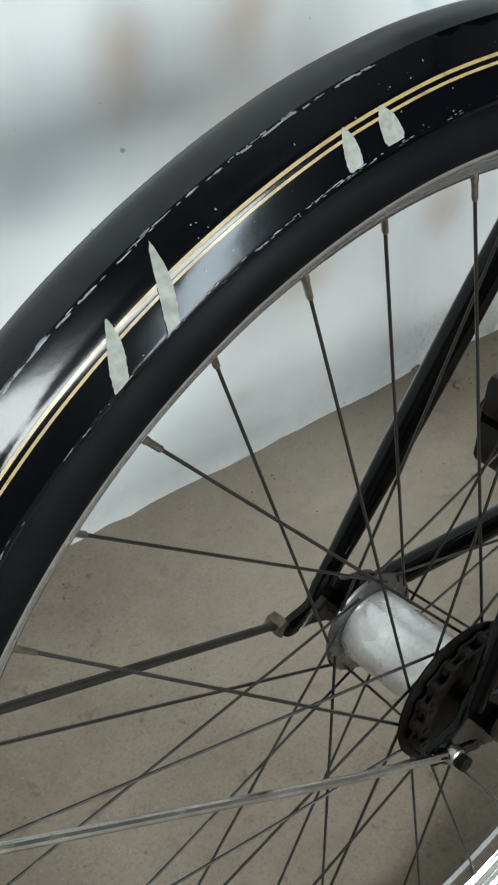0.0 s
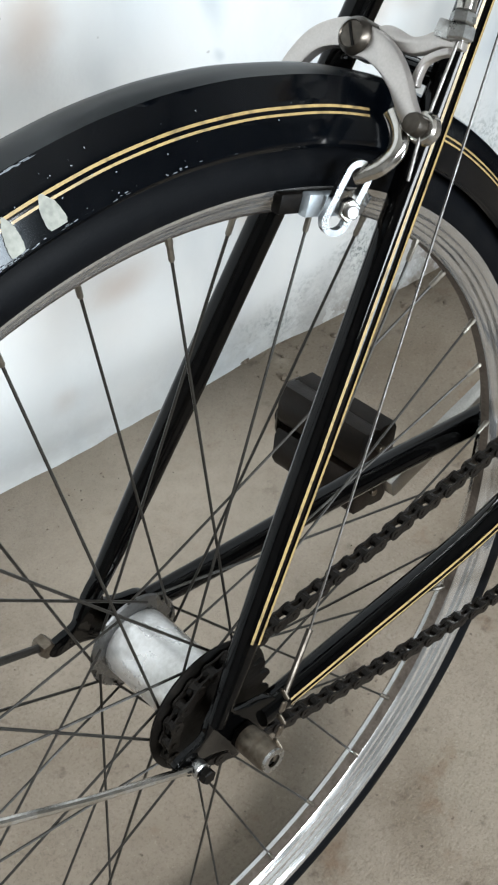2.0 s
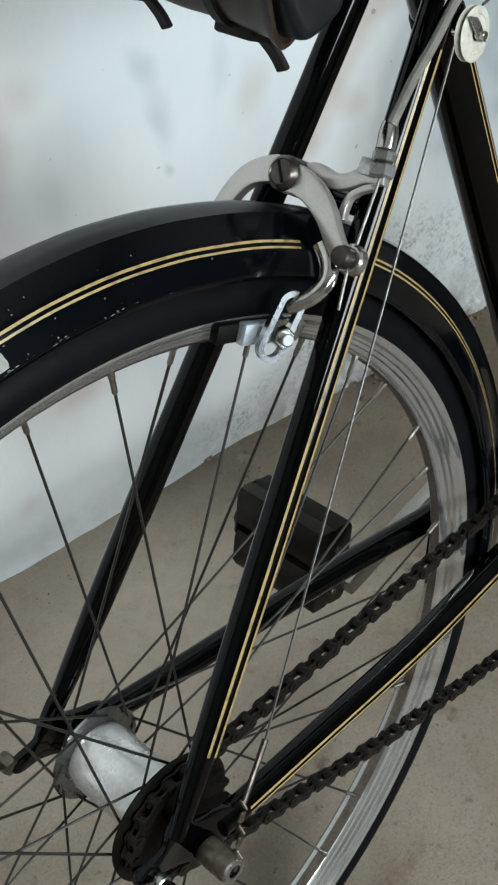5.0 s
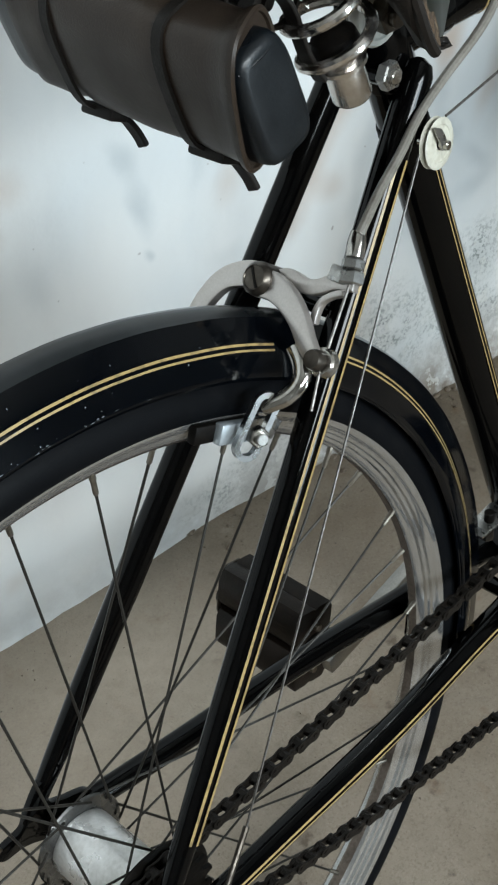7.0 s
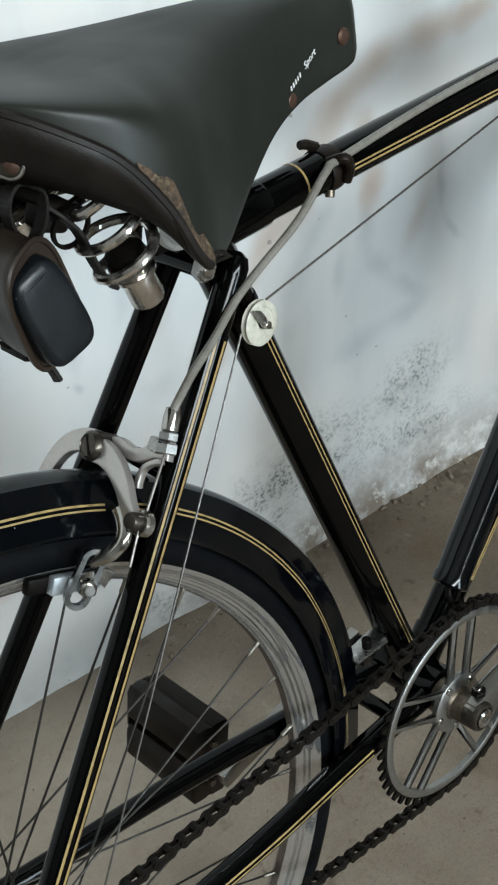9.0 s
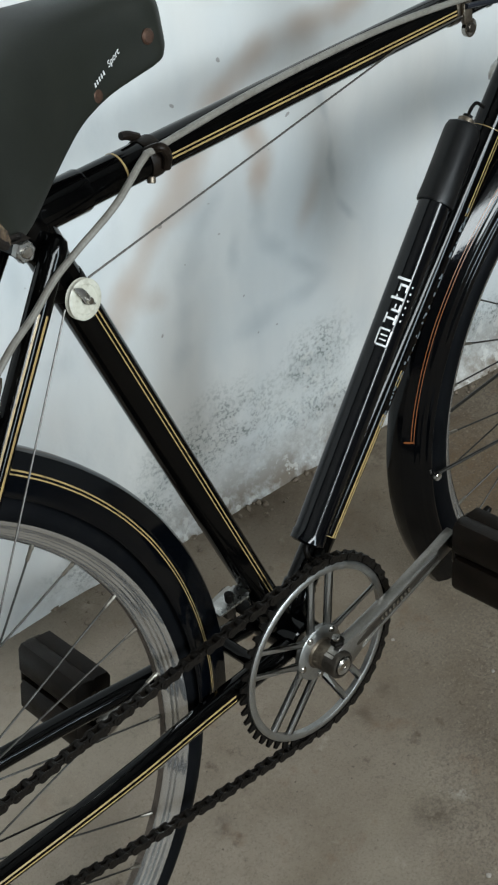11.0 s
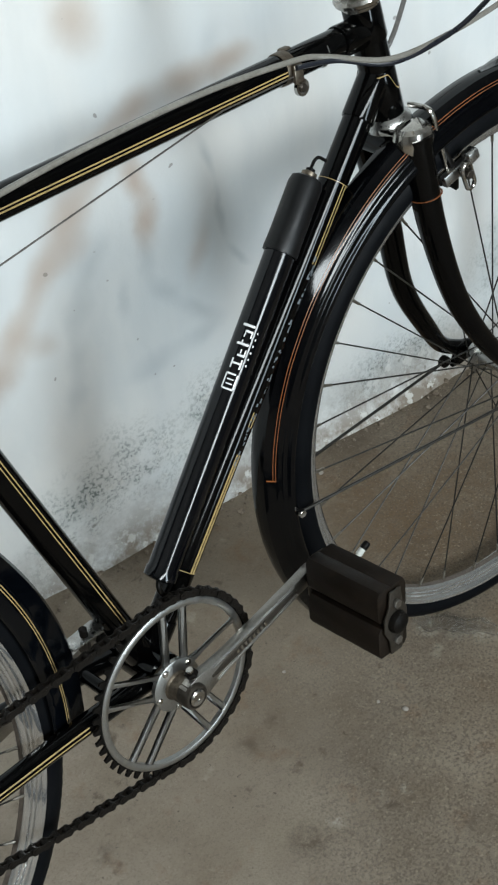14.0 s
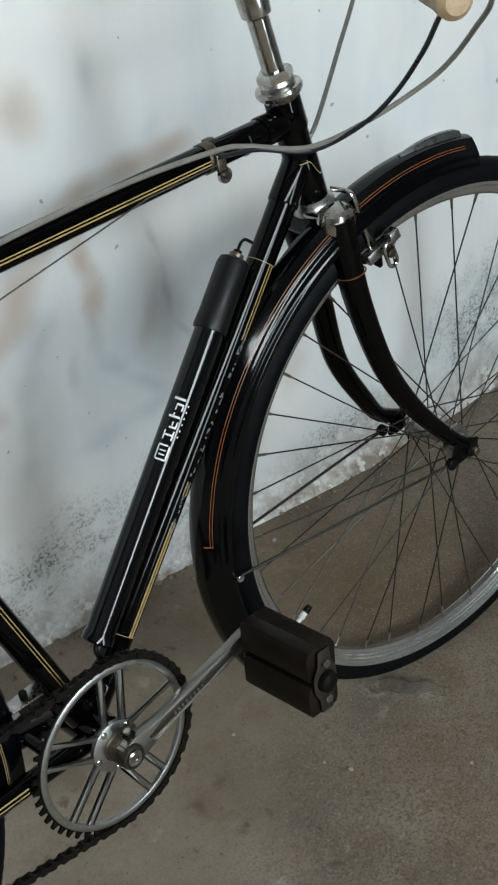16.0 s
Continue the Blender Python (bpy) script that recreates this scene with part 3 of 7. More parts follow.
    bump = nt.nodes.new("ShaderNodeBump")
    bump.inputs["Strength"].default_value, bump.inputs["Distance"].default_value = 0.6, 0.0018
    h = math_node(nt, "ADD", math_node(nt, "MULTIPLY", noise_node(nt, vec, 430, 2, 0.6, 0.2, 0.8), 0.45), noise_node(nt, vec, 22, 8, 0.62, 0.3, 0.7))
    h = math_node(nt, "SUBTRACT", h, math_node(nt, "MULTIPLY", math_node(nt, "MULTIPLY", sand, worn.outputs[0]), 0.55))
    nt.links.new(h, bump.inputs["Height"])
    nt.links.new(bump.outputs[0], bsdf.inputs["Normal"])
    return m


# dark spots on the floor: place, radius, strength
SPOTS = [(0.991, 0.126, 0.05, 0.8), (0.912, -0.012, 0.035, 0.9), (0.59, 0.052, 0.022, 0.7), (0.54, -0.092, 0.030, 0.9), (0.373, 0.065, 0.022, 0.6), (0.69, -0.211, 0.03, 0.7),
         (0.96, 0.36, 0.07, 0.8), (0.80, 0.40, 0.05, 0.7), (0.45, 0.30, 0.03, 0.5), (0.637, 0.057, 0.018, 0.6), (0.203, 0.358, 0.03, 0.6), (0.70, 0.42, 0.06, 0.6), (1.10, 0.33, 0.07, 0.7)]
# broad darker brown areas: place, radius, strength
DARK_AREAS = [(1.012, 0.148, 0.13, 1.0), (1.02, 0.245, 0.12, 0.85), (1.09, 0.07, 0.10, 0.8), (1.143, 0.169, 0.12, 0.75), (1.154, 0.06, 0.09, 0.6), (0.85, -0.12, 0.10, 0.45), (0.78, -0.235, 0.08, 0.55), (0.93, -0.17, 0.12, 0.55), (0.825, 0.285, 0.06, 0.45), (0.60, 0.05, 0.05, 0.3), (1.20, -0.05, 0.14, 0.5)]
# extra brightness of the floor by the wall, put into its colour
BRIGHT_FLOOR = [(0.25, 0.36, 0.27, 0.60)]
BROWN = [(1.02, 0.175, 0.20, 0.85), (1.10, 0.14, 0.16, 0.6), (0.95, 0.20, 0.12, 0.7), (0.96, -0.045, 0.05, 0.9), (1.30, 0.0, 0.12, 0.6)]
PALE_SPOTS = [(0.881, 0.017, 0.022, 0.9), (0.929, -0.040, 0.030, 1.0), (0.905, -0.015, 0.025, 0.8), (0.583, -0.097, 0.016, 0.9), (0.669, -0.127, 0.010, 0.9), (0.64, -0.107, 0.008, 0.8)]

ROOM_X0, ROOM_X1, ROOM_Y0, ROOM_H = -3.0, 3.6, -3.2, 3.8


def uneven_grid(bm, x0, x1, y0, y1, nx, ny, put):
    rows = [[bm.verts.new(put(x0 + (x1 - x0) * i / nx, y0 + (y1 - y0) * j / ny)) for i in range(nx + 1)] for j in range(ny + 1)]
    for a, b in zip(rows, rows[1:]):
        for i in range(nx):
            bm.faces.new((a[i], a[i + 1], b[i + 1], b[i]))
    return rows


def build_room():
    bm = bmesh.new()
    uneven_grid(bm, ROOM_X0 - 0.2, ROOM_X1 + 0.2, ROOM_Y0 - 0.2, 1.2, 200, 130, lambda x, y: V(x, y, 0.0022 * noise.noise((x * 7, y * 7, 0)) + 0.0012 * noise.noise((x * 26, y * 26, 3)) - 0.0015 - 0.0085 * math.exp(-((x - 1.03) ** 2 + (y + 0.02) ** 2) / 0.026)))
    fl = finish("floor", bm, floor_material(), None, keep=True)
    tagged(fl, "worn grey-brown cement floor, gritty and spotted with stains", "floor", kind="structure")
    so = fl.modifiers.new("slab", "SOLIDIFY")
    so.thickness, so.offset = 0.12, -1

    # the stained wall: slightly bellied plaster that runs out into the floor
    bm = bmesh.new()

    def put(s, u):
        z = u * u * ROOM_H
        out = 0.004 * noise.noise((s * 3, z * 3, 1)) + 0.0022 * noise.noise((s * 13, z * 13, 5))
        near = max(0.0, 1 - z / 0.07)
        spill = float(np.interp(s, [0.0, 0.48, 0.62, 0.90, 1.05, 1.20, 1.40, 1.65], [-0.003, -0.003, 0.014, 0.014, 0.020, 0.034, 0.026, 0.012]))
        out += near * near * (spill + 0.005 * noise.noise((s * 9, 2, 7)) + 0.004 * noise.noise((s * 40, z * 40, 9)))
        return V(s, -out, z - 0.01)

    uneven_grid(bm, -3.4, 4.2, 0, 1, 330, 120, put)
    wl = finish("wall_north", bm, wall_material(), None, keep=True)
    so = wl.modifiers.new("thickness", "SOLIDIFY")
    so.thickness, so.offset = 0.2, -1
    wl.matrix_world = pose(0, 0, 0, 0, 0, WALL_TURN) @ Matrix.Translation((0, WALL_AT, 0))
    tagged(wl, "old whitewashed plaster wall with brown marks and mould at its foot", "wall", kind="structure")

    # the remaining walls and the ceiling stay unseen; added to enclose the daylight
    def plain_wall(name, boxes, label):
        b = bmesh.new()
        for (x0, y0, z0, x1, y1, z1) in boxes:
            bmesh.ops.create_cube(b, size=1, matrix=Matrix.Translation(((x0 + x1) / 2, (y0 + y1) / 2, (z0 + z1) / 2)) @ Matrix.Diagonal((x1 - x0, y1 - y0, z1 - z0, 1)))
        tagged(finish(name, b, PLAIN), label, "wall", kind="structure")

    # a window band and a doorway in the south wall
    y0, y1 = ROOM_Y0 - 0.2, ROOM_Y0
    plain_wall("wall_south", [(ROOM_X0, y0, 0, -1.75, y1, ROOM_H), (1.50, y0, 0, ROOM_X1, y1, ROOM_H), (-1.75, y0, 0, 0.62, y1, 2.07), (1.08, y0, 0, 1.50, y1, 2.07), (-1.75, y0, 2.73, 1.50, y1, ROOM_H),
                              (0.62, y0, 2.06, 1.08, y1, 2.085)], "unseen added wall with a window band and a doorway")
    plain_wall("wall_west", [(ROOM_X0 - 0.2, ROOM_Y0, 0, ROOM_X0, 1.1, ROOM_H)], "unseen plain wall, added to enclose the daylight")
    plain_wall("wall_east", [(ROOM_X1, ROOM_Y0, 0, ROOM_X1 + 0.2, 1.1, ROOM_H)], "unseen plain wall, added to enclose the daylight")
    b = bmesh.new()
    bmesh.ops.create_cube(b, size=1, matrix=Matrix.Translation((0.3, -1.0, ROOM_H + 0.06)) @ Matrix.Diagonal((7.2, 5.2, 0.12, 1)))
    tagged(finish("ceiling", b, CEIL), "unseen plain ceiling, added to enclose the daylight", "ceiling", kind="structure")


build_room()
# ---- the bicycle: x forward, y towards the wall, z up its own upright; it leans on the wall ----
LEAN = -6.814
ZA = 0.3376
bike = new("bicycle")
bike.matrix_world = pose(0, 0, 0, LEAN, 0, 0)
tagged(bike, "old black roadster bicycle with gold pinstripes leaning on the wall", "bicycle")

REAR = Matrix.Translation((0, 0, ZA))
F_AXLE, F_N = V(1.0257, -0.0147, 0.3312), V(0.095, 0.9932, 0.0678).normalized()
e1 = F_N.cross(V(0, 0, 1)).normalized()
FRONT = Matrix((e1, F_N, e1.cross(F_N))).transposed().to_4x4()
FRONT.translation = F_AXLE

BB = V(0.452, 0, 0.280)
SEAT_TOP = V(0.2865, 0, 0.797)
HEAD_TOP, HEAD_BOT = V(0.8640, 0, 0.8050), V(0.8863, 0, 0.6831)
STEER = (HEAD_TOP - HEAD_BOT).normalized()


def lines(name_parent, p0, p1, r0, r1, mat=GOLD, gap=0.0062, width=0.0021, a=0.05, b=0.95, turn=0.0, n=24):
    """The pair of pinstripes along a tube."""
    for s in (-1, 1):
        w = math.degrees(s * gap / 2 / max(r0, r1))
        part("pinstripe", line_on_tube(p0, p1, r0, r1, turn + w, width if s > 0 else width * 0.75, a, b, n), mat, name_parent, "thin gold painted line" if mat is GOLD else "thin orange painted line")


def lug(p, d, r, h, bev=0.0015):
    """A sleeve round a tube."""
    d = Vector(d).normalized()
    return lathe(bmesh.new(), [(r - 0.002, 0), (r - 0.0004, 0), (r, bev), (r, h - bev), (r - 0.0004, h), (r - 0.002, h)], axis_pose(p, d), 24)


def build_frame():
    st = part("seat_tube", tube([BB, SEAT_TOP], 0.0148, 24), BLACK, bike)
    lines(st, BB, SEAT_TOP, 0.0148, 0.0148, a=0.10, b=0.82, gap=0.0036, width=0.0013, turn=12)
    tt0, tt1 = V(0.291, 0, 0.7805), V(0.872, 0, 0.7815)
    tt = part("top_tube", tube([tt0, tt1], 0.0142, 24), BLACK, bike)
    lines(tt, tt0, tt1, 0.0142, 0.0142, a=0.20, b=0.80, turn=4, gap=0.0032, width=0.0017)
    for x in (0.3735, 0.800):
        part("band_line", lug(V(x, 0, 0.7806), (1, 0, 0), 0.0146, 0.0018, 0.0003), GOLD if x < 0.5 else ALLOY, tt, "thin gold painted ring" if x < 0.5 else "grey band")
    dt1 = V(0.884, 0, 0.7455)
    dt = part("down_tube", tube([BB, dt1], 0.0150, 24), BLACK, bike)
    for a, b, gap, wide in ((0.155, 0.355, 0.0036, 0.0031), (0.40, 0.425, 0.0040, 0.0019), (0.67, 0.80, 0.0040, 0.0019)):
        lines(dt, BB, dt1, 0.015, 0.015, a=a, b=b, turn=4, gap=gap, width=wide)
    for k in (0.155, 0.80):
        part("band_line", lug(BB.lerp(dt1, k), dt1 - BB, 0.0152, 0.0010, 0.0002), GOLD, dt, "thin gold painted ring")
    # scuffed paint along the down tube
    rnd = random.Random(4)
    bm = bmesh.new()
    for i in range(60):
        k = rnd.uniform(0.33, 0.69)
        line_on_tube(BB, dt1, 0.0151, 0.0151, rnd.uniform(-4, 14), rnd.uniform(0.0008, 0.0026), k, k + rnd.uniform(0.002, 0.009), 2, bm)
    tagged(part("scuff", bm, SCUFF, dt, "bare metal scuffs in the paint"), kind="stuff")
    ht = part("head_tube", tube([HEAD_BOT + STEER * 0.008, HEAD_TOP], 0.0172, 28), BLACK, bike)
    # lugs
    part("seat_lug", lug(V(0.300, 0, 0.755), SEAT_TOP - BB, 0.0166, 0.042), BLACK, bike)
    part("seat_lug", lug(V(0.292, 0, 0.7805), (1, 0, 0.002), 0.0158, 0.050), BLACK, bike)
    part("head_lug", lug(V(0.826, 0, 0.7812), (1, 0, 0), 0.0160, 0.040), BLACK, ht)
    part("head_lug", lug(dt1 - (dt1 - BB).normalized() * 0.062, dt1 - BB, 0.0168, 0.055), BLACK, ht)
    for p, h in ((HEAD_TOP - STEER * 0.034, 0.034), (HEAD_BOT + STEER * 0.010, 0.049)):
        part("head_lug", lug(p, STEER, 0.0190, h), BLACK, ht)
    # the gold line round the lower lug dips to a point on its forward side
    bm = bmesh.new()
    m = axis_pose(HEAD_BOT + STEER * 0.057, STEER)
    rows = []
    for k in range(57):
        w = 2 * math.pi * k / 56
        d = (m.to_3x3() @ V(math.cos(w), math.sin(w), 0)).dot(V(0.80, -0.60, 0))
        t = max(0.0, min(1.0, (d - 0.35) / 0.5))
        drop = -0.020 * t * t * (3 - 2 * t)
        rows.append([bm.verts.new(m @ V(0.0193 * math.cos(w), 0.0193 * math.sin(w), drop + h)) for h in (-0.0007, 0.0007)])
    for p, q in zip(rows, rows[1:]):
        bm.faces.new((p[0], q[0], q[1], p[1]))
    part("pinstripe", bm, GOLD, ht, "thin gold painted line")
    part("bottom_bracket_shell", lathe(bmesh.new(), [(0, -0.034), (0.0185, -0.034), (0.0205, -0.032), (0.0205, 0.032), (0.0185, 0.034), (0, 0.034)], axis_pose(BB, (0, -1, 0)), 28), BLACK, bike)
    part("down_tube_lug", lug(BB + (dt1 - BB).normalized() * 0.012, dt1 - BB, 0.0166, 0.034), BLACK, bike)
    part("seat_tube_lug", lug(BB + (SEAT_TOP - BB).normalized() * 0.012, SEAT_TOP - BB, 0.0164, 0.032), BLACK, bike)
    for s in (-1, 1):
        b0, b1 = V(-0.0165 if s < 0 else -0.0105, s * 0.0630, 0.363), V(0.2935 if s < 0 else 0.2765, s * 0.0215, 0.757)
        ss = part("seat_stay", tube([b0, b0.lerp(b1, 0.08), b0.lerp(b1, 0.18), b0.lerp(b1, 0.35), b1], [0.0058, 0.0074, 0.0086, 0.0094, 0.0094], 18), BLACK, bike)
        part("stay_end", lathe(bmesh.new(), [(0.0094, 0), (0.0096, 0.006), (0.0075, 0.012), (0.003, 0.015), (0, 0.0155)], axis_pose(b1, b1 - b0), 16), BLACK, ss)
        if s < 0:
            lines(ss, b0, b1, 0.0078, 0.0136, a=0.11, b=0.35, gap=0.0082, width=0.0023, turn=-12)
            lines(ss, b0, b1, 0.0097, 0.0097, a=0.35, b=0.92, gap=0.0060, width=0.0021, turn=-12)
        # chain stays, curved in past the tyre
        c = [V(0.016, s * 0.0600, 0.3345), V(0.10, s * 0.0545, 0.3235), V(0.22, s * 0.0475, 0.309), V(0.33, s * 0.036, 0.296), V(0.43, s * 0.027, 0.2835)]
        cs = part("chain_stay", tube(smooth_path(c, 6), [0.0082, 0.0112], 18), BLACK, bike)
        if s < 0:
            sm = smooth_path(c, 6)
            for w in (-12, 12):
                bm = bmesh.new()
                for q in range(2, len(sm) - 6):
                    r0, r1 = (0.0082 + 0.0030 * k / (len(sm) - 1) for k in (q, q + 1))
                    line_on_tube(sm[q], sm[q + 1], r0, r1, w - 10, 0.0016, 0, 1, 1, bm)
                bmesh.ops.remove_doubles(bm, verts=bm.verts[:], dist=0.0004)
                part("pinstripe", bm, GOLD, cs, "thin gold painted line")
        # forked dropout
        m = frame_pose((0, s * 0.0605, ZA), (1, 0, 0), (0, 0, 1))
        out = [tuple(p[:2]) for p in smooth_path([(x, z, 0) for x, z in ((0.034, -0.008), (0.026, 0.008), (0.008, 0.017), (-0.003, 0.026), (0.004, 0.040), (-0.006, 0.045), (-0.021, 0.029), (-0.027, 0.020), (-0.042, 0.018), (-0.049, 0.013), (-0.044, 0.006), (-0.028, 0.004), (-0.012, -0.006), (-0.008, -0.016), (0.010, -0.018), (0.034, -0.008))], 4)[:-1]]
        part("dropout", slab(out, 0.0055, m, 0.0008), BLACK, bike)
    part("stay_bridge", tube([V(0.2125, -0.026, 0.656), V(0.2125, 0.026, 0.656)], 0.0055, 14), BLACK, bike)
    part("stay_bridge", tube([V(0.395, -0.028, 0.289), V(0.395, 0.028, 0.289)], 0.007, 14), BLACK, bike)
    # the fender's clip behind the seat tube
    br = part("fender_clip", slab([(-0.019, -0.008), (0.016, -0.010), (0.020, -0.006), (0.020, 0.006), (0.016, 0.010), (-0.019, 0.008)], 0.0028, frame_pose((0.3925, -0.004, 0.3590), (1, 0, 0.02), (0, 1, 0.12)), 0.0005), ALLOY, bike, "bright metal clip")
    part("bolt", round_bar(V(0.3925, -0.005, 0.3590), V(0.3925, -0.0055, 0.3690), 0.0042), DARKSTEEL, br)
    part("nut", hexbar(V(0.3900, -0.005, 0.3570), V(0.3895, -0.005, 0.3440), 0.0062), BOLT, br)
    # seat pin bolt
    sb = part("seat_bolt", round_bar(V(0.2722, 0.022, 0.7705), V(0.2722, -0.020, 0.7705), 0.0062), BLACK, bike)
    part("bolt_head", hexbar(V(0.2722, -0.019, 0.7705), V(0.2722, -0.026, 0.7705), 0.0082), ALLOY, sb)
    part("bolt_tip", round_bar(V(0.2722, -0.025, 0.7705), V(0.2722, -0.0285, 0.7705), 0.0042), CHROME, sb)
    part("seat_post", tube([SEAT_TOP - (SEAT_TOP - BB).normalized() * 0.03, SEAT_TOP + (SEAT_TOP - BB).normalized() * 0.085], 0.0124, 18), CHROME, bike)


def build_fork():
    part("headset_cup", lathe(bmesh.new(), [(0.015, -0.002), (0.0235, -0.002), (0.0248, 0.001), (0.0235, 0.006), (0.0200, 0.010), (0.0178, 0.012), (0.015, 0.012)], axis_pose(HEAD_BOT - STEER * 0.001, STEER), 28), ALLOY, bike)
    hs = part("headset_cup", lathe(bmesh.new(), [(0.013, 0), (0.0180, 0), (0.0188, 0.003), (0.0235, 0.006), (0.0250, 0.010), (0.0240, 0.0135), (0.0185, 0.015), (0.013, 0.015)], axis_pose(HEAD_TOP, STEER), 32), CHROME, bike)
    part("spacer", lathe(bmesh.new(), [(0.012, 0.015), (0.0180, 0.015), (0.0190, 0.018), (0.0175, 0.0215), (0.012, 0.0215)], axis_pose(HEAD_TOP, STEER), 28), ALLOY, hs)
    part("locknut", lathe(bmesh.new(), [(0.0115, 0.0215), (0.0195, 0.0215), (0.0195, 0.028), (0.0165, 0.031), (0.0115, 0.031)], axis_pose(HEAD_TOP, STEER), 6), CHROME, hs)
    # fork crown and blades, turned with the wheel
    def W(x, y, z):
        return FRONT @ V(x, y, z)
    side, ahead = F_N, FRONT.to_3x3() @ V(1, 0, 0)
    crown_mid = V(0.8830, 0, 0.6690)
    cr = part("fork_crown", block(frame_pose(crown_mid + STEER * -0.004, ahead, side), 0.036, 0.078, 0.030, 0.010, 3), BLACK, bike)
    part("crown_cap", slab([(-0.017, -0.012), (-0.012, -0.030), (0.004, -0.034), (0.022, -0.030), (0.026, -0.012), (0.026, 0.012), (0.016, 0.04), (-0.008, 0.042), (-0.016, 0.02)], 0.006, frame_pose(crown_mid + STEER * 0.0125, ahead, side), 0.0018), CHROME, cr, "worn chrome cap of the fork crown")
    # the chrome ends: a scalloped skirt round each blade under a faceted top
    for s in (-1, 1):
        top = frame_pose(crown_mid + V(0.000, s * 0.0345, 0.0165), ahead, side)
        bm = bmesh.new()
        rings = []
        for k, z, wave in ((1.08, -0.020, 0.006), (1.10, -0.013, 0.002), (0.98, -0.004, 0.0), (0.80, 0.000, 0.0)):
            rings.append([bm.verts.new(top @ V(0.0212 * k * math.cos(w), 0.0175 * k * math.sin(w), z + wave * math.cos(2 * w + 0.6))) for w in (2 * math.pi * q / 24 for q in range(24))])
        for p, q in zip(rings, rings[1:]):
            for k in range(24):
                bm.faces.new((p[k], p[(k + 1) % 24], q[(k + 1) % 24], q[k]))
        peak = bm.verts.new(top @ V(0.003, -0.003, 0.0080))
        for k in range(0, 24, 6):
            bm.faces.new([rings[-1][(k + q) % 24] for q in range(7)] + [peak])
        part("crown_cap", bm, CHROME, cr, "worn chrome end of the fork crown", 22)
    for s in (-1, 1):
        axle = F_AXLE + side * (s * 0.0535)
        if s < 0:
            path = [V(0.8818, -0.0365, 0.674), V(0.8830, -0.0385, 0.6475), V(0.8915, -0.042, 0.5721), V(0.9126, -0.047, 0.486), V(0.9484, -0.051, 0.4171), V(0.9950, -0.055, 0.3570)]
        else:
            path = [V(0.890, 0.037, 0.666), V(0.8990, 0.037, 0.620), V(0.9095, 0.037, 0.5552), V(0.9264, 0.041, 0.4677), V(0.9680, 0.046, 0.3925), V(0.9980, 0.050, 0.3530)]
        path.append(axle + ahead * -0.002 + V(0, 0, 0.004))
        bl = part("fork_blade", tube(smooth_path(path, 8), [0.0182, 0.0160, 0.0132, 0.0085], 20), BLACK, bike)
        part("fork_end", slab([(0.014, -0.010), (0.016, 0.008), (-0.004, 0.016), (-0.020, 0.014), (-0.026, 0.0), (-0.030, -0.012), (-0.016, -0.014), (-0.004, -0.012)], 0.006, frame_pose(axle, ahead, FRONT.to_3x3() @ V(0, 0, 1)), 0.001), BLACK, bl)
        if s < 0:
            part("pinstripe", lug(path[1] + V(0.004, -0.0015, -0.036), path[2] - path[1], 0.0177, 0.0007, 0.0001), ORANGE, bl, "thin orange painted ring")
        nut = part("axle_nut", hexbar(axle + side * (s * 0.0015), axle + side * (s * 0.010), 0.0098), DARKSTEEL, bl)
        part("washer", round_bar(axle + side * (s * 0.001), axle + side * (s * 0.0035), 0.0115), DARKSTEEL, nut)
        part("axle_tip", round_bar(axle + side * (s * 0.009), axle + side * (s * 0.016), 0.0050), BRONZE, nut)
    # stem and handlebar
    q0, q1 = HEAD_TOP + STEER * 0.029, HEAD_TOP + STEER * 0.098
    sm = part("stem", tube([q0, q1], 0.0113, 20), CHROME, bike, "worn chrome quill stem")
    part("stem_head", lathe(bmesh.new(), [(0.0115, -0.012), (0.0152, -0.009), (0.0160, 0.0), (0.0160, 0.022), (0.013, 0.028), (0, 0.029)], axis_pose(q1, STEER), 20), CHROME, sm)
    bar_mid = q1 + V(0.060, -0.004, 0.018)
    part("stem_arm", tube([q1 + STEER * 0.012, q1 + V(0.03, -0.002, 0.014), bar_mid], [0.0115, 0.0105, 0.0120], 16), CHROME, sm)
    bar = [V(0.783, -0.290, 0.929), V(0.815, -0.235, 0.934), V(0.868, -0.155, 0.932), bar_mid + V(0, -0.07, 0), bar_mid, bar_mid + V(0, 0.07, 0), V(0.885, 0.16, 0.932), V(0.872, 0.235, 0.938), V(0.868, 0.272, 0.937)]
    hb = part("handlebar", tube(smooth_path(bar, 6), 0.0111, 16), CHROME, bike, "bent steel handlebar")
    for a, b in ((bar[0] + V(0, 0, 0), bar[1]), (bar[-1], bar[-2])):
        d = (Vector(b) - Vector(a)).normalized()
        part("grip", lathe(bmesh.new(), [(0, -0.008), (0.010, -0.007), (0.0155, -0.001), (0.0155, 0.004), (0.0140, 0.02), (0.0138, 0.06), (0.0128, 0.064), (0.0110, 0.064)], axis_pose(a, d), 20), GRIP, hb, "tan rounded handlebar grip")


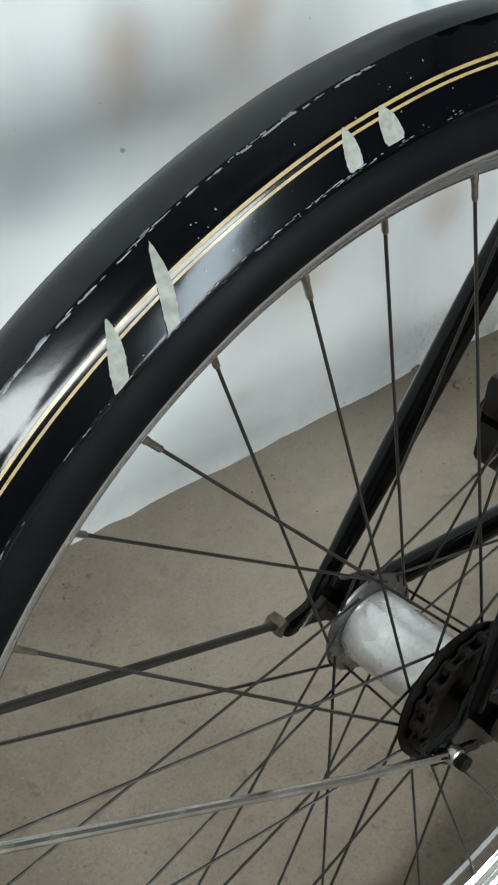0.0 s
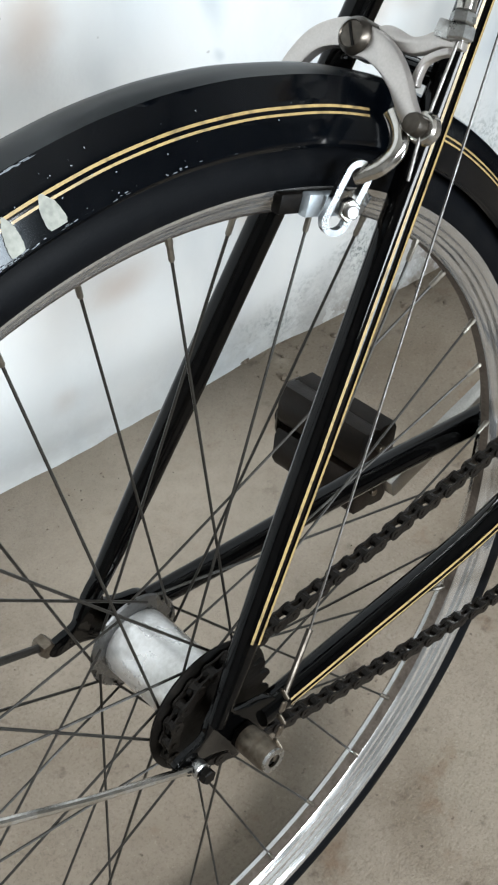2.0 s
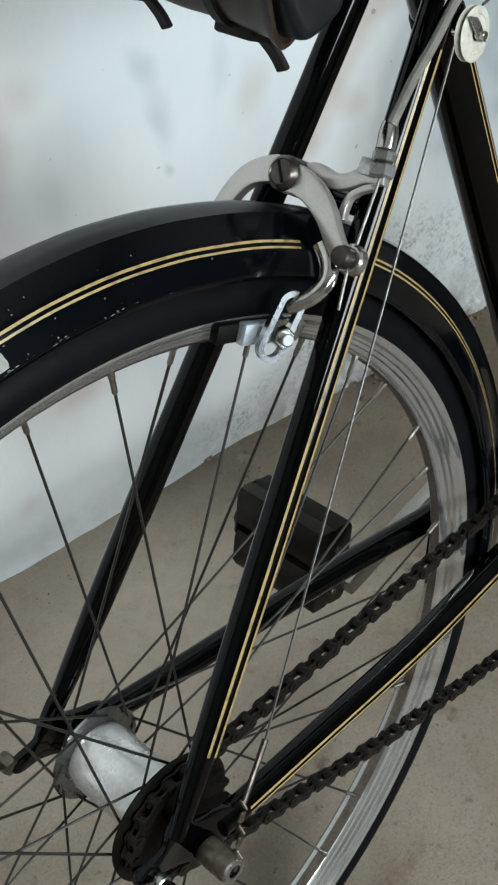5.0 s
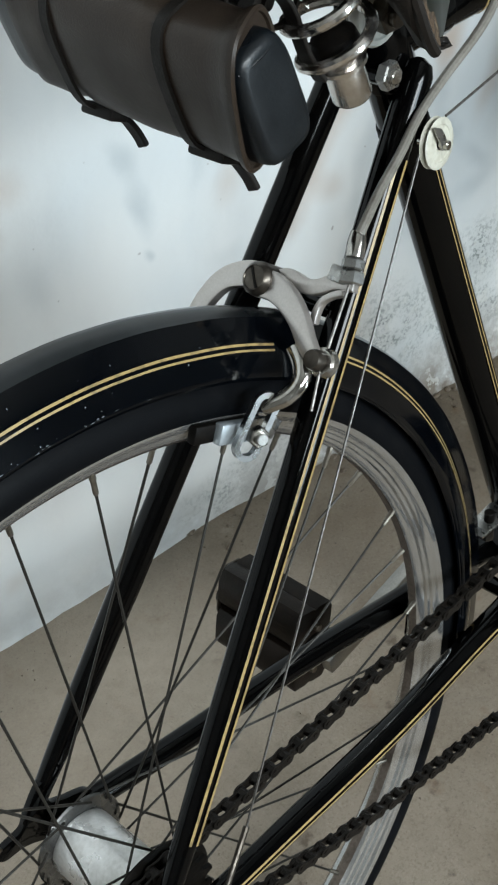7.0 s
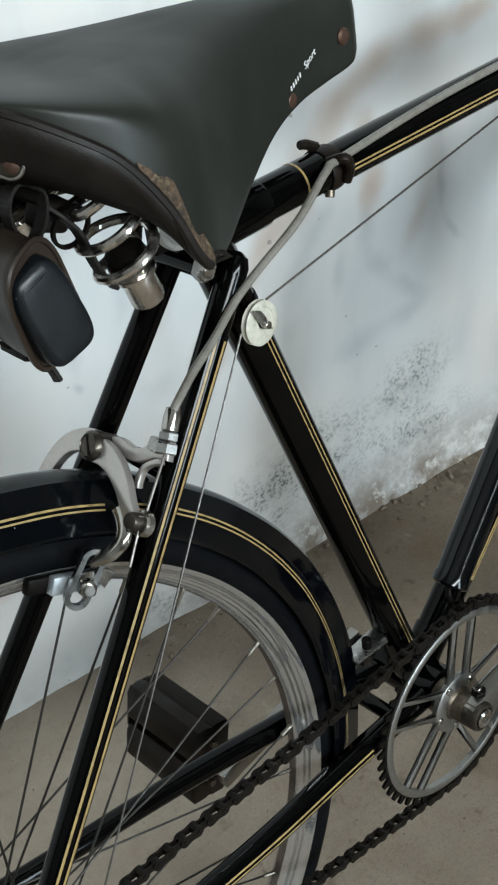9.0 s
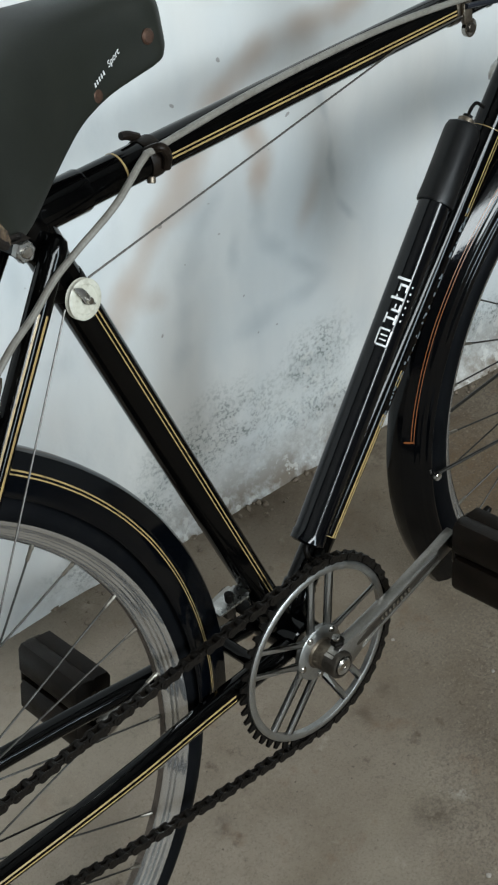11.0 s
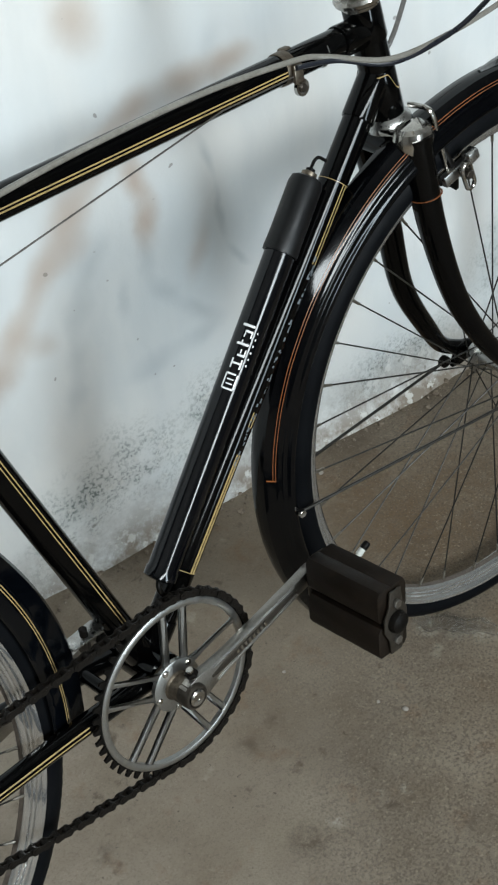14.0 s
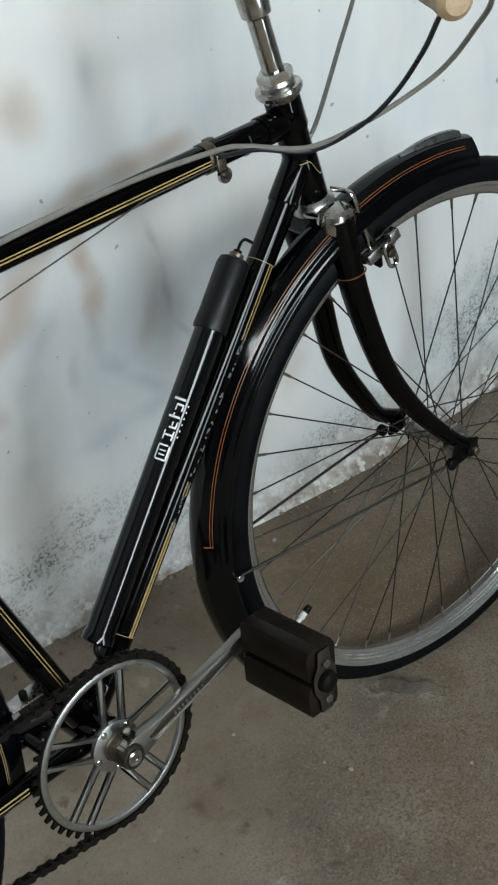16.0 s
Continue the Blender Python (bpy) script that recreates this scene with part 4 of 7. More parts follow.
def wheel(name, pose_w, first, phase, label, fl_y, fl_r, drilled):
    """A spoked wheel: rim, tyre, hub, 36 crossed spokes with nipples."""
    rim = [(-0.0140, 0.3215), (-0.0158, 0.3210), (-0.0165, 0.3195), (-0.0163, 0.3172), (-0.0154, 0.3150), (-0.0140, 0.3136), (-0.0127, 0.3122), (-0.0122, 0.3108), (-0.0100, 0.3099), (-0.0093, 0.3078), (-0.0070, 0.3068), (-0.0060, 0.3042), (-0.0032, 0.3018)]
    rim = rim + [(-y, r) for y, r in rim[::-1]] + [(0.0105, 0.3160), (0.0, 0.3090), (-0.0105, 0.3160)]
    w = part(name, hoop(rim, pose_w, n=160), RIM, bike, label)
    prof = []
    for k in range(18):
        a = 2 * math.pi * k / 18
        prof.append((0.0184 * math.sin(a), 0.3262 - 0.0178 * math.cos(a)))

    def knob(p, t, a):
        out = []
        for y, r in p:
            if r > 0.337:
                r += 0.0004 * (1 if int(t * 320) % 2 else 0)
            out.append((y, r))
        return out

    part("tyre", hoop(prof, pose_w, n=320, wobble=knob), TYRE, w, "black rubber tyre")
    # the bed's dark groove, put in as a brown strip
    part("rim_bed_strip", hoop([(-0.0036, 0.3013), (0.0, 0.3011), (0.0036, 0.3013)], pose_w, n=160, closed=False), BED_BROWN, w, "dark brown strip along the bed of the rim")
    R = pose_w
    for k in range(36):
        a = radians(float(np.interp(first + 10 * k, *drilled)))
        s = 1 if k % 2 else -1
        lead = 1 if (k // 2 + phase) % 2 else -1
        h = a + lead * radians(64)
        y = s * fl_y[0 if s < 0 else 1]
        p0 = R @ V(fl_r * math.cos(h), y + s * 0.002 * lead, fl_r * math.sin(h))
        p1 = R @ V(0.3015 * math.cos(a), s * 0.0022, 0.3015 * math.sin(a))
        sp = part("spoke", tube([p0, p1], 0.00095, 6), SPOKE, w)
        d = (p0 - p1).normalized()
        part("nipple", lathe(bmesh.new(), [(0.0019, -0.002), (0.0021, 0.003), (0.0017, 0.004), (0.0017, 0.012), (0.0011, 0.013)], axis_pose(p1, d), 7), NIPPLE, w)
    return w


def build_wheels():
    rw = wheel("rear_wheel", REAR, 0.7, 0, "steel rear wheel with tarnished spokes", (0.029, 0.036), 0.031,
               ([0.7, 10.7, 20.7, 30.7, 70.7, 80.7, 90.7, 100.7, 110.7, 120.7, 130.7, 140.7, 180.7, 330.7, 360.7], [0.5, 11.2, 21.1, 31.9, 71.9, 80.9, 90.8, 100.5, 110.2, 118.9, 128.2, 138.2, 180, 330.2, 360.5]))
    fw = wheel("front_wheel", FRONT, 0.4, 0, "steel front wheel with tarnished spokes", (0.030, 0.030), 0.019,
               ([0.4, 50.4, 70.4, 80.4, 90.4, 130.4, 140.4, 150.4, 160.4, 170.4, 210.4, 360.4], [0.4, 51.5, 72.6, 82.0, 92.4, 130.6, 139.7, 148.9, 158.0, 167.7, 209, 360.4]))
    m = axis_pose((0, 0, ZA), (0, -1, 0))
    hub = part("hub", lathe(bmesh.new(), [(0.006, -0.048), (0.017, -0.047), (0.019, -0.041), (0.0235, -0.036), (0.0240, -0.0325), (0.0238, -0.028), (0.0238, 0.022), (0.0240, 0.026), (0.0225, 0.0315), (0.018, 0.033), (0.006, 0.034)], m, 40), HUB, rw, "pale dusty metal hub shell")
    for y in (-0.0375, 0.0295):
        fl = [(0.020, y - 0.0012), (0.0335, y - 0.0012), (0.0345, y), (0.0335, y + 0.0012), (0.020, y + 0.0012)]
        part("flange", lathe(bmesh.new(), fl, m, 40), SLOT, hub, "tarnished spoke flange")
    part("oil_cap", round_bar(V(-0.004, -0.012, ZA - 0.0235), V(-0.006, -0.012, ZA - 0.031), 0.0048), DARKSTEEL, hub)
    part("axle", round_bar(V(0, 0.085, ZA), V(0, -0.073, ZA), 0.0048), BRONZE, rw)
    for y0, y1 in ((0.0635, 0.073), (-0.0635, -0.0725)):
        part("axle_nut", hexbar(V(0, y0, ZA), V(0, y1, ZA), 0.0095), DARKSTEEL, rw)
    # sprocket, its dust disc and teeth
    n, pr = 19, 0.0386
    disc = part("dust_disc", lathe(bmesh.new(), [(0.012, 0.0330), (0.0440, 0.0330), (0.0460, 0.0340), (0.0460, 0.0352), (0.0440, 0.0362), (0.030, 0.0385), (0.012, 0.0385)], m, 48), DARKSTEEL, rw, "black greasy disc")
    teeth = []
    for k in range(n):
        for da, r in ((-0.5, pr - 0.0042), (-0.28, pr - 0.0025), (-0.12, pr + 0.0032), (0.12, pr + 0.0032), (0.28, pr - 0.0025)):
            a = 2 * math.pi * (k + da) / n
            teeth.append((r * math.cos(a), r * math.sin(a)))
    part("sprocket", slab(teeth, 0.0028, frame_pose((0, -0.0425, ZA), (1, 0, 0), (0, 0, 1))), DARKSTEEL, disc)
    for k in range(10):
        a = 2 * math.pi * k / 10
        p = V(0.030 * math.cos(a), -0.0380, ZA + 0.030 * math.sin(a))
        part("rivet", round_bar(p, p + V(0, -0.0045, 0), 0.0035, 8), DARKSTEEL, disc)
    # toggle tube and little chain of the gear cable
    tg = part("toggle_nut", lathe(bmesh.new(), [(0.005, 0), (0.0088, 0), (0.0092, 0.002), (0.0092, 0.020), (0.0080, 0.022), (0.0050, 0.022)], axis_pose((-0.002, -0.070, ZA + 0.004), (0, -1, 0)), 18), BRONZE, rw, "dull steel tube nut")
    part("toggle_lip", lathe(bmesh.new(), [(0.0045, 0.020), (0.0082, 0.0205), (0.0082, 0.0235), (0.0045, 0.0235)], axis_pose((-0.002, -0.070, ZA + 0.004), (0, -1, 0)), 18), ALLOY, tg)
    for i in range(6):
        p = V(0.002, -0.091, 0.340).lerp(V(0.021, -0.082, 0.372), i / 5)
        part("toggle_link", block(Matrix.Translation(p) @ pose(0, 0, 0, 0, -55, 90 * (i % 2)), 0.0075, 0.0022, 0.0042, 0.0008, 1), BRONZE, tg)
    part("cable_adjuster", tube([V(0.021, -0.082, 0.372), V(0.051, -0.0745, 0.397)], [0.0018, 0.0021], 10), BOLT, tg)
    # front hub
    mf = FRONT @ axis_pose((0, 0, 0), (0, -1, 0))
    fh = part("hub", lathe(bmesh.new(), [(0.005, -0.046), (0.013, -0.044), (0.0135, -0.034), (0.0225, -0.0325), (0.0225, -0.0290), (0.0125, -0.026), (0.0105, -0.018), (0.0105, 0.018), (0.0125, 0.026), (0.0225, 0.0290), (0.0225, 0.0325), (0.0135, 0.034), (0.013, 0.044), (0.005, 0.046)], mf, 28), ALLOY, fw, "worn alloy front hub")
    part("axle", round_bar(FRONT @ V(0, 0.066, 0), FRONT @ V(0, -0.066, 0), 0.0045), BRONZE, fw)
    # tyre valve
    a = radians(210.5)
    p = FRONT @ V(0.302 * math.cos(a), 0, 0.302 * math.sin(a))
    d = FRONT.to_3x3() @ V(-math.cos(a), 0, -math.sin(a))
    vl = part("valve", lathe(bmesh.new(), [(0, -0.002), (0.0050, -0.002), (0.0050, 0.002), (0.0030, 0.003), (0.0030, 0.014), (0.0042, 0.0145), (0.0042, 0.023), (0, 0.023)], axis_pose(p, d), 12), PALE, fw, "pale valve stem with a dark cap")
    part("valve_cap", lathe(bmesh.new(), [(0.0040, 0.0225), (0.0048, 0.024), (0.0046, 0.030), (0.0036, 0.033), (0, 0.033)], axis_pose(p, d), 12), DARKSTEEL, vl)


FENDER_OUT = [(-0.0250, 0.3368), (-0.0262, 0.3374), (-0.0267, 0.3386)]
for i in range(25):
    # the side panel bulges a little between the rolled lip and the ridge
    t = i / 24
    wave = -0.00022 * math.sin(3 * math.pi * t)
    FENDER_OUT.append((-0.0265 + 0.0153 * t - 0.0088 * t * (1 - t) - 0.86 * wave, 0.3400 + 0.0258 * t + 0.0050 * t * (1 - t) + 0.5 * wave))
FENDER_OUT += [(-0.0102, 0.3668), (-0.0074, 0.3676), (-0.0045, 0.3684), (0.0, 0.3689)]
# the front one has two pressed ribs along the lower half of its side
FENDER_RIB = [(y + 0.86 * k, r - 0.5 * k) for (y, r), k in ((p, -0.00042 * math.sin(4 * math.pi * max(0.0, min(1.0, (i - 3) / 15)))) for i, p in enumerate(FENDER_OUT))]
REAR_F = Matrix.Translation((-0.008, 0, ZA + 0.0101))
FRONT_F = FRONT @ Matrix.Translation((-0.012, 0, 0.006))


def fender_profile(shape):
    out = list(shape)
    full = out + [(-y, r) for y, r in out[-2::-1]]
    inner = [(y * 0.955, r - 0.0013) for y, r in full]
    return full + inner[::-1]


def fender_side(r, lift=0.0004, shape=FENDER_OUT):
    y = float(np.interp(r, [b for _, b in shape], [a for a, _ in shape]))
    return (y - lift, r)


def chip(bm, wheel, rnd, a, r, la, lr, wobble):
    """One ragged fleck of missing paint on a fender's side."""
    rim = []
    for k in range(8):
        t = 2 * math.pi * k / 8
        q = rnd.uniform(0.55, 1.0)
        ang, rad = radians(a + la * q * math.cos(t)), r + lr * q * math.sin(t)
        y, rr = wobble([fender_side(rad, 0.0005)], 0, ang)[0]
        rim.append(bm.verts.new(wheel @ V(rr * math.cos(ang), y, rr * math.sin(ang))))
    bm.faces.new(rim)


def build_fenders():
    def dent(p, t, a):
        k = 0.0006 * noise.noise((a * 3, 1, 2)) + 0.00025 * noise.noise((a * 11, 4, 2))
        return [(y, r + k) for y, r in p]

    def crown(p, t, a):
        # the rear fender's crown stands higher towards its forward end
        k = float(np.interp(math.degrees(a), [-17, 5, 14, 22, 29, 37, 46, 90, 112, 130, 150], [0.0150, 0.0150, 0.0120, 0.0090, 0.0064, 0.0032, 0.0008, 0.0008, 0.0018, 0.0032, 0.0040]))
        return [(y, r + k * max(0.0, min(1.0, (r - 0.3590) / 0.0090))) for y, r in dent(p, t, a)]

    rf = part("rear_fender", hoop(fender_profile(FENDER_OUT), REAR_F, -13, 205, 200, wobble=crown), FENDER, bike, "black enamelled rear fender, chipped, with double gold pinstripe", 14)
    for a0, a1 in ((-12, 56.5), (60.2, 204)):
        for r, w in ((0.3526, 0.0011), (0.3554, 0.0012)):
            part("pinstripe", hoop([fender_side(r - w / 2), fender_side(r + w / 2)], REAR_F, a0, a1, 120, closed=False, wobble=crown), GOLD, rf, "thin gold painted line")
    # bare flaked patches
    rnd = random.Random(8)
    for ang, lo, hi, wid, skew in ((115.85, 0.3402, 0.3595, 1.40, -2.3), (111.0, 0.3402, 0.3655, 1.15, -2.4), (95.95, 0.3410, 0.3565, 1.25, -0.2), (92.6, 0.3418, 0.3562, 1.65, 0.3)):
        bm = bmesh.new()
        rows = []
        for i in range(19):
            t = i / 18
            r = lo + (hi - lo) * t
            half = wid * (0.06 + 0.98 * math.sin(math.pi * (0.30 + 0.70 * t)) ** 0.75) * rnd.uniform(0.92, 1.06) / 2
            c = ang + skew * (0.5 - t) * -1
            row = []
            for k in (-1, 0, 1):
                y, rr = fender_side(r, 0.0008 if k == 0 else 0.0005)
                a = radians(c + k * half)
                row.append(bm.verts.new(REAR_F @ V(rr * math.cos(a), y, rr * math.sin(a))))
            rows.append(row)
        for x, y in zip(rows, rows[1:]):
            for k in (0, 1):
                bm.faces.new((x[k], x[k + 1], y[k + 1], y[k]))
        part("bare_patch", bm, FLAKE, rf, "pale bare patch in the paint")
    # chipped edges: short bare scratches along the ridge and the lower lip
    bm = bmesh.new()
    for i in range(150):
        chip(bm, REAR_F, rnd, rnd.uniform(92, 146), rnd.uniform(0.3660, 0.3668), rnd.uniform(0.08, 0.75), rnd.uniform(0.00012, 0.00030), crown)
    for i in range(110):
        chip(bm, REAR_F, rnd, rnd.choice((rnd.uniform(74, 134), rnd.gauss(100, 5))), rnd.uniform(0.3394, 0.3408), rnd.uniform(0.04, 0.35), rnd.uniform(0.0001, 0.00035), crown)
    for i in range(45):
        chip(bm, REAR_F, rnd, rnd.choice((rnd.uniform(66, 140), rnd.gauss(88, 6), rnd.gauss(106, 5))), rnd.uniform(0.341, 0.362), rnd.uniform(0.02, 0.10), rnd.uniform(0.0001, 0.0005), crown)
    tagged(part("scratch", bm, SCUFF, rf, "pale chips and scratches in the paint"), kind="stuff")
    # stays of the rear fender
    sr = part("fender_stay", tube([V(-0.041, -0.0655, 0.347), V(-0.10, -0.059, 0.379), V(-0.2673, -0.036, 0.477), V(-0.3177, -0.0298, 0.508)], 0.0026, 10), CHROME, rf, "thin worn steel rod")
    part("stay_eye", round_bar(V(-0.036, -0.0635, 0.344), V(-0.036, -0.0705, 0.344), 0.0055), ALLOY, sr)
    part("stay_bolt", hexbar(V(-0.036, -0.0715, 0.344), V(-0.036, -0.0765, 0.344), 0.0050), DARKSTEEL, sr)
    part("fender_stay", tube([V(-0.048, 0.0640, 0.353), V(-0.2286, 0.037, 0.4638), V(-0.3150, 0.0290, 0.512)], 0.0027, 10), SPOKE, rf, "thin rusty steel rod")
    part("stay_bolt", hexbar(V(-0.048, 0.058, 0.353), V(-0.048, 0.070, 0.353), 0.0062), BRONZE, rf)
    # front
    ff = part("front_fender", hoop(fender_profile(FENDER_RIB), FRONT_F, 77, 211, 170, wobble=dent), ENAMEL, bike, "black enamelled ribbed front fender with orange pinstripe", 14)
    for r, w in ((0.3579, 0.00055), (0.3600, 0.00055)):
        part("pinstripe", hoop([fender_side(r - w / 2, 0.0005, FENDER_RIB), fender_side(r + w / 2, 0.0005, FENDER_RIB)], FRONT_F, 80, 173.5, 110, closed=False, wobble=dent), ORANGE, ff, "thin orange painted line")
    part("pinstripe", hoop([fender_side(0.3573 + 0.0079 * k / 8, 0.0005, FENDER_RIB) for k in range(9)], FRONT_F, 173.5, 173.8, 2, closed=False, wobble=dent), ORANGE, ff, "thin orange painted line")
    # chrome fin on the tip: a leaf that rises from the ridge and ends blunt
    bm = bmesh.new()
    rows = []
    for i in range(19):
        t = i / 18
        a = radians(93.5 - 14.5 * t)
        h = 0.0088 * math.sin(math.pi * min(0.93, 0.06 + 0.60 * t)) ** 0.8 * (1 - 0.25 * max(0, t - 0.9) * 10)
        w = 0.0062 * math.sin(math.pi * (0.10 + 0.62 * t)) ** 0.7
        rows.append([bm.verts.new(FRONT_F @ V(r * math.cos(a), y, r * math.sin(a))) for y, r in ((-w, 0.3672), (-w * 0.9, 0.3680 + h * 0.45), (-w * 0.45, 0.3682 + h * 0.92), (0, 0.3682 + h), (w * 0.45, 0.3682 + h * 0.92), (w * 0.9, 0.3680 + h * 0.45), (w, 0.3672))])
    for p, q in zip(rows, rows[1:]):
        for k in range(6):
            bm.faces.new((p[k], p[k + 1], q[k + 1], q[k]))
    bm.faces.new(rows[0])
    bm.faces.new(rows[-1])
    part("tip_ornament", bm, SLOT, ff, "chrome fin on the fender tip")
    for s in (-1, 1):
        a = FRONT @ V(-0.3470, s * 0.0275, -0.0035)
        b = FRONT @ V(-0.036, s * 0.0585, -0.004)
        st = part("fender_stay", tube([a, b], 0.0019, 8), SPOKE, ff, "thin steel rod")
        part("stay_bolt", round_bar(a + F_N * (s * -0.003), a + F_N * (s * 0.006), 0.0046, 10), CHROME, st)
        part("stay_eye", round_bar(b + F_N * (s * -0.004), b + F_N * (s * 0.005), 0.0075, 12), DARKSTEEL, st)


def build_brakes():
    # rear: a side-pull caliper lying along the seat stays
    o, S = V(0.1875, 0, 0.679), V(-0.622, 0, -0.783)
    U, N = V(0, -1, 0), V(-0.783, 0, 0.622)
    m = frame_pose(o, U, S)
    out = N

    def at(h):
        return Matrix.Translation(out * h) @ m

    def P(u, v, h=0.0):
        return o + U * u + S * v + out * h

    br = part("rear_brake", arc_plate([(-0.001, 0.0015), (0.0109, 0.0012), (0.0231, 0.0053), (0.0341, 0.0126), (0.0424, 0.0207), (0.0492, 0.0262), (0.0554, 0.0289)], [0.017, 0.0155, 0.0140, 0.0120, 0.0105, 0.0095, 0.0110], 0.0065, at(0.004), bevel=0.0012), CAST, bike, "grey cast alloy brake caliper")
    part("arm", arc_plate([(0.003, 0.001), (-0.008, -0.001), (-0.0175, 0.0010), (-0.0280, 0.0070), (-0.0352, 0.0170), (-0.0395, 0.0300), (-0.042, 0.048), (-0.036, 0.066)], [0.017, 0.0155, 0.0145, 0.0130, 0.0120, 0.0115, 0.011, 0.011], 0.0065, at(-0.001), bevel=0.0012), CAST, br)
    part("arm", sweep(bmesh.new(), smooth_path([P(0.0360, 0.0270, 0.002), P(0.0442, 0.0349, 0.002), P(0.0476, 0.0435, 0.003), P(0.0444, 0.0526, 0.005), P(0.0384, 0.0589, 0.007), P(0.0345, 0.0625, 0.008)], 5), [0.0058, 0.0052, 0.0050, 0.0048, 0.0048, 0.0046], 12, flat=0.8, up=out), CHROME, br, "bright curved arm end")
    part("arm", arc_plate([(0.006, -0.003), (0.0124, -0.0063), (0.0256, -0.0054), (0.0342, -0.0081), (0.0427, -0.0136), (0.0545, -0.0170)], [0.012, 0.010, 0.0085, 0.0085, 0.0095, 0.0115], 0.0062, at(-0.004), bevel=0.0012), CAST, br)
    part("arm", arc_plate([(0.0385, 0.0120), (0.0370, 0.0066), (0.0379, -0.0004), (0.0428, -0.0055), (0.0499, -0.0095)], [0.003, 0.004, 0.0035, 0.0035, 0.004], 0.005, at(-0.004), bevel=0.0008), CAST, br)
    pv = part("pivot_bolt", lathe(bmesh.new(), [(0.0098, -0.012), (0.0098, 0.004), (0.0092, 0.0065), (0.0070, 0.0085), (0.0066, 0.0078), (0, 0.0082)], axis_pose(P(0, 0, 0.003), out), 26), BOLT, br, "dull steel bolt head")
    part("screw_slot", block(frame_pose(P(0, 0, 0.0112), U * 0.6 + S * 0.8, (U * 0.6 + S * 0.8).cross(out)), 0.0125, 0.0014, 0.0006, 0), DARKSTEEL, pv)
    part("pivot_post", round_bar(P(0, 0, 0.0), P(0, 0, -0.052), 0.0050), DARKSTEEL, br)
    bb = part("cable_bolt", lathe(bmesh.new(), [(0.0058, -0.010), (0.0058, 0.001), (0.0050, 0.0032), (0, 0.0040)], axis_pose(P(0.0535, 0.0285, 0.006), out), 20), BOLT, br, "dull steel bolt head")
    part("washer", round_bar(P(0.0555, 0.0285, -0.004), P(0.0555, 0.0285, 0.003), 0.0082), CHROME, bb)
    # barrel adjuster
    d = (P(0.0472, -0.0327) - P(0.0515, -0.0149)).normalized()
    b0 = P(0.0525, -0.0155, -0.001)
    ba = part("barrel_adjuster", hexbar(b0 - d * 0.001, b0 + d * 0.006, 0.0072), ALLOY, br)
    part("adjuster_nut", hexbar(b0 + d * 0.007, b0 + d * 0.0125, 0.0064), ALLOY, ba)
    part("ferrule", lathe(bmesh.new(), [(0.0034, 0.0125), (0.0050, 0.0135), (0.0052, 0.021), (0.0042, 0.027), (0.0034, 0.027)], axis_pose(b0, d), 14), CHROME, ba)
    part("clamp_lug", block(frame_pose(P(0.045, -0.0175, -0.001), U, S), 0.010, 0.009, 0.009, 0.0012), ALLOY, br)
    part("brake_wire", tube([b0, P(0.0535, 0.0198, -0.002), P(0.0560, 0.0290, 0.002), P(0.0585, 0.040, 0.003), P(0.0619, 0.054, 0.004)], 0.0009, 6), WIRE, br)
    # slotted pad holder with its bolt, block and shoe, both sides
    for s in (1, -1):
        outer, inner = [], []
        for i in range(28):
            a = 2 * math.pi * i / 28
            e = 0.0122 if math.sin(a) > 0 else -0.0122
            outer.append((0.0080 * math.cos(a), e + 0.0080 * math.sin(a)))
            inner.append((0.0046 * math.cos(a), e + 0.0046 * math.sin(a)))
        bm = bmesh.new()
        nn = (U * (s * 0.93) + out * 0.36).normalized()
        ax = S + out * 0.10
        ax = (ax - nn * ax.dot(nn)).normalized()
        mm = frame_pose(P(s * 0.0355, 0.0735, 0.0095), ax.cross(nn), ax)
        lay = []
        for z in (-0.0022, 0.0022):
            lay.append(([bm.verts.new(mm @ V(x, y, z)) for x, y in outer], [bm.verts.new(mm @ V(x, y, z)) for x, y in inner]))
        for i in range(28):
            j = (i + 1) % 28
            (a0, b0_), (a1, b1_) = lay
            bm.faces.new((a0[i], a0[j], b0_[j], b0_[i]))
            bm.faces.new((a1[i], a1[j], b1_[j], b1_[i]))
            bm.faces.new((a0[i], a0[j], a1[j], a1[i]))
            bm.faces.new((b0_[i], b0_[j], b1_[j], b1_[i]))
        bmesh.ops.bevel(bm, geom=[e for e in bm.edges if len(e.link_faces) == 2 and e.calc_face_angle(0) > 1.2], offset=0.0012, segments=2, affect="EDGES")
        ps = part("pad_slot", bm, SLOT, br, "bright slotted brake pad holder")
        part("pad_bolt", hexbar(P(s * 0.0345, 0.0785, 0.0060), P(s * 0.0345, 0.0785, 0.0060) + nn * 0.0065, 0.0062), CHROME, ps)
        part("bolt_tip", round_bar(P(s * 0.0345, 0.0785, 0.0060) + nn * 0.006, P(s * 0.0345, 0.0785, 0.0060) + nn * 0.0095, 0.0036), ALLOY, ps)
        part("shoe_fin", arc_plate([(-0.020, 0.000), (-0.012, -0.002), (0.0, 0.0), (0.006, 0.001)], [0.012, 0.010, 0.008, 0.006], 0.002, frame_pose(P(s * 0.030, 0.0745, 0.004), out, S), bevel=0.0005), ALLOY, ps)
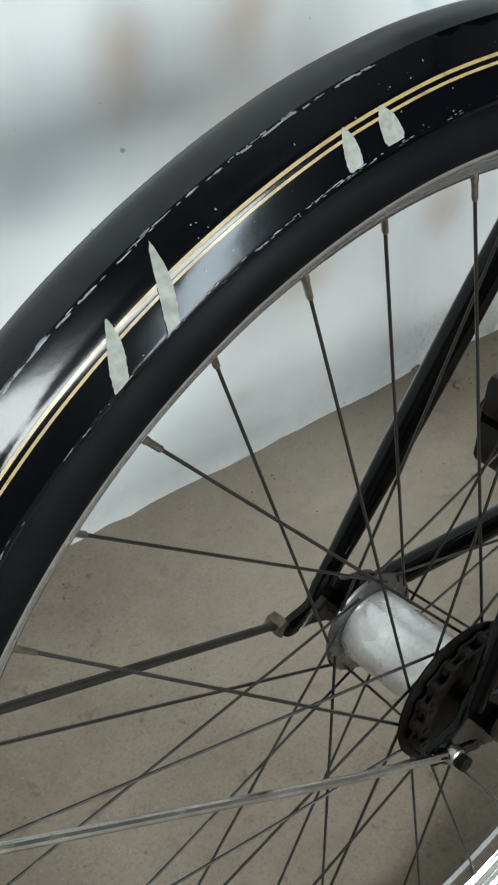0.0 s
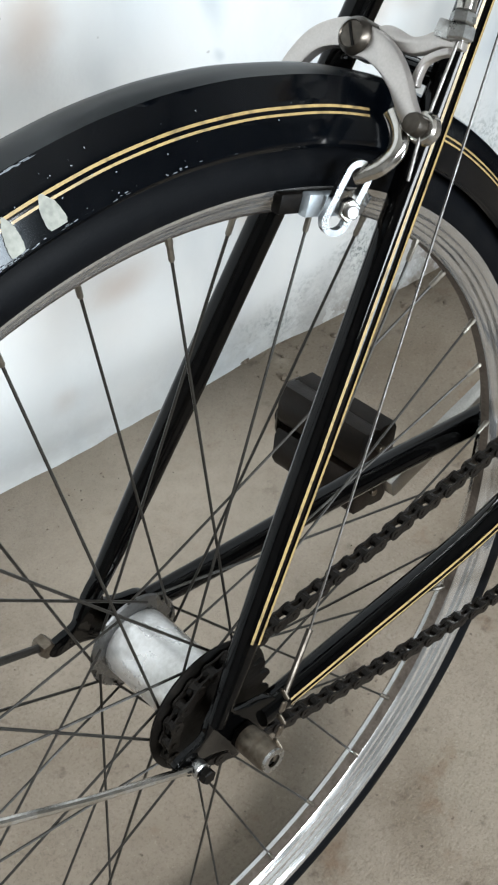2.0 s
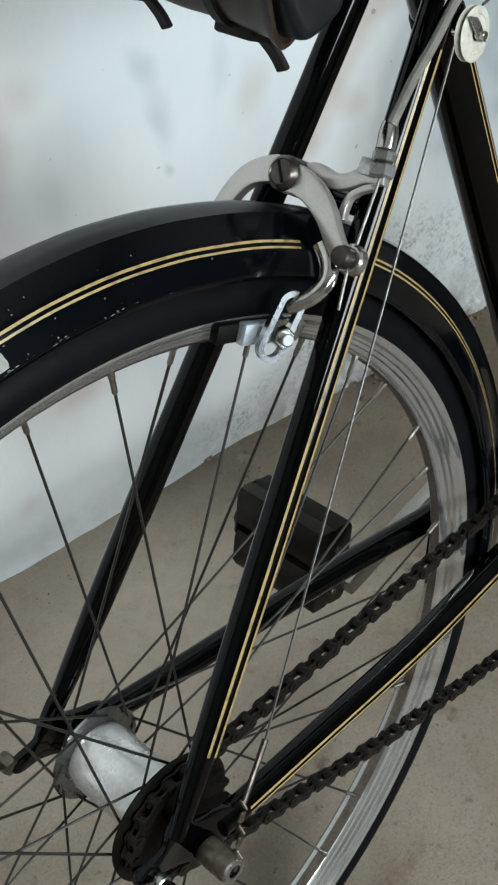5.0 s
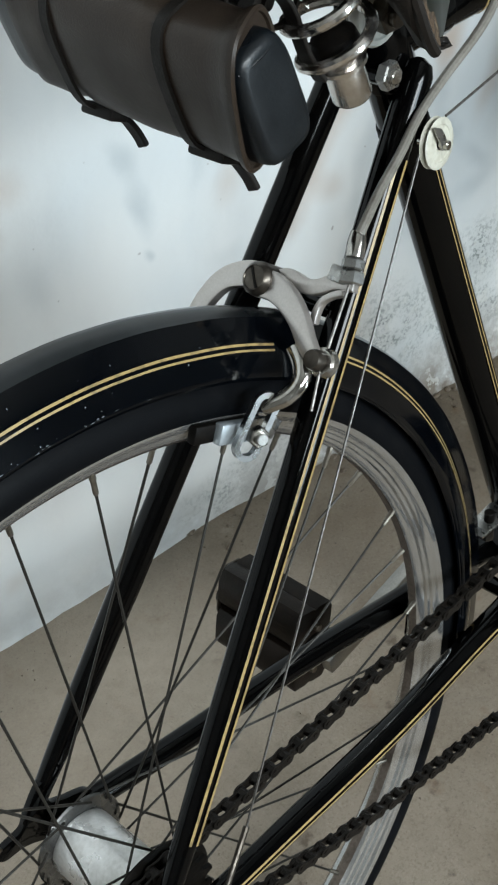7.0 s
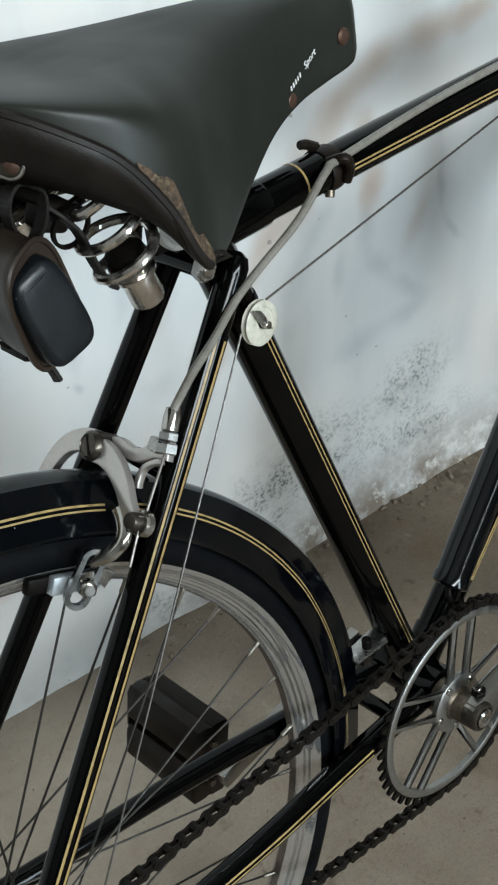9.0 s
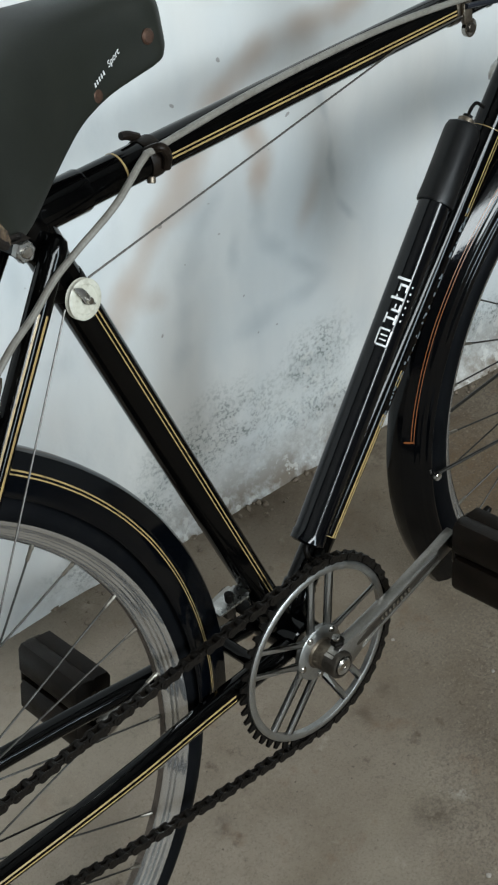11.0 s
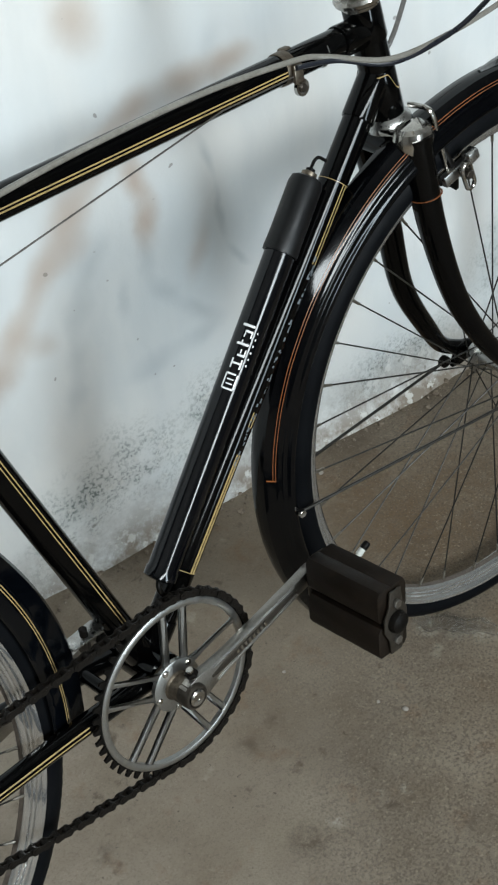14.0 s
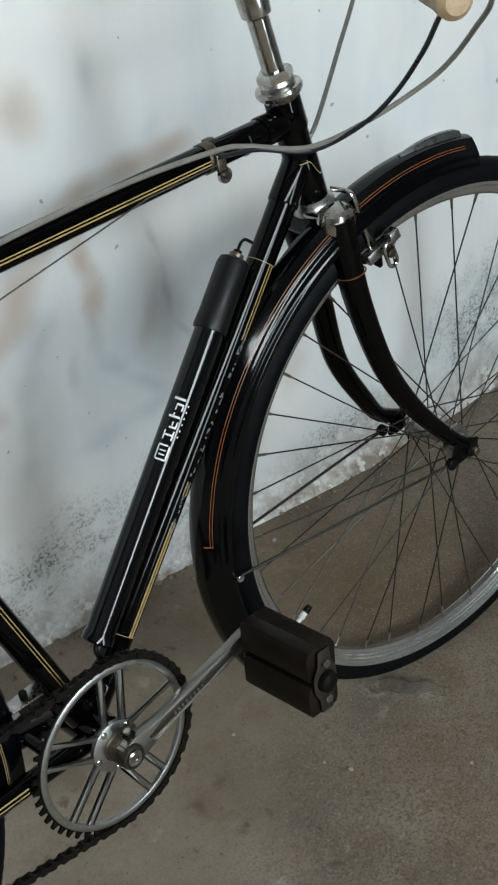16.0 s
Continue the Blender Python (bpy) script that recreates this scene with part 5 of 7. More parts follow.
        # the shoe follows the rim
        for ang, nm, mt, w_, h_ in ((64.6, "brake_shoe", SHOE, 0.038, 0.0125), (66.0, "brake_block", DARKSTEEL, 0.052, 0.011)):
            a = radians(ang)
            c = V(0.3120 * math.cos(a), -s * (0.0235 if nm == "brake_shoe" else 0.0185), ZA + 0.3120 * math.sin(a))
            part(nm, block(frame_pose(c, V(-math.sin(a), 0, math.cos(a)), V(0, 1, 0)), w_, 0.0065, h_, 0.0015), mt, ps)
    # front: mostly behind the fork, with its arms over the fender and the pad holders
    fo = HEAD_BOT - STEER * 0.02 + FRONT.to_3x3() @ V(0.030, 0, 0)
    fs, fu = -(FRONT.to_3x3() @ V(-0.20, 0, 0.98)), -F_N
    m2 = frame_pose(fo, fu, fs)
    fb = part("front_brake", arc_plate([(0.0, -0.004), (0.022, 0.002), (0.038, 0.018), (0.046, 0.040), (0.044, 0.058)], [0.018, 0.013, 0.011, 0.010, 0.010], 0.006, m2, bevel=0.0014), DARKSTEEL, bike, "cast brake caliper of the front wheel")
    part("arm", arc_plate([(0.0, -0.004), (-0.022, 0.002), (-0.038, 0.018), (-0.046, 0.040), (-0.044, 0.058)], [0.018, 0.013, 0.011, 0.010, 0.010], 0.006, Matrix.Translation(V(0.007, 0, 0)) @ m2, bevel=0.0014), DARKSTEEL, fb)
    part("pivot_bolt", round_bar(fo - FRONT.to_3x3() @ V(0.03, 0, 0), fo + FRONT.to_3x3() @ V(0.014, 0, 0), 0.0060), BRONZE, fb)
    part("stirrup", sweep(bmesh.new(), smooth_path([V(0.8960, -0.020, 0.7000), V(0.9020, -0.042, 0.6950), V(0.9084, -0.044, 0.6688), V(0.9184, -0.044, 0.6287)], 6), 0.0044, 10, flat=0.6, up=V(0.5, -0.8, 0.2)), CHROME, fb, "worn chrome arm over the fender")
    for s in (-1, 1):
        a = radians(108)
        q = FRONT @ V(0.311 * math.cos(a), s * 0.0265, 0.311 * math.sin(a))
        tan = FRONT.to_3x3() @ V(-math.sin(a), 0, math.cos(a))
        rad = FRONT.to_3x3() @ V(math.cos(a), 0, math.sin(a))
        lie = frame_pose(q + F_N * (s * 0.014) - rad * 0.003, tan, -rad)
        loop = [lie @ V(0.0062 * math.cos(w), (0.0085 if math.sin(w) > 0 else -0.0085) + 0.0062 * math.sin(w), 0) for w in (2 * math.pi * k / 28 for k in range(29))]
        ps = part("pad_slot", sweep(bmesh.new(), loop, 0.0023, 10, up=F_N, caps=False), CHROME, fb, "bright slotted brake pad holder")
        part("pad_bolt", hexbar(q + F_N * (s * 0.006), q + F_N * (s * 0.0185), 0.0052), BOLT, ps)
        part("holder_end", block(frame_pose(q + F_N * (s * 0.010) + rad * 0.013 - tan * 0.013, tan, F_N), 0.014, 0.012, 0.012, 0.0015), ALLOY, ps)
        part("brake_shoe", block(frame_pose(q + F_N * (s * -0.001), tan, F_N), 0.042, 0.008, 0.013, 0.0015), ALLOY, ps)
        part("brake_block", block(frame_pose(q + F_N * (s * -0.0065), tan, F_N), 0.046, 0.006, 0.010, 0.0012), DARKSTEEL, ps)


def build_cables():
    hs = [V(0.2120, -0.0490, 0.7120), V(0.2185, -0.0480, 0.7165), V(0.2349, -0.0440, 0.7248), V(0.2581, -0.0390, 0.7341), V(0.2828, -0.0340, 0.7471), V(0.3093, -0.0300, 0.7567), V(0.3500, -0.0265, 0.7720), V(0.385, -0.0205, 0.7905), V(0.4026, -0.0178, 0.7925), V(0.513, -0.0125, 0.7965), V(0.64, -0.0125, 0.7970), V(0.752, -0.0155, 0.7900), V(0.790, -0.0195, 0.782), V(0.842, -0.0500, 0.7665), V(0.887, -0.09, 0.7817), V(0.929, -0.13, 0.8078), V(0.9376, -0.16, 0.8315), V(0.925, -0.20, 0.866), V(0.897, -0.24, 0.8964), V(0.868, -0.262, 0.925)]
    part("brake_cable", tube(smooth_path(hs, 8), 0.0027, 10), HOUSING, bike, "grey plastic cable housing")
    bk = [V(0.750, -0.0205, 0.785), V(0.7978, -0.024, 0.7765), V(0.8444, -0.05, 0.7620), V(0.8783, -0.09, 0.7806), V(0.887, -0.13, 0.8127), V(0.8616, -0.19, 0.8629), V(0.8284, -0.24, 0.9054), V(0.818, -0.268, 0.925)]
    part("gear_cable", tube(smooth_path(bk, 8), 0.0025, 10), BLACKCABLE, bike, "black plastic cable housing")
    th = [V(0.898, 0.012, 0.742), V(0.915, 0.010, 0.758), V(0.9464, 0.02, 0.780), V(1.010, 0.050, 0.8125), V(1.0739, 0.08, 0.8448), V(1.135, 0.112, 0.880), V(1.10, 0.17, 0.925), V(0.93, 0.21, 0.930), V(0.886, 0.235, 0.936)]
    part("brake_cable", tube(smooth_path(th, 8), 0.0026, 10), DARKHOUSING, bike, "grey plastic cable housing")
    # gear wire over the pulley
    pc = V(0.3055, -0.0275, 0.7195)
    part("gear_wire", tube([V(0.051, -0.0745, 0.397), V(0.2885, -0.0285, 0.7200)], 0.0008, 6), WIRE, bike)
    part("gear_wire", tube([V(0.3125, -0.0290, 0.7335), V(0.6600, -0.0170, 0.7768), V(0.752, -0.0170, 0.7768)], 0.0008, 6), WIRE, bike)
    ax = V(0.10, -0.99, 0.05).normalized()
    pl = part("pulley", lathe(bmesh.new(), [(0.0035, -0.0026), (0.0140, -0.0026), (0.0150, -0.0020), (0.0126, 0), (0.0150, 0.0020), (0.0140, 0.0027), (0.0110, 0.0029), (0.0105, 0.0023), (0.0035, 0.0023)], axis_pose(pc, ax), 36), PULLEY, bike, "yellowed white nylon cable pulley")
    part("pulley_arm", slab([(-0.0042, -0.005), (0.0042, -0.005), (0.0048, 0.010), (0.0035, 0.0135), (-0.0035, 0.0135), (-0.0048, 0.010)], 0.0022, frame_pose(pc + ax * 0.005, V(0.9, 0.09, -0.42), V(-0.42, 0, 0.9)), 0.0006), ALLOY, pl)
    part("pulley_pin", round_bar(pc - ax * 0.012, pc + ax * 0.0085, 0.0026), CHROME, pl)
    part("pulley_band", lug(V(0.3120, 0, 0.7170) , SEAT_TOP - BB, 0.0158, 0.010), DARKSTEEL, pl)
    # clips on the top tube
    c = V(0.397, 0, 0.7806)
    cl = part("cable_clip", lug(c, (1, 0, 0), 0.0156, 0.013), RUBBER, bike, "black rubber cable clip")
    part("clip_ear", tube(smooth_path([c + V(-0.002, -0.012, 0.010), c + V(0.004, -0.022, 0.013), c + V(0.010, -0.020, 0.004), c + V(0.010, -0.016, -0.006)], 6), 0.0036, 10), RUBBER, cl)
    part("clip_ear", tube(smooth_path([c + V(0.006, 0.006, 0.014), c + V(-0.002, 0.006, 0.019), c + V(-0.008, 0.006, 0.0205)], 6), [0.0040, 0.0030], 10), RUBBER, cl)
    part("clip_bolt", round_bar(c + V(0.000, -0.010, -0.010), c + V(-0.002, -0.011, -0.0145), 0.0032), BRONZE, cl)
    c2 = V(0.7455, 0, 0.7812)
    c2p = part("cable_clip", lug(c2, (1, 0, 0), 0.0156, 0.012), BRONZE, bike, "dull metal cable clip")
    part("clip_ear", block(Matrix.Translation(c2 + V(0.009, -0.0172, -0.003)), 0.012, 0.005, 0.018, 0.002), BRONZE, c2p)
    part("clip_loop", hoop([(-0.002, 0.0042), (0.002, 0.0042), (0.002, 0.0080), (-0.002, 0.0080)], Matrix.Translation(c2 + V(0.011, -0.0175, -0.0165)), n=20), CHROME, c2p)
    part("clip_screw", round_bar(c2 + V(0.011, -0.0215, -0.0165), c2 + V(0.011, -0.0135, -0.0165), 0.0042), BOLT, c2p)
    part("clip_tab", block(Matrix.Translation(c2 + V(0.016, 0.004, 0.0135)), 0.012, 0.008, 0.006, 0.002), BRONZE, c2p)


RING_C, RING_Y, TEETH = V(0.4495, -0.0485, 0.2780), -0.0485, 48


def chain_loop():
    """The chain's line: round the sprocket, along the top, round the chainring and back below with a little sag."""
    rs, rc = 0.0386, 0.0971
    a, b = V(0, -0.0430, ZA), RING_C
    dx, dz = b.x - a.x, b.z - a.z
    dist, base = math.hypot(dx, dz), math.atan2(dz, dx)
    off = math.asin((rc - rs) / dist)
    up, dn = base + math.pi / 2 + off, base - math.pi / 2 - off
    pts = []
    for i in range(41):
        t = up + (2 * math.pi - (up - dn)) * i / 40
        pts.append(V(a.x + rs * math.cos(t), a.y, a.z + rs * math.sin(t)))
    pts_low0 = pts[-1]
    low1 = V(b.x + rc * math.cos(dn), b.y, b.z + rc * math.sin(dn))
    for i in range(1, 30):
        t = i / 30
        p = pts_low0.lerp(low1, t)
        p.z -= 0.013 * math.sin(math.pi * t)
        pts.append(p)
    for i in range(61):
        t = dn + (up - dn) * i / 60
        pts.append(V(b.x + rc * math.cos(t), b.y, b.z + rc * math.sin(t)))
    top0 = pts[-1]
    top1 = V(a.x + rs * math.cos(up), a.y, a.z + rs * math.sin(up))
    for i in range(1, 30):
        pts.append(top0.lerp(top1, i / 30))
    return pts + [pts[0]]


def link_mesh(name, w, half):
    """Two waisted plates and their pins, one pitch long along x."""
    bm = bmesh.new()
    for y in (-half, half):
        out = []
        for k in range(7):
            t = -math.pi / 2 + math.pi * k / 6
            out.append((0.00635 + w * math.cos(t), w * math.sin(t)))
        out.append((0, w * 0.68))
        for k in range(7):
            t = math.pi / 2 + math.pi * k / 6
            out.append((-0.00635 + w * math.cos(t), w * math.sin(t)))
        out.append((0, -w * 0.68))
        f = [bm.verts.new((x, y - 0.0007, z)) for x, z in out]
        g = [bm.verts.new((x, y + 0.0007, z)) for x, z in out]
        bm.faces.new(f)
        bm.faces.new(g)
        for i in range(len(f)):
            j = (i + 1) % len(f)
            bm.faces.new((f[i], f[j], g[j], g[i]))
    for x in (-0.00635, 0.00635):
        lathe(bm, [(0, -half - 0.0012), (0.0020, -half - 0.0012), (0.0020, half + 0.0012), (0, half + 0.0012)], axis_pose((x, 0, 0), (0, 1, 0)), 6)
    bmesh.ops.recalc_face_normals(bm, faces=bm.faces)
    me = bpy.data.meshes.new(name)
    bm.to_mesh(me)
    bm.free()
    me.materials.append(CHAIN)
    return me


def build_drive():
    m = frame_pose((RING_C.x, RING_Y, RING_C.z), (1, 0, 0), (0, 0, 1))
    pr = 0.0971
    teeth, inner = [], []
    for k in range(TEETH):
        for da, r in ((-0.5, pr - 0.0040), (-0.30, pr - 0.0028), (-0.13, pr + 0.0036), (0.13, pr + 0.0036), (0.30, pr - 0.0028)):
            a = 2 * math.pi * (k + da) / TEETH
            teeth.append((r * math.cos(a), r * math.sin(a)))
            inner.append((0.0872 * math.cos(a), 0.0872 * math.sin(a)))
    bm = bmesh.new()
    lay = [([bm.verts.new(m @ V(x, y, z)) for x, y in teeth], [bm.verts.new(m @ V(x, y, z)) for x, y in inner]) for z in (-0.0012, 0.0012)]
    n = len(teeth)
    for i in range(n):
        j = (i + 1) % n
        (a0, b0), (a1, b1) = lay
        for q in ((a0[i], a0[j], b0[j], b0[i]), (a1[i], a1[j], b1[j], b1[i]), (a0[i], a0[j], a1[j], a1[i]), (b0[i], b0[j], b1[j], b1[i])):
            bm.faces.new(q)
    ring = part("chainring", bm, DARKSTEEL, bike, "bright steel chainring with paired spokes and greasy teeth")
    flat = Matrix.Translation((RING_C.x, 0, RING_C.z))
    part("ring_band", hoop([(RING_Y - 0.0032, 0.0850), (RING_Y - 0.0038, 0.0863), (RING_Y - 0.0038, 0.0903), (RING_Y - 0.0028, 0.0922), (RING_Y + 0.0020, 0.0922), (RING_Y + 0.0020, 0.0850)], flat, n=120), RINGMETAL, ring, "bright steel band")
    part("ring_centre", hoop([(RING_Y - 0.0036, 0.012), (RING_Y - 0.0036, 0.0270), (RING_Y - 0.0028, 0.0285), (RING_Y + 0.002, 0.0285), (RING_Y + 0.002, 0.012)], flat, n=48), RINGMETAL, ring, "bright steel centre")
    for k in range(5):
        a = radians(7.5 + 72 * k)
        for s in (-1, 1):
            d, q = V(math.cos(a), 0, math.sin(a)), V(-math.sin(a), 0, math.cos(a))
            c = V(RING_C.x, RING_Y - 0.0008, RING_C.z)
            p0, p1 = c + d * 0.0245 + q * (s * 0.0112), c + d * 0.0855 + q * (s * 0.0125)
            part("ring_spoke", arc_plate([(0, 0), ((p1 - p0).length * 0.12, 0), ((p1 - p0).length * 0.88, 0), ((p1 - p0).length, 0)], [0.0105, 0.0056, 0.0054, 0.0100], 0.0032, frame_pose(p0, p1 - p0, (p1 - p0).cross(V(0, 1, 0))), 5, 0.0010), RINGMETAL, ring)
    for k in range(5):
        a = radians(43.5 + 72 * k)
        p = V(RING_C.x + 0.0245 * math.cos(a), RING_Y - 0.0034, RING_C.z + 0.0245 * math.sin(a))
        part("ring_bolt", lathe(bmesh.new(), [(0.0036, -0.001), (0.0036, 0.0012), (0.0026, 0.0020), (0, 0.0020)], axis_pose(p, (0, -1, 0)), 12), CHROME, ring)
    # spider sleeve and cotter
    part("axle_sleeve", lathe(bmesh.new(), [(0.008, 0.034), (0.0180, 0.034), (0.0180, 0.048), (0.0155, 0.053), (0.0140, 0.0545), (0.0140, 0.066), (0.008, 0.066)], axis_pose((RING_C.x, 0, RING_C.z), (0, -1, 0)), 28), BRONZE, ring)

    def crank(s, ang):
        y0, y1 = (s * 0.0705, s * 0.0745)
        c0 = V(RING_C.x, y0, RING_C.z)
        d = V(math.cos(ang), 0, math.sin(ang))
        q = V(-math.sin(ang), 0, math.cos(ang))
        c1 = c0 + d * 0.1725 + V(0, y1 - y0, 0)
        n = V(0, s, 0)
        mm = frame_pose(c0, d, n.cross(d))
        cr = part("crank_arm", arc_plate([(-0.006, 0), (0.012, 0), (0.030, 0), (0.055, 0), (0.10, 0), (0.150, 0), (0.1725, 0), (0.1800, 0)], [0.026, 0.030, 0.0235, 0.0185, 0.0170, 0.0165, 0.0180, 0.0165], 0.0110, mm, 5, 0.0009), CRANK, bike, "worn bright steel crank arm")
        # a dark plate, slightly proud, paints a groove's shade on the arm
        part("groove_shade", arc_plate([(0.026, 0), (0.045, 0), (0.075, 0), (0.115, 0), (0.150, 0)], [0.003, 0.0085, 0.0088, 0.0080, 0.0030], 0.0010, mm @ Matrix.Translation((0, 0, 0.0053)), 5, 0.0002), BOLT, cr, "dark inlay that stands in for a groove's shade")
        for w in (-1, 1):
            part("ridge", arc_plate([(0.030, w * 0.0088), (0.055, w * 0.0068), (0.10, w * 0.0062), (0.150, w * 0.0058)], [0.0016, 0.0036, 0.0036, 0.0020], 0.0030, mm @ Matrix.Translation((0, 0, 0.0052)), 5, 0.0008), CRANK, cr)
        part("crank_boss", lathe(bmesh.new(), [(0, -0.010), (0.0128, -0.010), (0.0138, -0.008), (0.0138, 0.008), (0.0126, 0.0100), (0.0105, 0.0104), (0.0098, 0.0085), (0, 0.0085)], axis_pose(c0, (0, s, 0)) @ Matrix.Diagonal((1, 1, 1, 1) if s < 0 else (0.7, 0.7, 1, 1)), 26), BOLT if s < 0 else DARKSTEEL, cr)
        part("axle_end", lathe(bmesh.new(), [(0, 0.0080), (0.0088, 0.0080), (0.0088, 0.0112), (0.0070, 0.0126), (0.0030, 0.0126), (0.0028, 0.0115), (0, 0.0115)], axis_pose(c0, (0, s, 0)), 20), CHROME if s < 0 else BOLT, cr)
        if s > 0:
            part("axle", round_bar(V(c0.x, 0.030, c0.z), c0 + V(0, -0.004, 0), 0.0080), DARKSTEEL, cr, "dark greasy axle")
        cot = part("cotter", round_bar(c0 + q * 0.012 + d * 0.010, c0 + q * 0.026 + d * 0.010, 0.0040, 12), CHROME, cr)
        part("cotter_nut", hexbar(c0 + q * 0.0165 + d * 0.010, c0 + q * 0.0215 + d * 0.010, 0.0068), DARKSTEEL, cot)
        if s < 0:
            # worn stamping along the arm
            bm2 = bmesh.new()
            for i in range(8):
                p = c0.lerp(c1, 0.36 + 0.033 * i) + V(0, s * 0.0050, 0) + q * 0.0005
                b = block(frame_pose(p, d, q), 0.0030, 0.0045 + 0.001 * (i % 2), 0.0008, 0)
                me = bpy.data.meshes.new("tmp")
                b.to_mesh(me)
                b.free()
                bm2.from_mesh(me)
                bpy.data.meshes.remove(me)
            part("stamped_marks", bm2, CHROME, cr, "worn stamped marks")
        return c1

    def pedal(c, s, roll):
        a = radians(roll)
        d, q = V(math.sin(a), 0, math.cos(a)), V(math.cos(a), 0, -math.sin(a))
        y = V(0, s, 0)
        pe = part("pedal", tube([c - y * (0.012 if s < 0 else 0.004), c + y * 0.118], [0.0065, 0.0055], 12), DARKSTEEL, bike, "block pedal with worn dark rubber treads")
        for k in (-1, 1):
            mid = c + y * 0.064 + d * (k * 0.0212)
            prof = [(-0.0205, -0.012), (-0.0170, -0.0178), (-0.004, -0.0178), (0.0, -0.0160), (0.004, -0.0178), (0.0170, -0.0178), (0.0205, -0.012), (0.0205, 0.012), (0.0170, 0.0178), (0.004, 0.0178), (0.0, 0.0160), (-0.004, 0.0178), (-0.0170, 0.0178), (-0.0205, 0.012)]
            part("tread_block", slab(prof, 0.094, frame_pose(mid, q, d), 0.0012), RUBBER, pe, "worn dark brown rubber block")
            part("tread_rod", round_bar(mid - y * 0.052, mid + y * 0.0525, 0.0034, 10), BRONZE, pe)
            if s < 0:
                part("rod_nut", hexbar(mid + y * 0.0505, mid + y * 0.0555, 0.0050), CRANK, pe)
        for h in ((0.0145, 0.1145) if s < 0 else (0.1145,)):
            part("end_plate", slab([(-0.008, -0.036), (0.008, -0.036), (0.0095, -0.020), (0.0160, -0.008), (0.0160, 0.008), (0.0095, 0.020), (0.008, 0.036), (-0.008, 0.036), (-0.0095, 0.020), (-0.0160, 0.008), (-0.0160, -0.008), (-0.0095, -0.020)], 0.0022, frame_pose(c + y * h, q, d), 0.0004), BOLT, pe)
        part("dust_cap", lathe(bmesh.new(), [(0.0118, 0), (0.0120, 0.003), (0.0105, 0.0075), (0.0065, 0.0098), (0, 0.0102)], axis_pose(c + y * 0.1145, y), 24), DARKSTEEL, pe)
        part("pedal_barrel", lathe(bmesh.new(), [(0.0115, 0.010), (0.0135, 0.016), (0.0110, 0.03), (0.0105, 0.10), (0.0130, 0.114)], axis_pose(c, y), 20), DARKSTEEL, pe)

    ang = math.atan2(0.031, 0.1690)
    pedal(crank(-1, ang), -1, 6)
    pedal(crank(1, ang + math.pi), 1, 14)
    # chain
    pts = chain_loop()
    seg = [0.0]
    for p, q in zip(pts, pts[1:]):
        seg.append(seg[-1] + (q - p).length)
    count = round(seg[-1] / 0.0127)
    count += count % 2
    step = seg[-1] / count

    def along(s):
        s %= seg[-1]
        i = int(np.searchsorted(seg, s, side="right")) - 1
        i = min(max(i, 0), len(pts) - 2)
        return pts[i].lerp(pts[i + 1], (s - seg[i]) / max(1e-9, seg[i + 1] - seg[i]))

    bm = bmesh.new()
    for i in range(count):
        lathe(bm, [(0, -0.0028), (0.0040, -0.0028), (0.0040, 0.0028), (0, 0.0028)], axis_pose(along(i * step), (0, 1, 0)), 8)
    ch = part("chain", bm, CHAIN, bike, "dark oily roller chain")
    outer, inner_ = link_mesh("outer_link", 0.0044, 0.0037), link_mesh("inner_link", 0.0040, 0.0022)
    for i in range(count):
        p, q = along(i * step), along((i + 1) * step)
        d = (q - p).normalized()
        ob = new("link", outer if i % 2 else inner_)
        ob.parent = ch
        y = (V(0, 1, 0) - d * d.y).normalized()
        mm = Matrix((d, y, d.cross(y))).transposed().to_4x4()
        mm.translation = (p + q) / 2
        ob.matrix_basis = mm


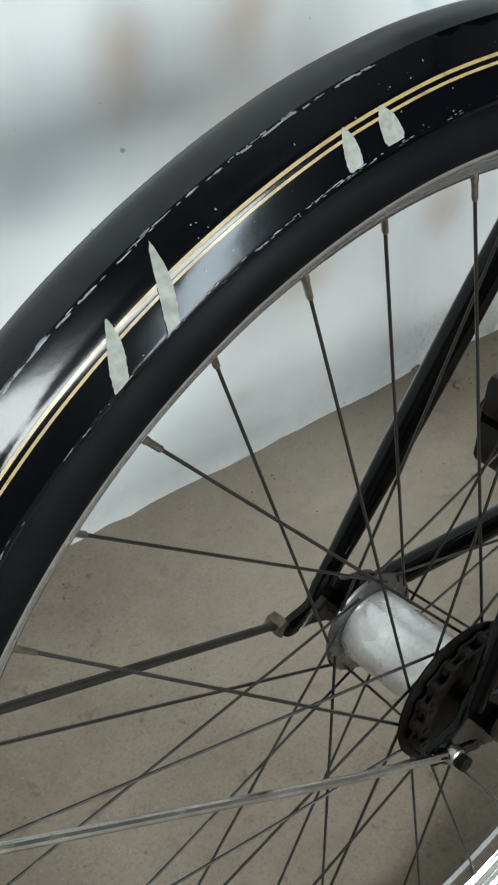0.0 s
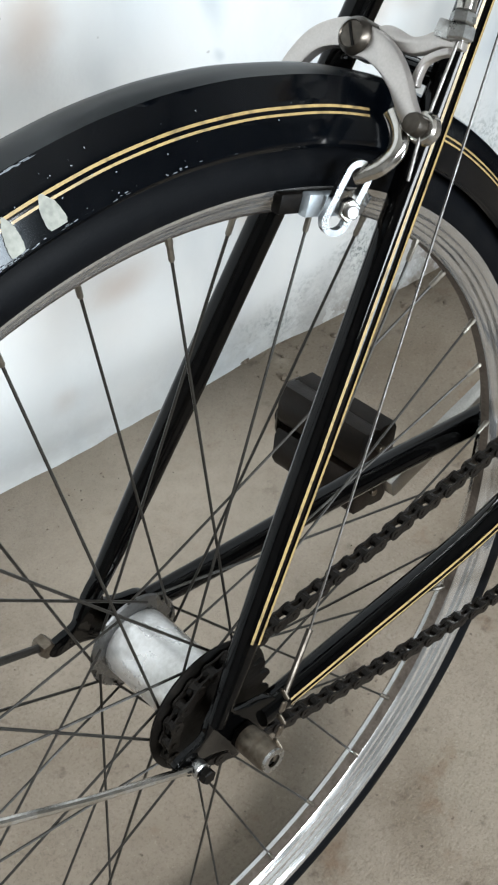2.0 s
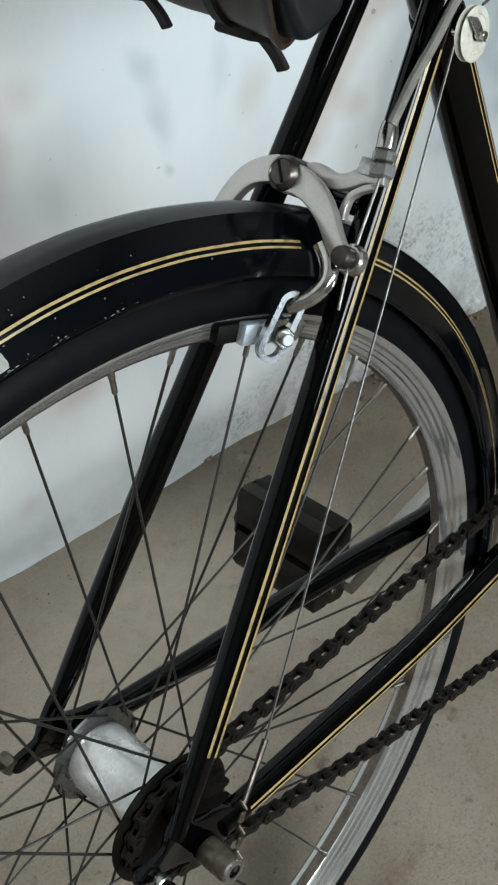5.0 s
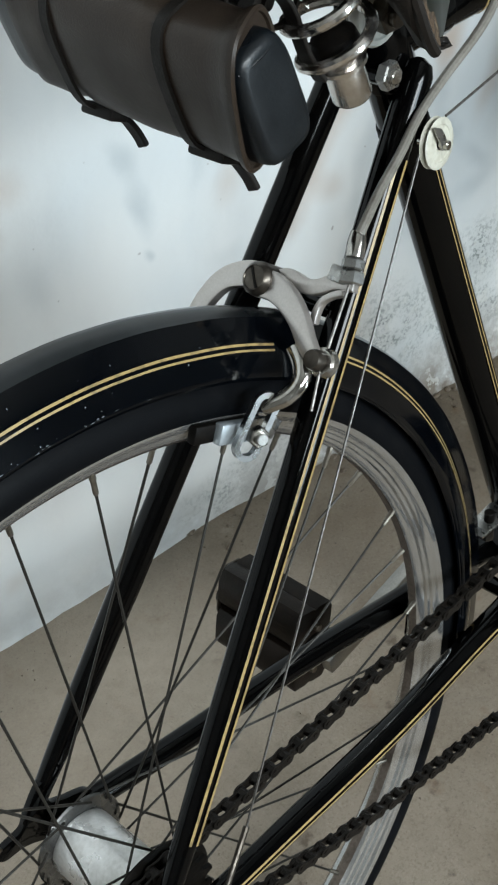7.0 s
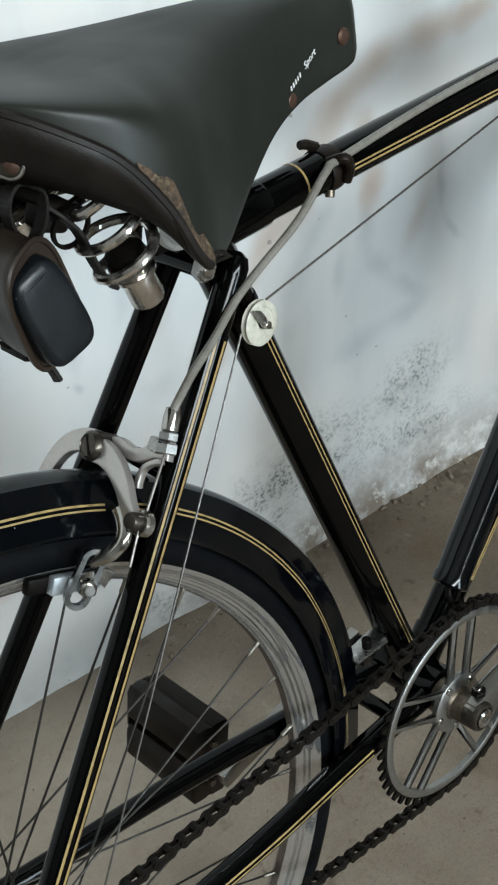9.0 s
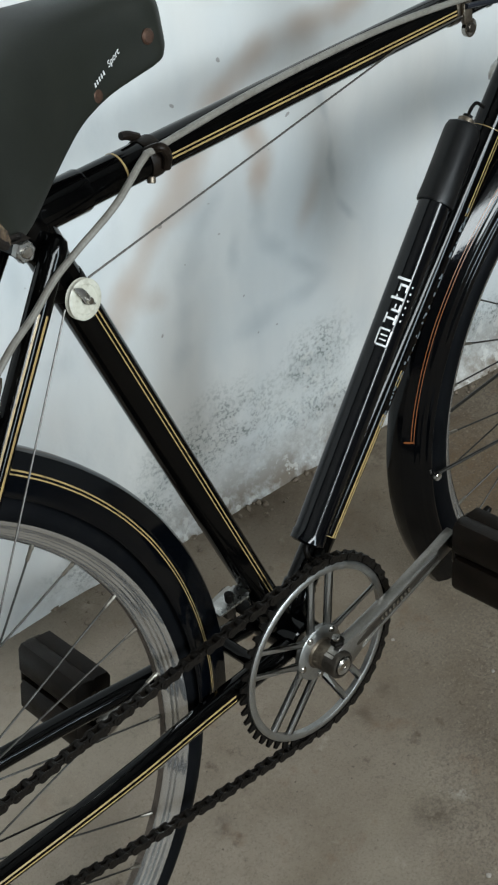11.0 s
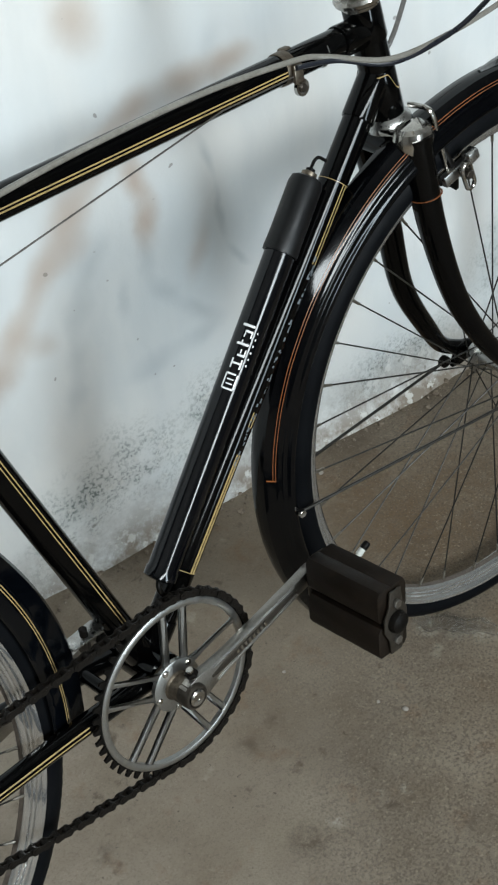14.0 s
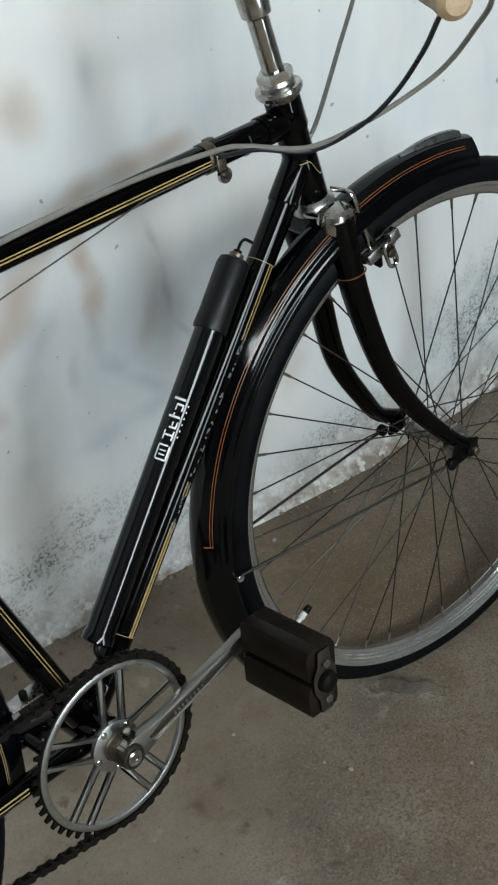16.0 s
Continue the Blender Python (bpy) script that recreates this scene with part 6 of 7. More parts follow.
def build_saddle():
    xs = [0.1240, 0.1310, 0.142, 0.160, 0.180, 0.200, 0.215, 0.230, 0.250, 0.275, 0.300, 0.330, 0.360, 0.390, 0.410, 0.4190, 0.4265, 0.4295]
    hw = [0.020, 0.044, 0.062, 0.080, 0.090, 0.0945, 0.0945, 0.089, 0.077, 0.062, 0.050, 0.039, 0.032, 0.0275, 0.0255, 0.023, 0.016, 0.006]
    zt = [0.9190, 0.9250, 0.9260, 0.9235, 0.9205, 0.9185, 0.917, 0.9160, 0.915, 0.914, 0.9130, 0.911, 0.909, 0.907, 0.9045, 0.9000, 0.8930, 0.886]
    zb = [0.9220, 0.9230, 0.9180, 0.9050, 0.8870, 0.8560, 0.8220, 0.8100, 0.8060, 0.8120, 0.8230, 0.8370, 0.8450, 0.8480, 0.8500, 0.8530, 0.8600, 0.870]
    sm = smooth_path([(x, a, b) for x, a, b in zip(xs, hw, zt)], 5)
    sz = smooth_path([(x, a, 0) for x, a in zip(xs, zb)], 5)
    xs, hw, zt, zb = [p.x for p in sm], [p.y for p in sm], [p.z for p in sm], [p.y for p in sz]
    bm = bmesh.new()
    rows = []
    nu = 36
    fine_x = np.interp(np.linspace(0, len(xs) - 1, 85), range(len(xs)), xs)
    for x in fine_x:
        w, t, b = (float(np.interp(x, xs, c)) for c in (hw, zt, zb))
        nose = float(np.interp(x, [0.20, 0.42], [0, 1]))
        row = []
        for i in range(nu + 1):
            u = -1 + 2 * i / nu
            s = abs(u)
            # the top rolls over into the hanging side flaps
            across = math.sin(min(1, s * (1.28 + 0.2 * nose)) * math.pi / 2) * (0.90 + 0.10 * s)
            drop = s ** (2.6 + 0.8 * (1 - nose))
            flare = 1 - 0.06 * max(0, s - 0.75) * nose
            row.append(bm.verts.new((x, w * across * math.copysign(1, u) * flare if u else 0, t - (t - b) * drop)))
        rows.append(row)
    for a, b in zip(rows, rows[1:]):
        for i in range(nu):
            bm.faces.new((a[i], a[i + 1], b[i + 1], b[i]))
    sd = part("saddle", bm, LEATHER, bike, "worn dark green-black leather saddle, cracked at its edge", 60)
    so = sd.modifiers.new("thickness", "SOLIDIFY")
    so.thickness, so.offset = 0.0045, -1
    su = sd.modifiers.new("rounding", "SUBSURF")
    su.levels = su.render_levels = 1
    # rolled edge and the skirt behind
    edge = []
    for x in np.linspace(0.124, 0.222, 22):
        w, b = float(np.interp(x, xs, hw)), float(np.interp(x, xs, zb))
        edge.append(V(x, -w, b))
    full = [V(p.x, -p.y, p.z) for p in edge[::-1]] + [V(0.1225, 0.01, 0.9215), V(0.1225, -0.01, 0.9215)] + edge
    part("edge_roll", tube(smooth_path(full, 3), 0.0030, 8), SKIRT, sd, "rolled black leather edge")
    bm = bmesh.new()
    rows = []
    for p in smooth_path(full, 3):
        k = abs(p.y) / 0.0945
        low = V(p.x + 0.010 + 0.012 * k, p.y * 0.93, min(p.z - 0.006, max(0.868 - 0.052 * k ** 2.2, p.z - 0.042)))
        rows.append([bm.verts.new(p.lerp(low, t) + V(-0.003 * math.sin(math.pi * t), 0, 0)) for t in (0, 0.33, 0.66, 1)])
    for a, b in zip(rows, rows[1:]):
        for i in range(3):
            bm.faces.new((a[i], a[i + 1], b[i + 1], b[i]))
    sk = part("rear_skirt", bm, SKIRT, sd, "dark leather skirt at the back")
    so = sk.modifiers.new("thickness", "SOLIDIFY")
    so.thickness = 0.003
    def side_point(x, z):
        w, t, b = (float(np.interp(x, xs, c)) for c in (hw, zt, zb))
        nose = float(np.interp(x, [0.20, 0.42], [0, 1]))
        s = max(0.0, min(1.0, (t - z) / (t - b))) ** (1 / (2.6 + 0.8 * (1 - nose)))
        return V(x, -w * math.sin(min(1, s * (1.28 + 0.2 * nose)) * math.pi / 2) * (0.90 + 0.10 * s) - 0.0008, z)

    # torn, cracked edge: a strip of bare leather with a few crusts
    rnd = random.Random(21)
    bm = bmesh.new()
    rows = []
    for i in range(41):
        t = i / 40
        x = 0.187 + 0.039 * t
        w, b = float(np.interp(x, xs, hw)), float(np.interp(x, xs, zb))
        low = 0.0010 + 0.0016 * noise.noise((x * 300, 1, 2))
        high = (0.003 + 0.0200 * math.sin(math.pi * (0.05 + 0.80 * t)) ** 0.9) * (0.85 + 0.4 * noise.noise((x * 110, 5, 2)) + 0.10 * noise.noise((x * 500, 3, 2)))
        rows.append([bm.verts.new(side_point(x, b + low + (high - low) * k / 5) + V(0, -0.0005 - 0.0010 * max(0, noise.noise((x * 500, k * 1.7, 4))) * (0 < k < 5), 0)) for k in range(6)])
    for p, q in zip(rows, rows[1:]):
        for k in range(5):
            bm.faces.new((p[k], p[k + 1], q[k + 1], q[k]))
    part("torn_edge", bm, WORN, sd, "bare torn brown leather")
    for i in range(9):
        x = 0.196 + 0.024 * rnd.random()
        b = float(np.interp(x, xs, zb))
        bm = bmesh.new()
        bmesh.ops.create_icosphere(bm, subdivisions=2, radius=1, matrix=Matrix.Translation(side_point(x, b + rnd.uniform(0.002, 0.010))) @ Euler((0, rnd.uniform(0, 3), 0)).to_matrix().to_4x4() @ Matrix.Diagonal((rnd.uniform(0.0012, 0.0024), 0.0005, rnd.uniform(0.0008, 0.0014), 1)))
        part("leather_crust", bm, WORN, sd)
    # copper rivets on the nose and the back, with the maker's plate
    for p, d in ((V(0.4050, -0.0255, 0.8715), (0.12, -1, 0.02)), (V(0.3500, -0.0315, 0.8505), (0.25, -1, -0.05))):
        part("rivet", lathe(bmesh.new(), [(0.0055, -0.002), (0.0055, 0.0008), (0.0042, 0.0022), (0, 0.0028)], axis_pose(p, d), 18), RIVET, sd)
    b0, b1 = V(0.1275, -0.0318, 0.9034), V(0.1432, -0.0522, 0.8911)
    bd = (b1 - b0).normalized()
    bn = V(-0.82, -0.50, 0.2)
    bn = (bn - bd * bn.dot(bd)).normalized()
    flat = frame_pose((b0 + b1) / 2, bd, bn.cross(bd))
    oval = [(math.copysign(0.0135, math.cos(w)) + 0.0068 * math.cos(w), 0.0068 * math.sin(w)) for w in (2 * math.pi * (k + 0.5) / 24 for k in range(24))]
    pl = part("badge", slab(oval, 0.0014, flat, 0.0004), BOLT, sd, "small dull metal plate")
    part("badge_rim", sweep(bmesh.new(), [flat @ V(x, y, 0.0009) for x, y in oval + oval[:1]], 0.0009, 6, caps=False), CRANK, pl, "worn bright rim of the plate")
    for q in (b0, b1):
        part("rivet", lathe(bmesh.new(), [(0.0038, -0.001), (0.0040, 0.001), (0.0030, 0.0016), (0, 0.0019)], axis_pose(q, bn), 18), RIVET, pl)
    for i in range(5):
        part("stamped_bar", block(flat @ Matrix.Translation((-0.0068 + 0.0034 * i, 0, 0.0008)), 0.0012, 0.0050, 0.0006, 0), CRANK, pl)
    # printed name: the first word stays as bars
    p0, p1 = side_point(0.3490, 0.8575), side_point(0.3830, 0.8735)
    d = (p1 - p0).normalized()
    upv = (side_point(0.365, 0.876) - side_point(0.367, 0.856)).normalized()
    for i in range(5):
        q = p0.lerp(p1, i * 0.072)
        part("print_bar", block(frame_pose(q + upv * 0.0012, d, upv), 0.0011, 0.0028, 0.0006, 0), PRINT, sd, "white printed letter stroke")
    cu = bpy.data.curves.new("lettering", "FONT")
    cu.body, cu.size, cu.extrude = "Sport", 0.0062, 0.0002
    tmp = new("lettering", cu)
    dg = bpy.context.evaluated_depsgraph_get()
    me = bpy.data.meshes.new_from_object(tmp.evaluated_get(dg))
    bpy.data.objects.remove(tmp)
    me.materials.clear()
    me.materials.append(PRINT)
    mm = frame_pose(p0.lerp(p1, 0.44), d, upv)
    me.transform(mm)
    tx = new("lettering", me)
    tx.parent = sd
    tx["label"] = "white printed word Sport"
    # wire frame, clamp and the chrome coil springs
    rail = [V(0.420, -0.014, 0.866), V(0.36, -0.020, 0.846), V(0.28, -0.022, 0.838), V(0.235, -0.030, 0.838), V(0.208, -0.048, 0.820), V(0.199, -0.055, 0.806)]
    for s in (1, -1):
        part("rail", tube(smooth_path([V(p.x, p.y * s, p.z) for p in rail], 6), 0.0036, 10), CHROME, sd, "rusty chrome rail")
        c0, c1 = (V(0.1990, -0.055, 0.812), V(0.183, -0.052, 0.868)) if s > 0 else (V(0.192, 0.045, 0.822), V(0.179, 0.044, 0.872))
        ax = (c1 - c0).normalized()
        u = ax.orthogonal().normalized()
        w = ax.cross(u)
        coil = []
        for i in range(73):
            t = i / 72
            a = 2 * math.pi * 2.9 * t
            r = 0.0140 + 0.0055 * math.sin(math.pi * min(1, 0.12 + t)) ** 0.6
            coil.append(c0.lerp(c1, t) + r * (math.cos(a) * u + math.sin(a) * w))
        sp = part("coil_spring", tube(coil, 0.0031, 10), SPRING if s > 0 else BOLT, sd, "rusty chrome coil spring" if s > 0 else "dark tarnished coil spring")
        part("spring_core", lathe(bmesh.new(), [(0, 0.003), (0.0115, 0.003), (0.0125, 0.006), (0.0110, 0.013), (0.0060, 0.017), (0, 0.018)], axis_pose(c0, ax), 18), DARKSTEEL, sp, "dark rusty seat inside the spring")
        part("spring_cup", lathe(bmesh.new(), [(0, -0.022), (0.0088, -0.022), (0.0100, -0.020), (0.0096, -0.005), (0.0125, -0.003), (0.0125, -0.001), (0.0108, 0.000), (0.0122, 0.002), (0.0105, 0.004), (0, 0.005)], axis_pose(c0, ax), 22), SPRING, sp, "chrome spring cup")
    part("cross_wire", tube(smooth_path([V(0.156, -0.050, 0.868), V(0.150, -0.03, 0.872), V(0.148, 0.0, 0.874), V(0.150, 0.04, 0.872), V(0.160, 0.075, 0.866)], 5), 0.0034, 8), DARKSTEEL, sd)
    cl = part("saddle_clamp", tube([V(0.262, 0.034, 0.840), V(0.262, -0.030, 0.840)], 0.0135, 18), DARKSTEEL, sd, "black clamp under the saddle")
    part("clamp_ear", slab([(-0.026, -0.044), (0.002, -0.046), (0.014, -0.014), (0.010, 0.012), (-0.012, 0.012), (-0.026, -0.016)], 0.010, frame_pose((0.262, -0.024, 0.840), (1, 0, 0), (0, 0, 1)), 0.002), DARKSTEEL, cl)
    nut = part("clamp_washer", lathe(bmesh.new(), [(0, -0.004), (0.0172, -0.004), (0.0178, -0.002), (0.0178, 0.001), (0.0166, 0.0028), (0.0140, 0.0032), (0.0130, 0.0022), (0, 0.0022)], axis_pose((0.253, -0.032, 0.813), (0, -1, 0)), 30), PALE, cl, "large pale worn washer")
    part("clamp_nut", hexbar(V(0.2545, -0.033, 0.813), V(0.2545, -0.043, 0.812), 0.0100), BOLT, nut, "dull steel hexagon nut")
    part("bolt_tip", round_bar(V(0.2545, -0.042, 0.8122), V(0.2545, -0.047, 0.8118), 0.0058), BOLT, nut)
    part("clamp_block", block(Matrix.Translation((0.252, 0, 0.838)), 0.045, 0.056, 0.026, 0.006), DARKSTEEL, cl)


build_frame()
build_fork()
build_wheels()
build_fenders()
build_brakes()
build_cables()
build_drive()
build_saddle()
# ---- the tool bag strapped behind the saddle ----
def build_bag():
    bag = new("tool_bag")
    bag.matrix_world = bike.matrix_world.copy()
    tagged(bag, "grey-brown vinyl tool bag with black end caps strapped under the saddle", "bag")
    c = V(0.1365, 0, 0.8215)
    tilt = radians(-16)

    def outline(k, grow=0.0):
        """A rounded upright section, wider at the foot."""
        pts = []
        for i in range(40):
            a = 2 * math.pi * i / 40
            ca, sa = math.cos(a), math.sin(a)
            x = 0.0195 * math.copysign(abs(ca) ** 0.62, ca) * (1 - 0.10 * sa)
            z = 0.0335 * math.copysign(abs(sa) ** 0.62, sa)
            x, z = x * k + grow * ca, z * k + grow * sa
            pts.append((c.x + x * math.cos(tilt) + z * math.sin(tilt), c.z - x * math.sin(tilt) + z * math.cos(tilt)))
        return pts

    def mouth(x, y, z):
        """The open end reaches further out at its upper rear corner."""
        k = max(0.0, 0.55 + 0.45 * ((c.x - x) / 0.02 + 0.5 * (z - c.z) / 0.033))
        return 0.017 * min(1.4, k) * float(np.interp(y, [-0.052, -0.028], [1, 0]))

    def loft(stations, caps=True):
        bm = bmesh.new()
        rows = []
        for y, k, g, sag in stations:
            rows.append([bm.verts.new((x, y - mouth(x, y, z), z - sag + 0.0012 * noise.noise((x * 50, y * 50, z * 50)))) for x, z in outline(k, g)])
        for a, b in zip(rows, rows[1:]):
            for i in range(40):
                j = (i + 1) % 40
                bm.faces.new((a[i], a[j], b[j], b[i]))
        if caps:
            bm.faces.new(rows[0])
            bm.faces.new(rows[-1])
        return bm

    def cap_outline(k, lift):
        """The boxier section of the end caps."""
        pts = []
        for i in range(40):
            a = 2 * math.pi * i / 40
            ca, sa = math.cos(a), math.sin(a)
            x = 0.0168 * math.copysign(abs(ca) ** 0.52, ca) * (1 - 0.06 * sa)
            z = 0.0300 * math.copysign(abs(sa) ** 0.52, sa)
            x, z = x * k, z * (1 - (1 - k) * 0.6)
            pts.append((0.1345 + 0.956 * x - 0.285 * z, 0.8205 + 0.285 * x + 0.956 * z + lift))
        return pts

    def cap_loft(stations, lift):
        bm = bmesh.new()
        rows = [[bm.verts.new((x, y, z + 0.0008 * noise.noise((x * 60, y * 60, z * 60)))) for x, z in cap_outline(k, lift)] for y, k in stations]
        for a, b in zip(rows, rows[1:]):
            for i in range(40):
                j = (i + 1) % 40
                bm.faces.new((a[i], a[j], b[j], b[i]))
        bm.faces.new(rows[-1])
        return bm

    body = [(-0.052, 1.03, 0.0015, 0), (-0.050, 1.035, 0.002, 0)]
    for i in range(24):
        y = -0.048 + 0.128 * i / 23
        pinch = sum(0.045 * math.exp(-((y - q) / 0.006) ** 2) for q in (-0.027, 0.050))
        body.append((y, 1.03 - pinch + 0.02 * math.sin(math.pi * i / 23), 0.0, -0.010 * (y + 0.05) / 0.15))
    body.append((0.082, 1.0, 0.0, -0.010))
    part("bag_body", loft(body), VINYL, bag, "", 50)
    for s, ys in ((-1, [(-0.040, 1.0), (-0.064, 1.0), (-0.0705, 0.985), (-0.0735, 0.95), (-0.0755, 0.88), (-0.0762, 0.70), (-0.0764, 0.35), (-0.0764, 0.06)]), (1, [(0.076, 0.99), (0.090, 0.98), (0.0955, 0.93), (0.0985, 0.80), (0.0992, 0.5), (0.0993, 0.06)])):
        part("end_cap", cap_loft(ys, 0 if s < 0 else 0.010), CAPV, bag, "smooth blue-black end cap", 50)
    bm = bmesh.new()
    rim = [V(x, -0.0525 - mouth(x, -0.0525, z), z) for x, z in outline(1.04, 0.0015)]
    sweep(bm, rim + [rim[0]], 0.0016, 6, caps=False)
    part("piping", bm, VINYL, bag)
    part("seam", tube(smooth_path([V(0.1155, -0.0735, 0.8375), V(0.1225, -0.0758, 0.8405), V(0.1305, -0.0760, 0.8435), V(0.1375, -0.0740, 0.8465)], 5), 0.0008, 6), CAPV, bag)
    for y in (-0.027, 0.050):
        loop = [V(x, y, z + 0.006 * (y + 0.05) / 0.15) for x, z in outline(1.0, 0.0012)]
        st = part("strap", ribbon(loop, 0.0060, 0.0018), STRAP, bag, "narrow dark strap")
        low = outline(1.0, 0.002)[28]
        x, z = low
        z += 0.006 * (y + 0.05) / 0.15
        part("keeper", block(Matrix.Translation((x - 0.001, y - 0.004, z - 0.001)) @ pose(0, 0, 0, 0, 25, 0), 0.012, 0.024, 0.0065, 0.0018), STRAP, st)
        part("strap_tail", ribbon(smooth_path([V(x, y - 0.006, z), V(x + 0.005, y - 0.011, z - 0.006), V(x + 0.007, y - 0.016, z - 0.013), V(x + 0.008, y - 0.019, z - 0.020)], 4), 0.0075, 0.0030, False), STRAP, st)
    hb = part("hanger_loop", block(frame_pose(V(0.1705, -0.030, 0.8500), V(0.90, 0.05, -0.40), V(0.0, 1.0, 0.1)), 0.020, 0.018, 0.018, 0.004, 3), STRAP, bag, "black leather hanger loop")
    part("hanger_ring", hoop([(-0.0012, 0.0105), (0.0012, 0.0105), (0.0012, 0.0125), (-0.0012, 0.0125)], frame_pose(V(0.172, -0.046, 0.8455), (0.9, 0.1, -0.42), (0.05, 0.98, 0.2)), n=24), DARKSTEEL, hb, "thin dark wire ring")
    # hanging straps up to the saddle's wire
    for y in (-0.040, 0.045):
        pts = [V(0.150, y, 0.842), V(0.158, y - 0.004, 0.856), V(0.160, y - 0.004, 0.870), V(0.150, y, 0.877), V(0.141, y, 0.868), V(0.142, y, 0.850)]
        hg = part("hanger_strap", ribbon(smooth_path(pts, 4), 0.009, 0.0022, False), STRAP, bag, "dark strap to the saddle")
        tail = [V(0.160, y - 0.004, 0.862), V(0.172, y - 0.010, 0.845), V(0.178, y - 0.012, 0.822), V(0.186, y - 0.014, 0.806)]
        part("strap_tail", ribbon(smooth_path(tail, 4), 0.0085, 0.0024, False), STRAP, hg)


def ribbon(pts, width, thick, closed=True):
    """A strap of that width (along y) and thickness through points in an upright plane."""
    pts = [Vector(p) for p in pts]
    n = len(pts)
    bm = bmesh.new()
    rows = []
    for i, p in enumerate(pts):
        a = pts[(i - 1) % n] if closed else pts[max(i - 1, 0)]
        b = pts[(i + 1) % n] if closed else pts[min(i + 1, n - 1)]
        t = (b - a).normalized()
        w = (V(0, 1, 0) - t * t.y).normalized()
        q = t.cross(w)
        rows.append([bm.verts.new(p + w * (sx * width / 2) + q * (sz * thick / 2)) for sx, sz in ((-1, -1), (1, -1), (1, 1), (-1, 1))])
    for i in range(n if closed else n - 1):
        a, b = rows[i], rows[(i + 1) % n]
        for k in range(4):
            bm.faces.new((a[k], a[(k + 1) % 4], b[(k + 1) % 4], b[k]))
    if not closed:
        bm.faces.new(rows[0])
        bm.faces.new(rows[-1])
    bmesh.ops.bevel(bm, geom=bm.edges[:], offset=thick * 0.2, segments=1, affect="EDGES") if not closed else None
    return bm


# ---- the pump held along the down tube ----
def build_pump():
    pump = new("air_pump")
    pump.matrix_world = bike.matrix_world.copy()
    tagged(pump, "black tyre pump with a white mark, held along the down tube", "pump")
    p0, p1 = V(0.4722, -0.0290, 0.3842), V(0.7632, -0.0020, 0.6716)
    d = (p1 - p0).normalized()
    L_ = (p1 - p0).length
    k = (V(0.7085, 0, 0.6105) - V(0.48, 0, 0.365)).length
    m = axis_pose(p0, d)
    part("barrel", lathe(bmesh.new(), [(0, 0.0), (0.0125, 0.0), (0.0160, 0.002), (0.0161, 0.010), (0.0151, 0.012), (0.0151, k - 0.002), (0, k)], m, 36), PUMP, pump, "gloss black barrel")
    part("handle", lathe(bmesh.new(), [(0.0138, k - 0.004), (0.0174, k - 0.004), (0.0178, k - 0.001), (0.0172, k + 0.012), (0.0170, L_ - 0.008), (0.0155, L_ - 0.002), (0.0120, L_), (0, L_)], m, 36), SLEEVE, pump, "matt black sleeve")
    part("nozzle", lathe(bmesh.new(), [(0.0062, L_ - 0.001), (0.0062, L_ + 0.004), (0.0046, L_ + 0.005), (0.0046, L_ + 0.009), (0, L_ + 0.010)], m, 16), DARKSTEEL, pump)
    part("collar", lathe(bmesh.new(), [(0.0070, L_ + 0.000), (0.0078, L_ + 0.001), (0.0078, L_ + 0.005), (0.0060, L_ + 0.006)], m, 16), BRONZE, pump)
    e = p1 + d * 0.008
    part("hook", tube(smooth_path([e, e + V(0.003, -0.003, 0.008), e + V(0.009, -0.004, 0.010), e + V(0.016, -0.006, 0.004)], 6), 0.0017, 10), DARKSTEEL, pump, "black wire hook")
    part("hook", tube(smooth_path([p0 + d * 0.002, p0 + d * -0.006 + V(0, -0.003, 0), p0 + V(-0.001, -0.005, -0.016), p0 + V(0.010, -0.006, -0.021)], 6), 0.0026, 10), DARKSTEEL, pump, "black wire hook")
    # the maker's mark: a ringed shape and a row of plain white bars, on the near side
    side = (V(-0.58, -0.55, 0.60) - d * d.dot(V(-0.58, -0.55, 0.60))).normalized()
    other = side.cross(d)
    r = 0.0154

    def patch(name, x0, x1, a0, a1, label):
        bm = bmesh.new()
        rows = []
        for i in range(5):
            x = x0 + (x1 - x0) * i / 4
            rows.append([bm.verts.new(p0 + d * (x + 0.010) + r * (math.cos(radians(a)) * side + math.sin(radians(a)) * other)) for a in np.linspace(a0, a1, 5)])
        for a, b in zip(rows, rows[1:]):
            for q in range(4):
                bm.faces.new((a[q], a[q + 1], b[q + 1], b[q]))
        part(name, bm, PRINT, pump, label)

    s0 = 0.181
    for (x0, x1, a0, a1) in ((0.0, 0.0018, -20, 17), (0.0148, 0.0166, -14, 22), (0.001, 0.0156, -24, -18), (0.001, 0.0156, 18, 24), (0.0052, 0.0066, -12, 12), (0.0096, 0.0110, -12, 12)):
        patch("mark_ring", s0 + x0, s0 + x1, a0, a1, "white outlined mark")
    for x, w, a0, a1 in ((0.0215, 0.0095, -20, -14), (0.0215, 0.0095, 14, 20), (0.0255, 0.0020, -16, 16), (0.0335, 0.0022, -20, 8), (0.0365, 0.0040, -4, 1), (0.0335, 0.0075, -20, -15), (0.0445, 0.0024, -20, 24), (0.0465, 0.0030, 4, 9),
                         (0.0525, 0.0070, -20, -15), (0.0575, 0.0022, -20, 8), (0.0525, 0.0060, 4, 9), (0.0630, 0.0024, -20, 26)):
        patch("mark_bar", s0 + x, s0 + x + w, a0, a1, "white printed bar")
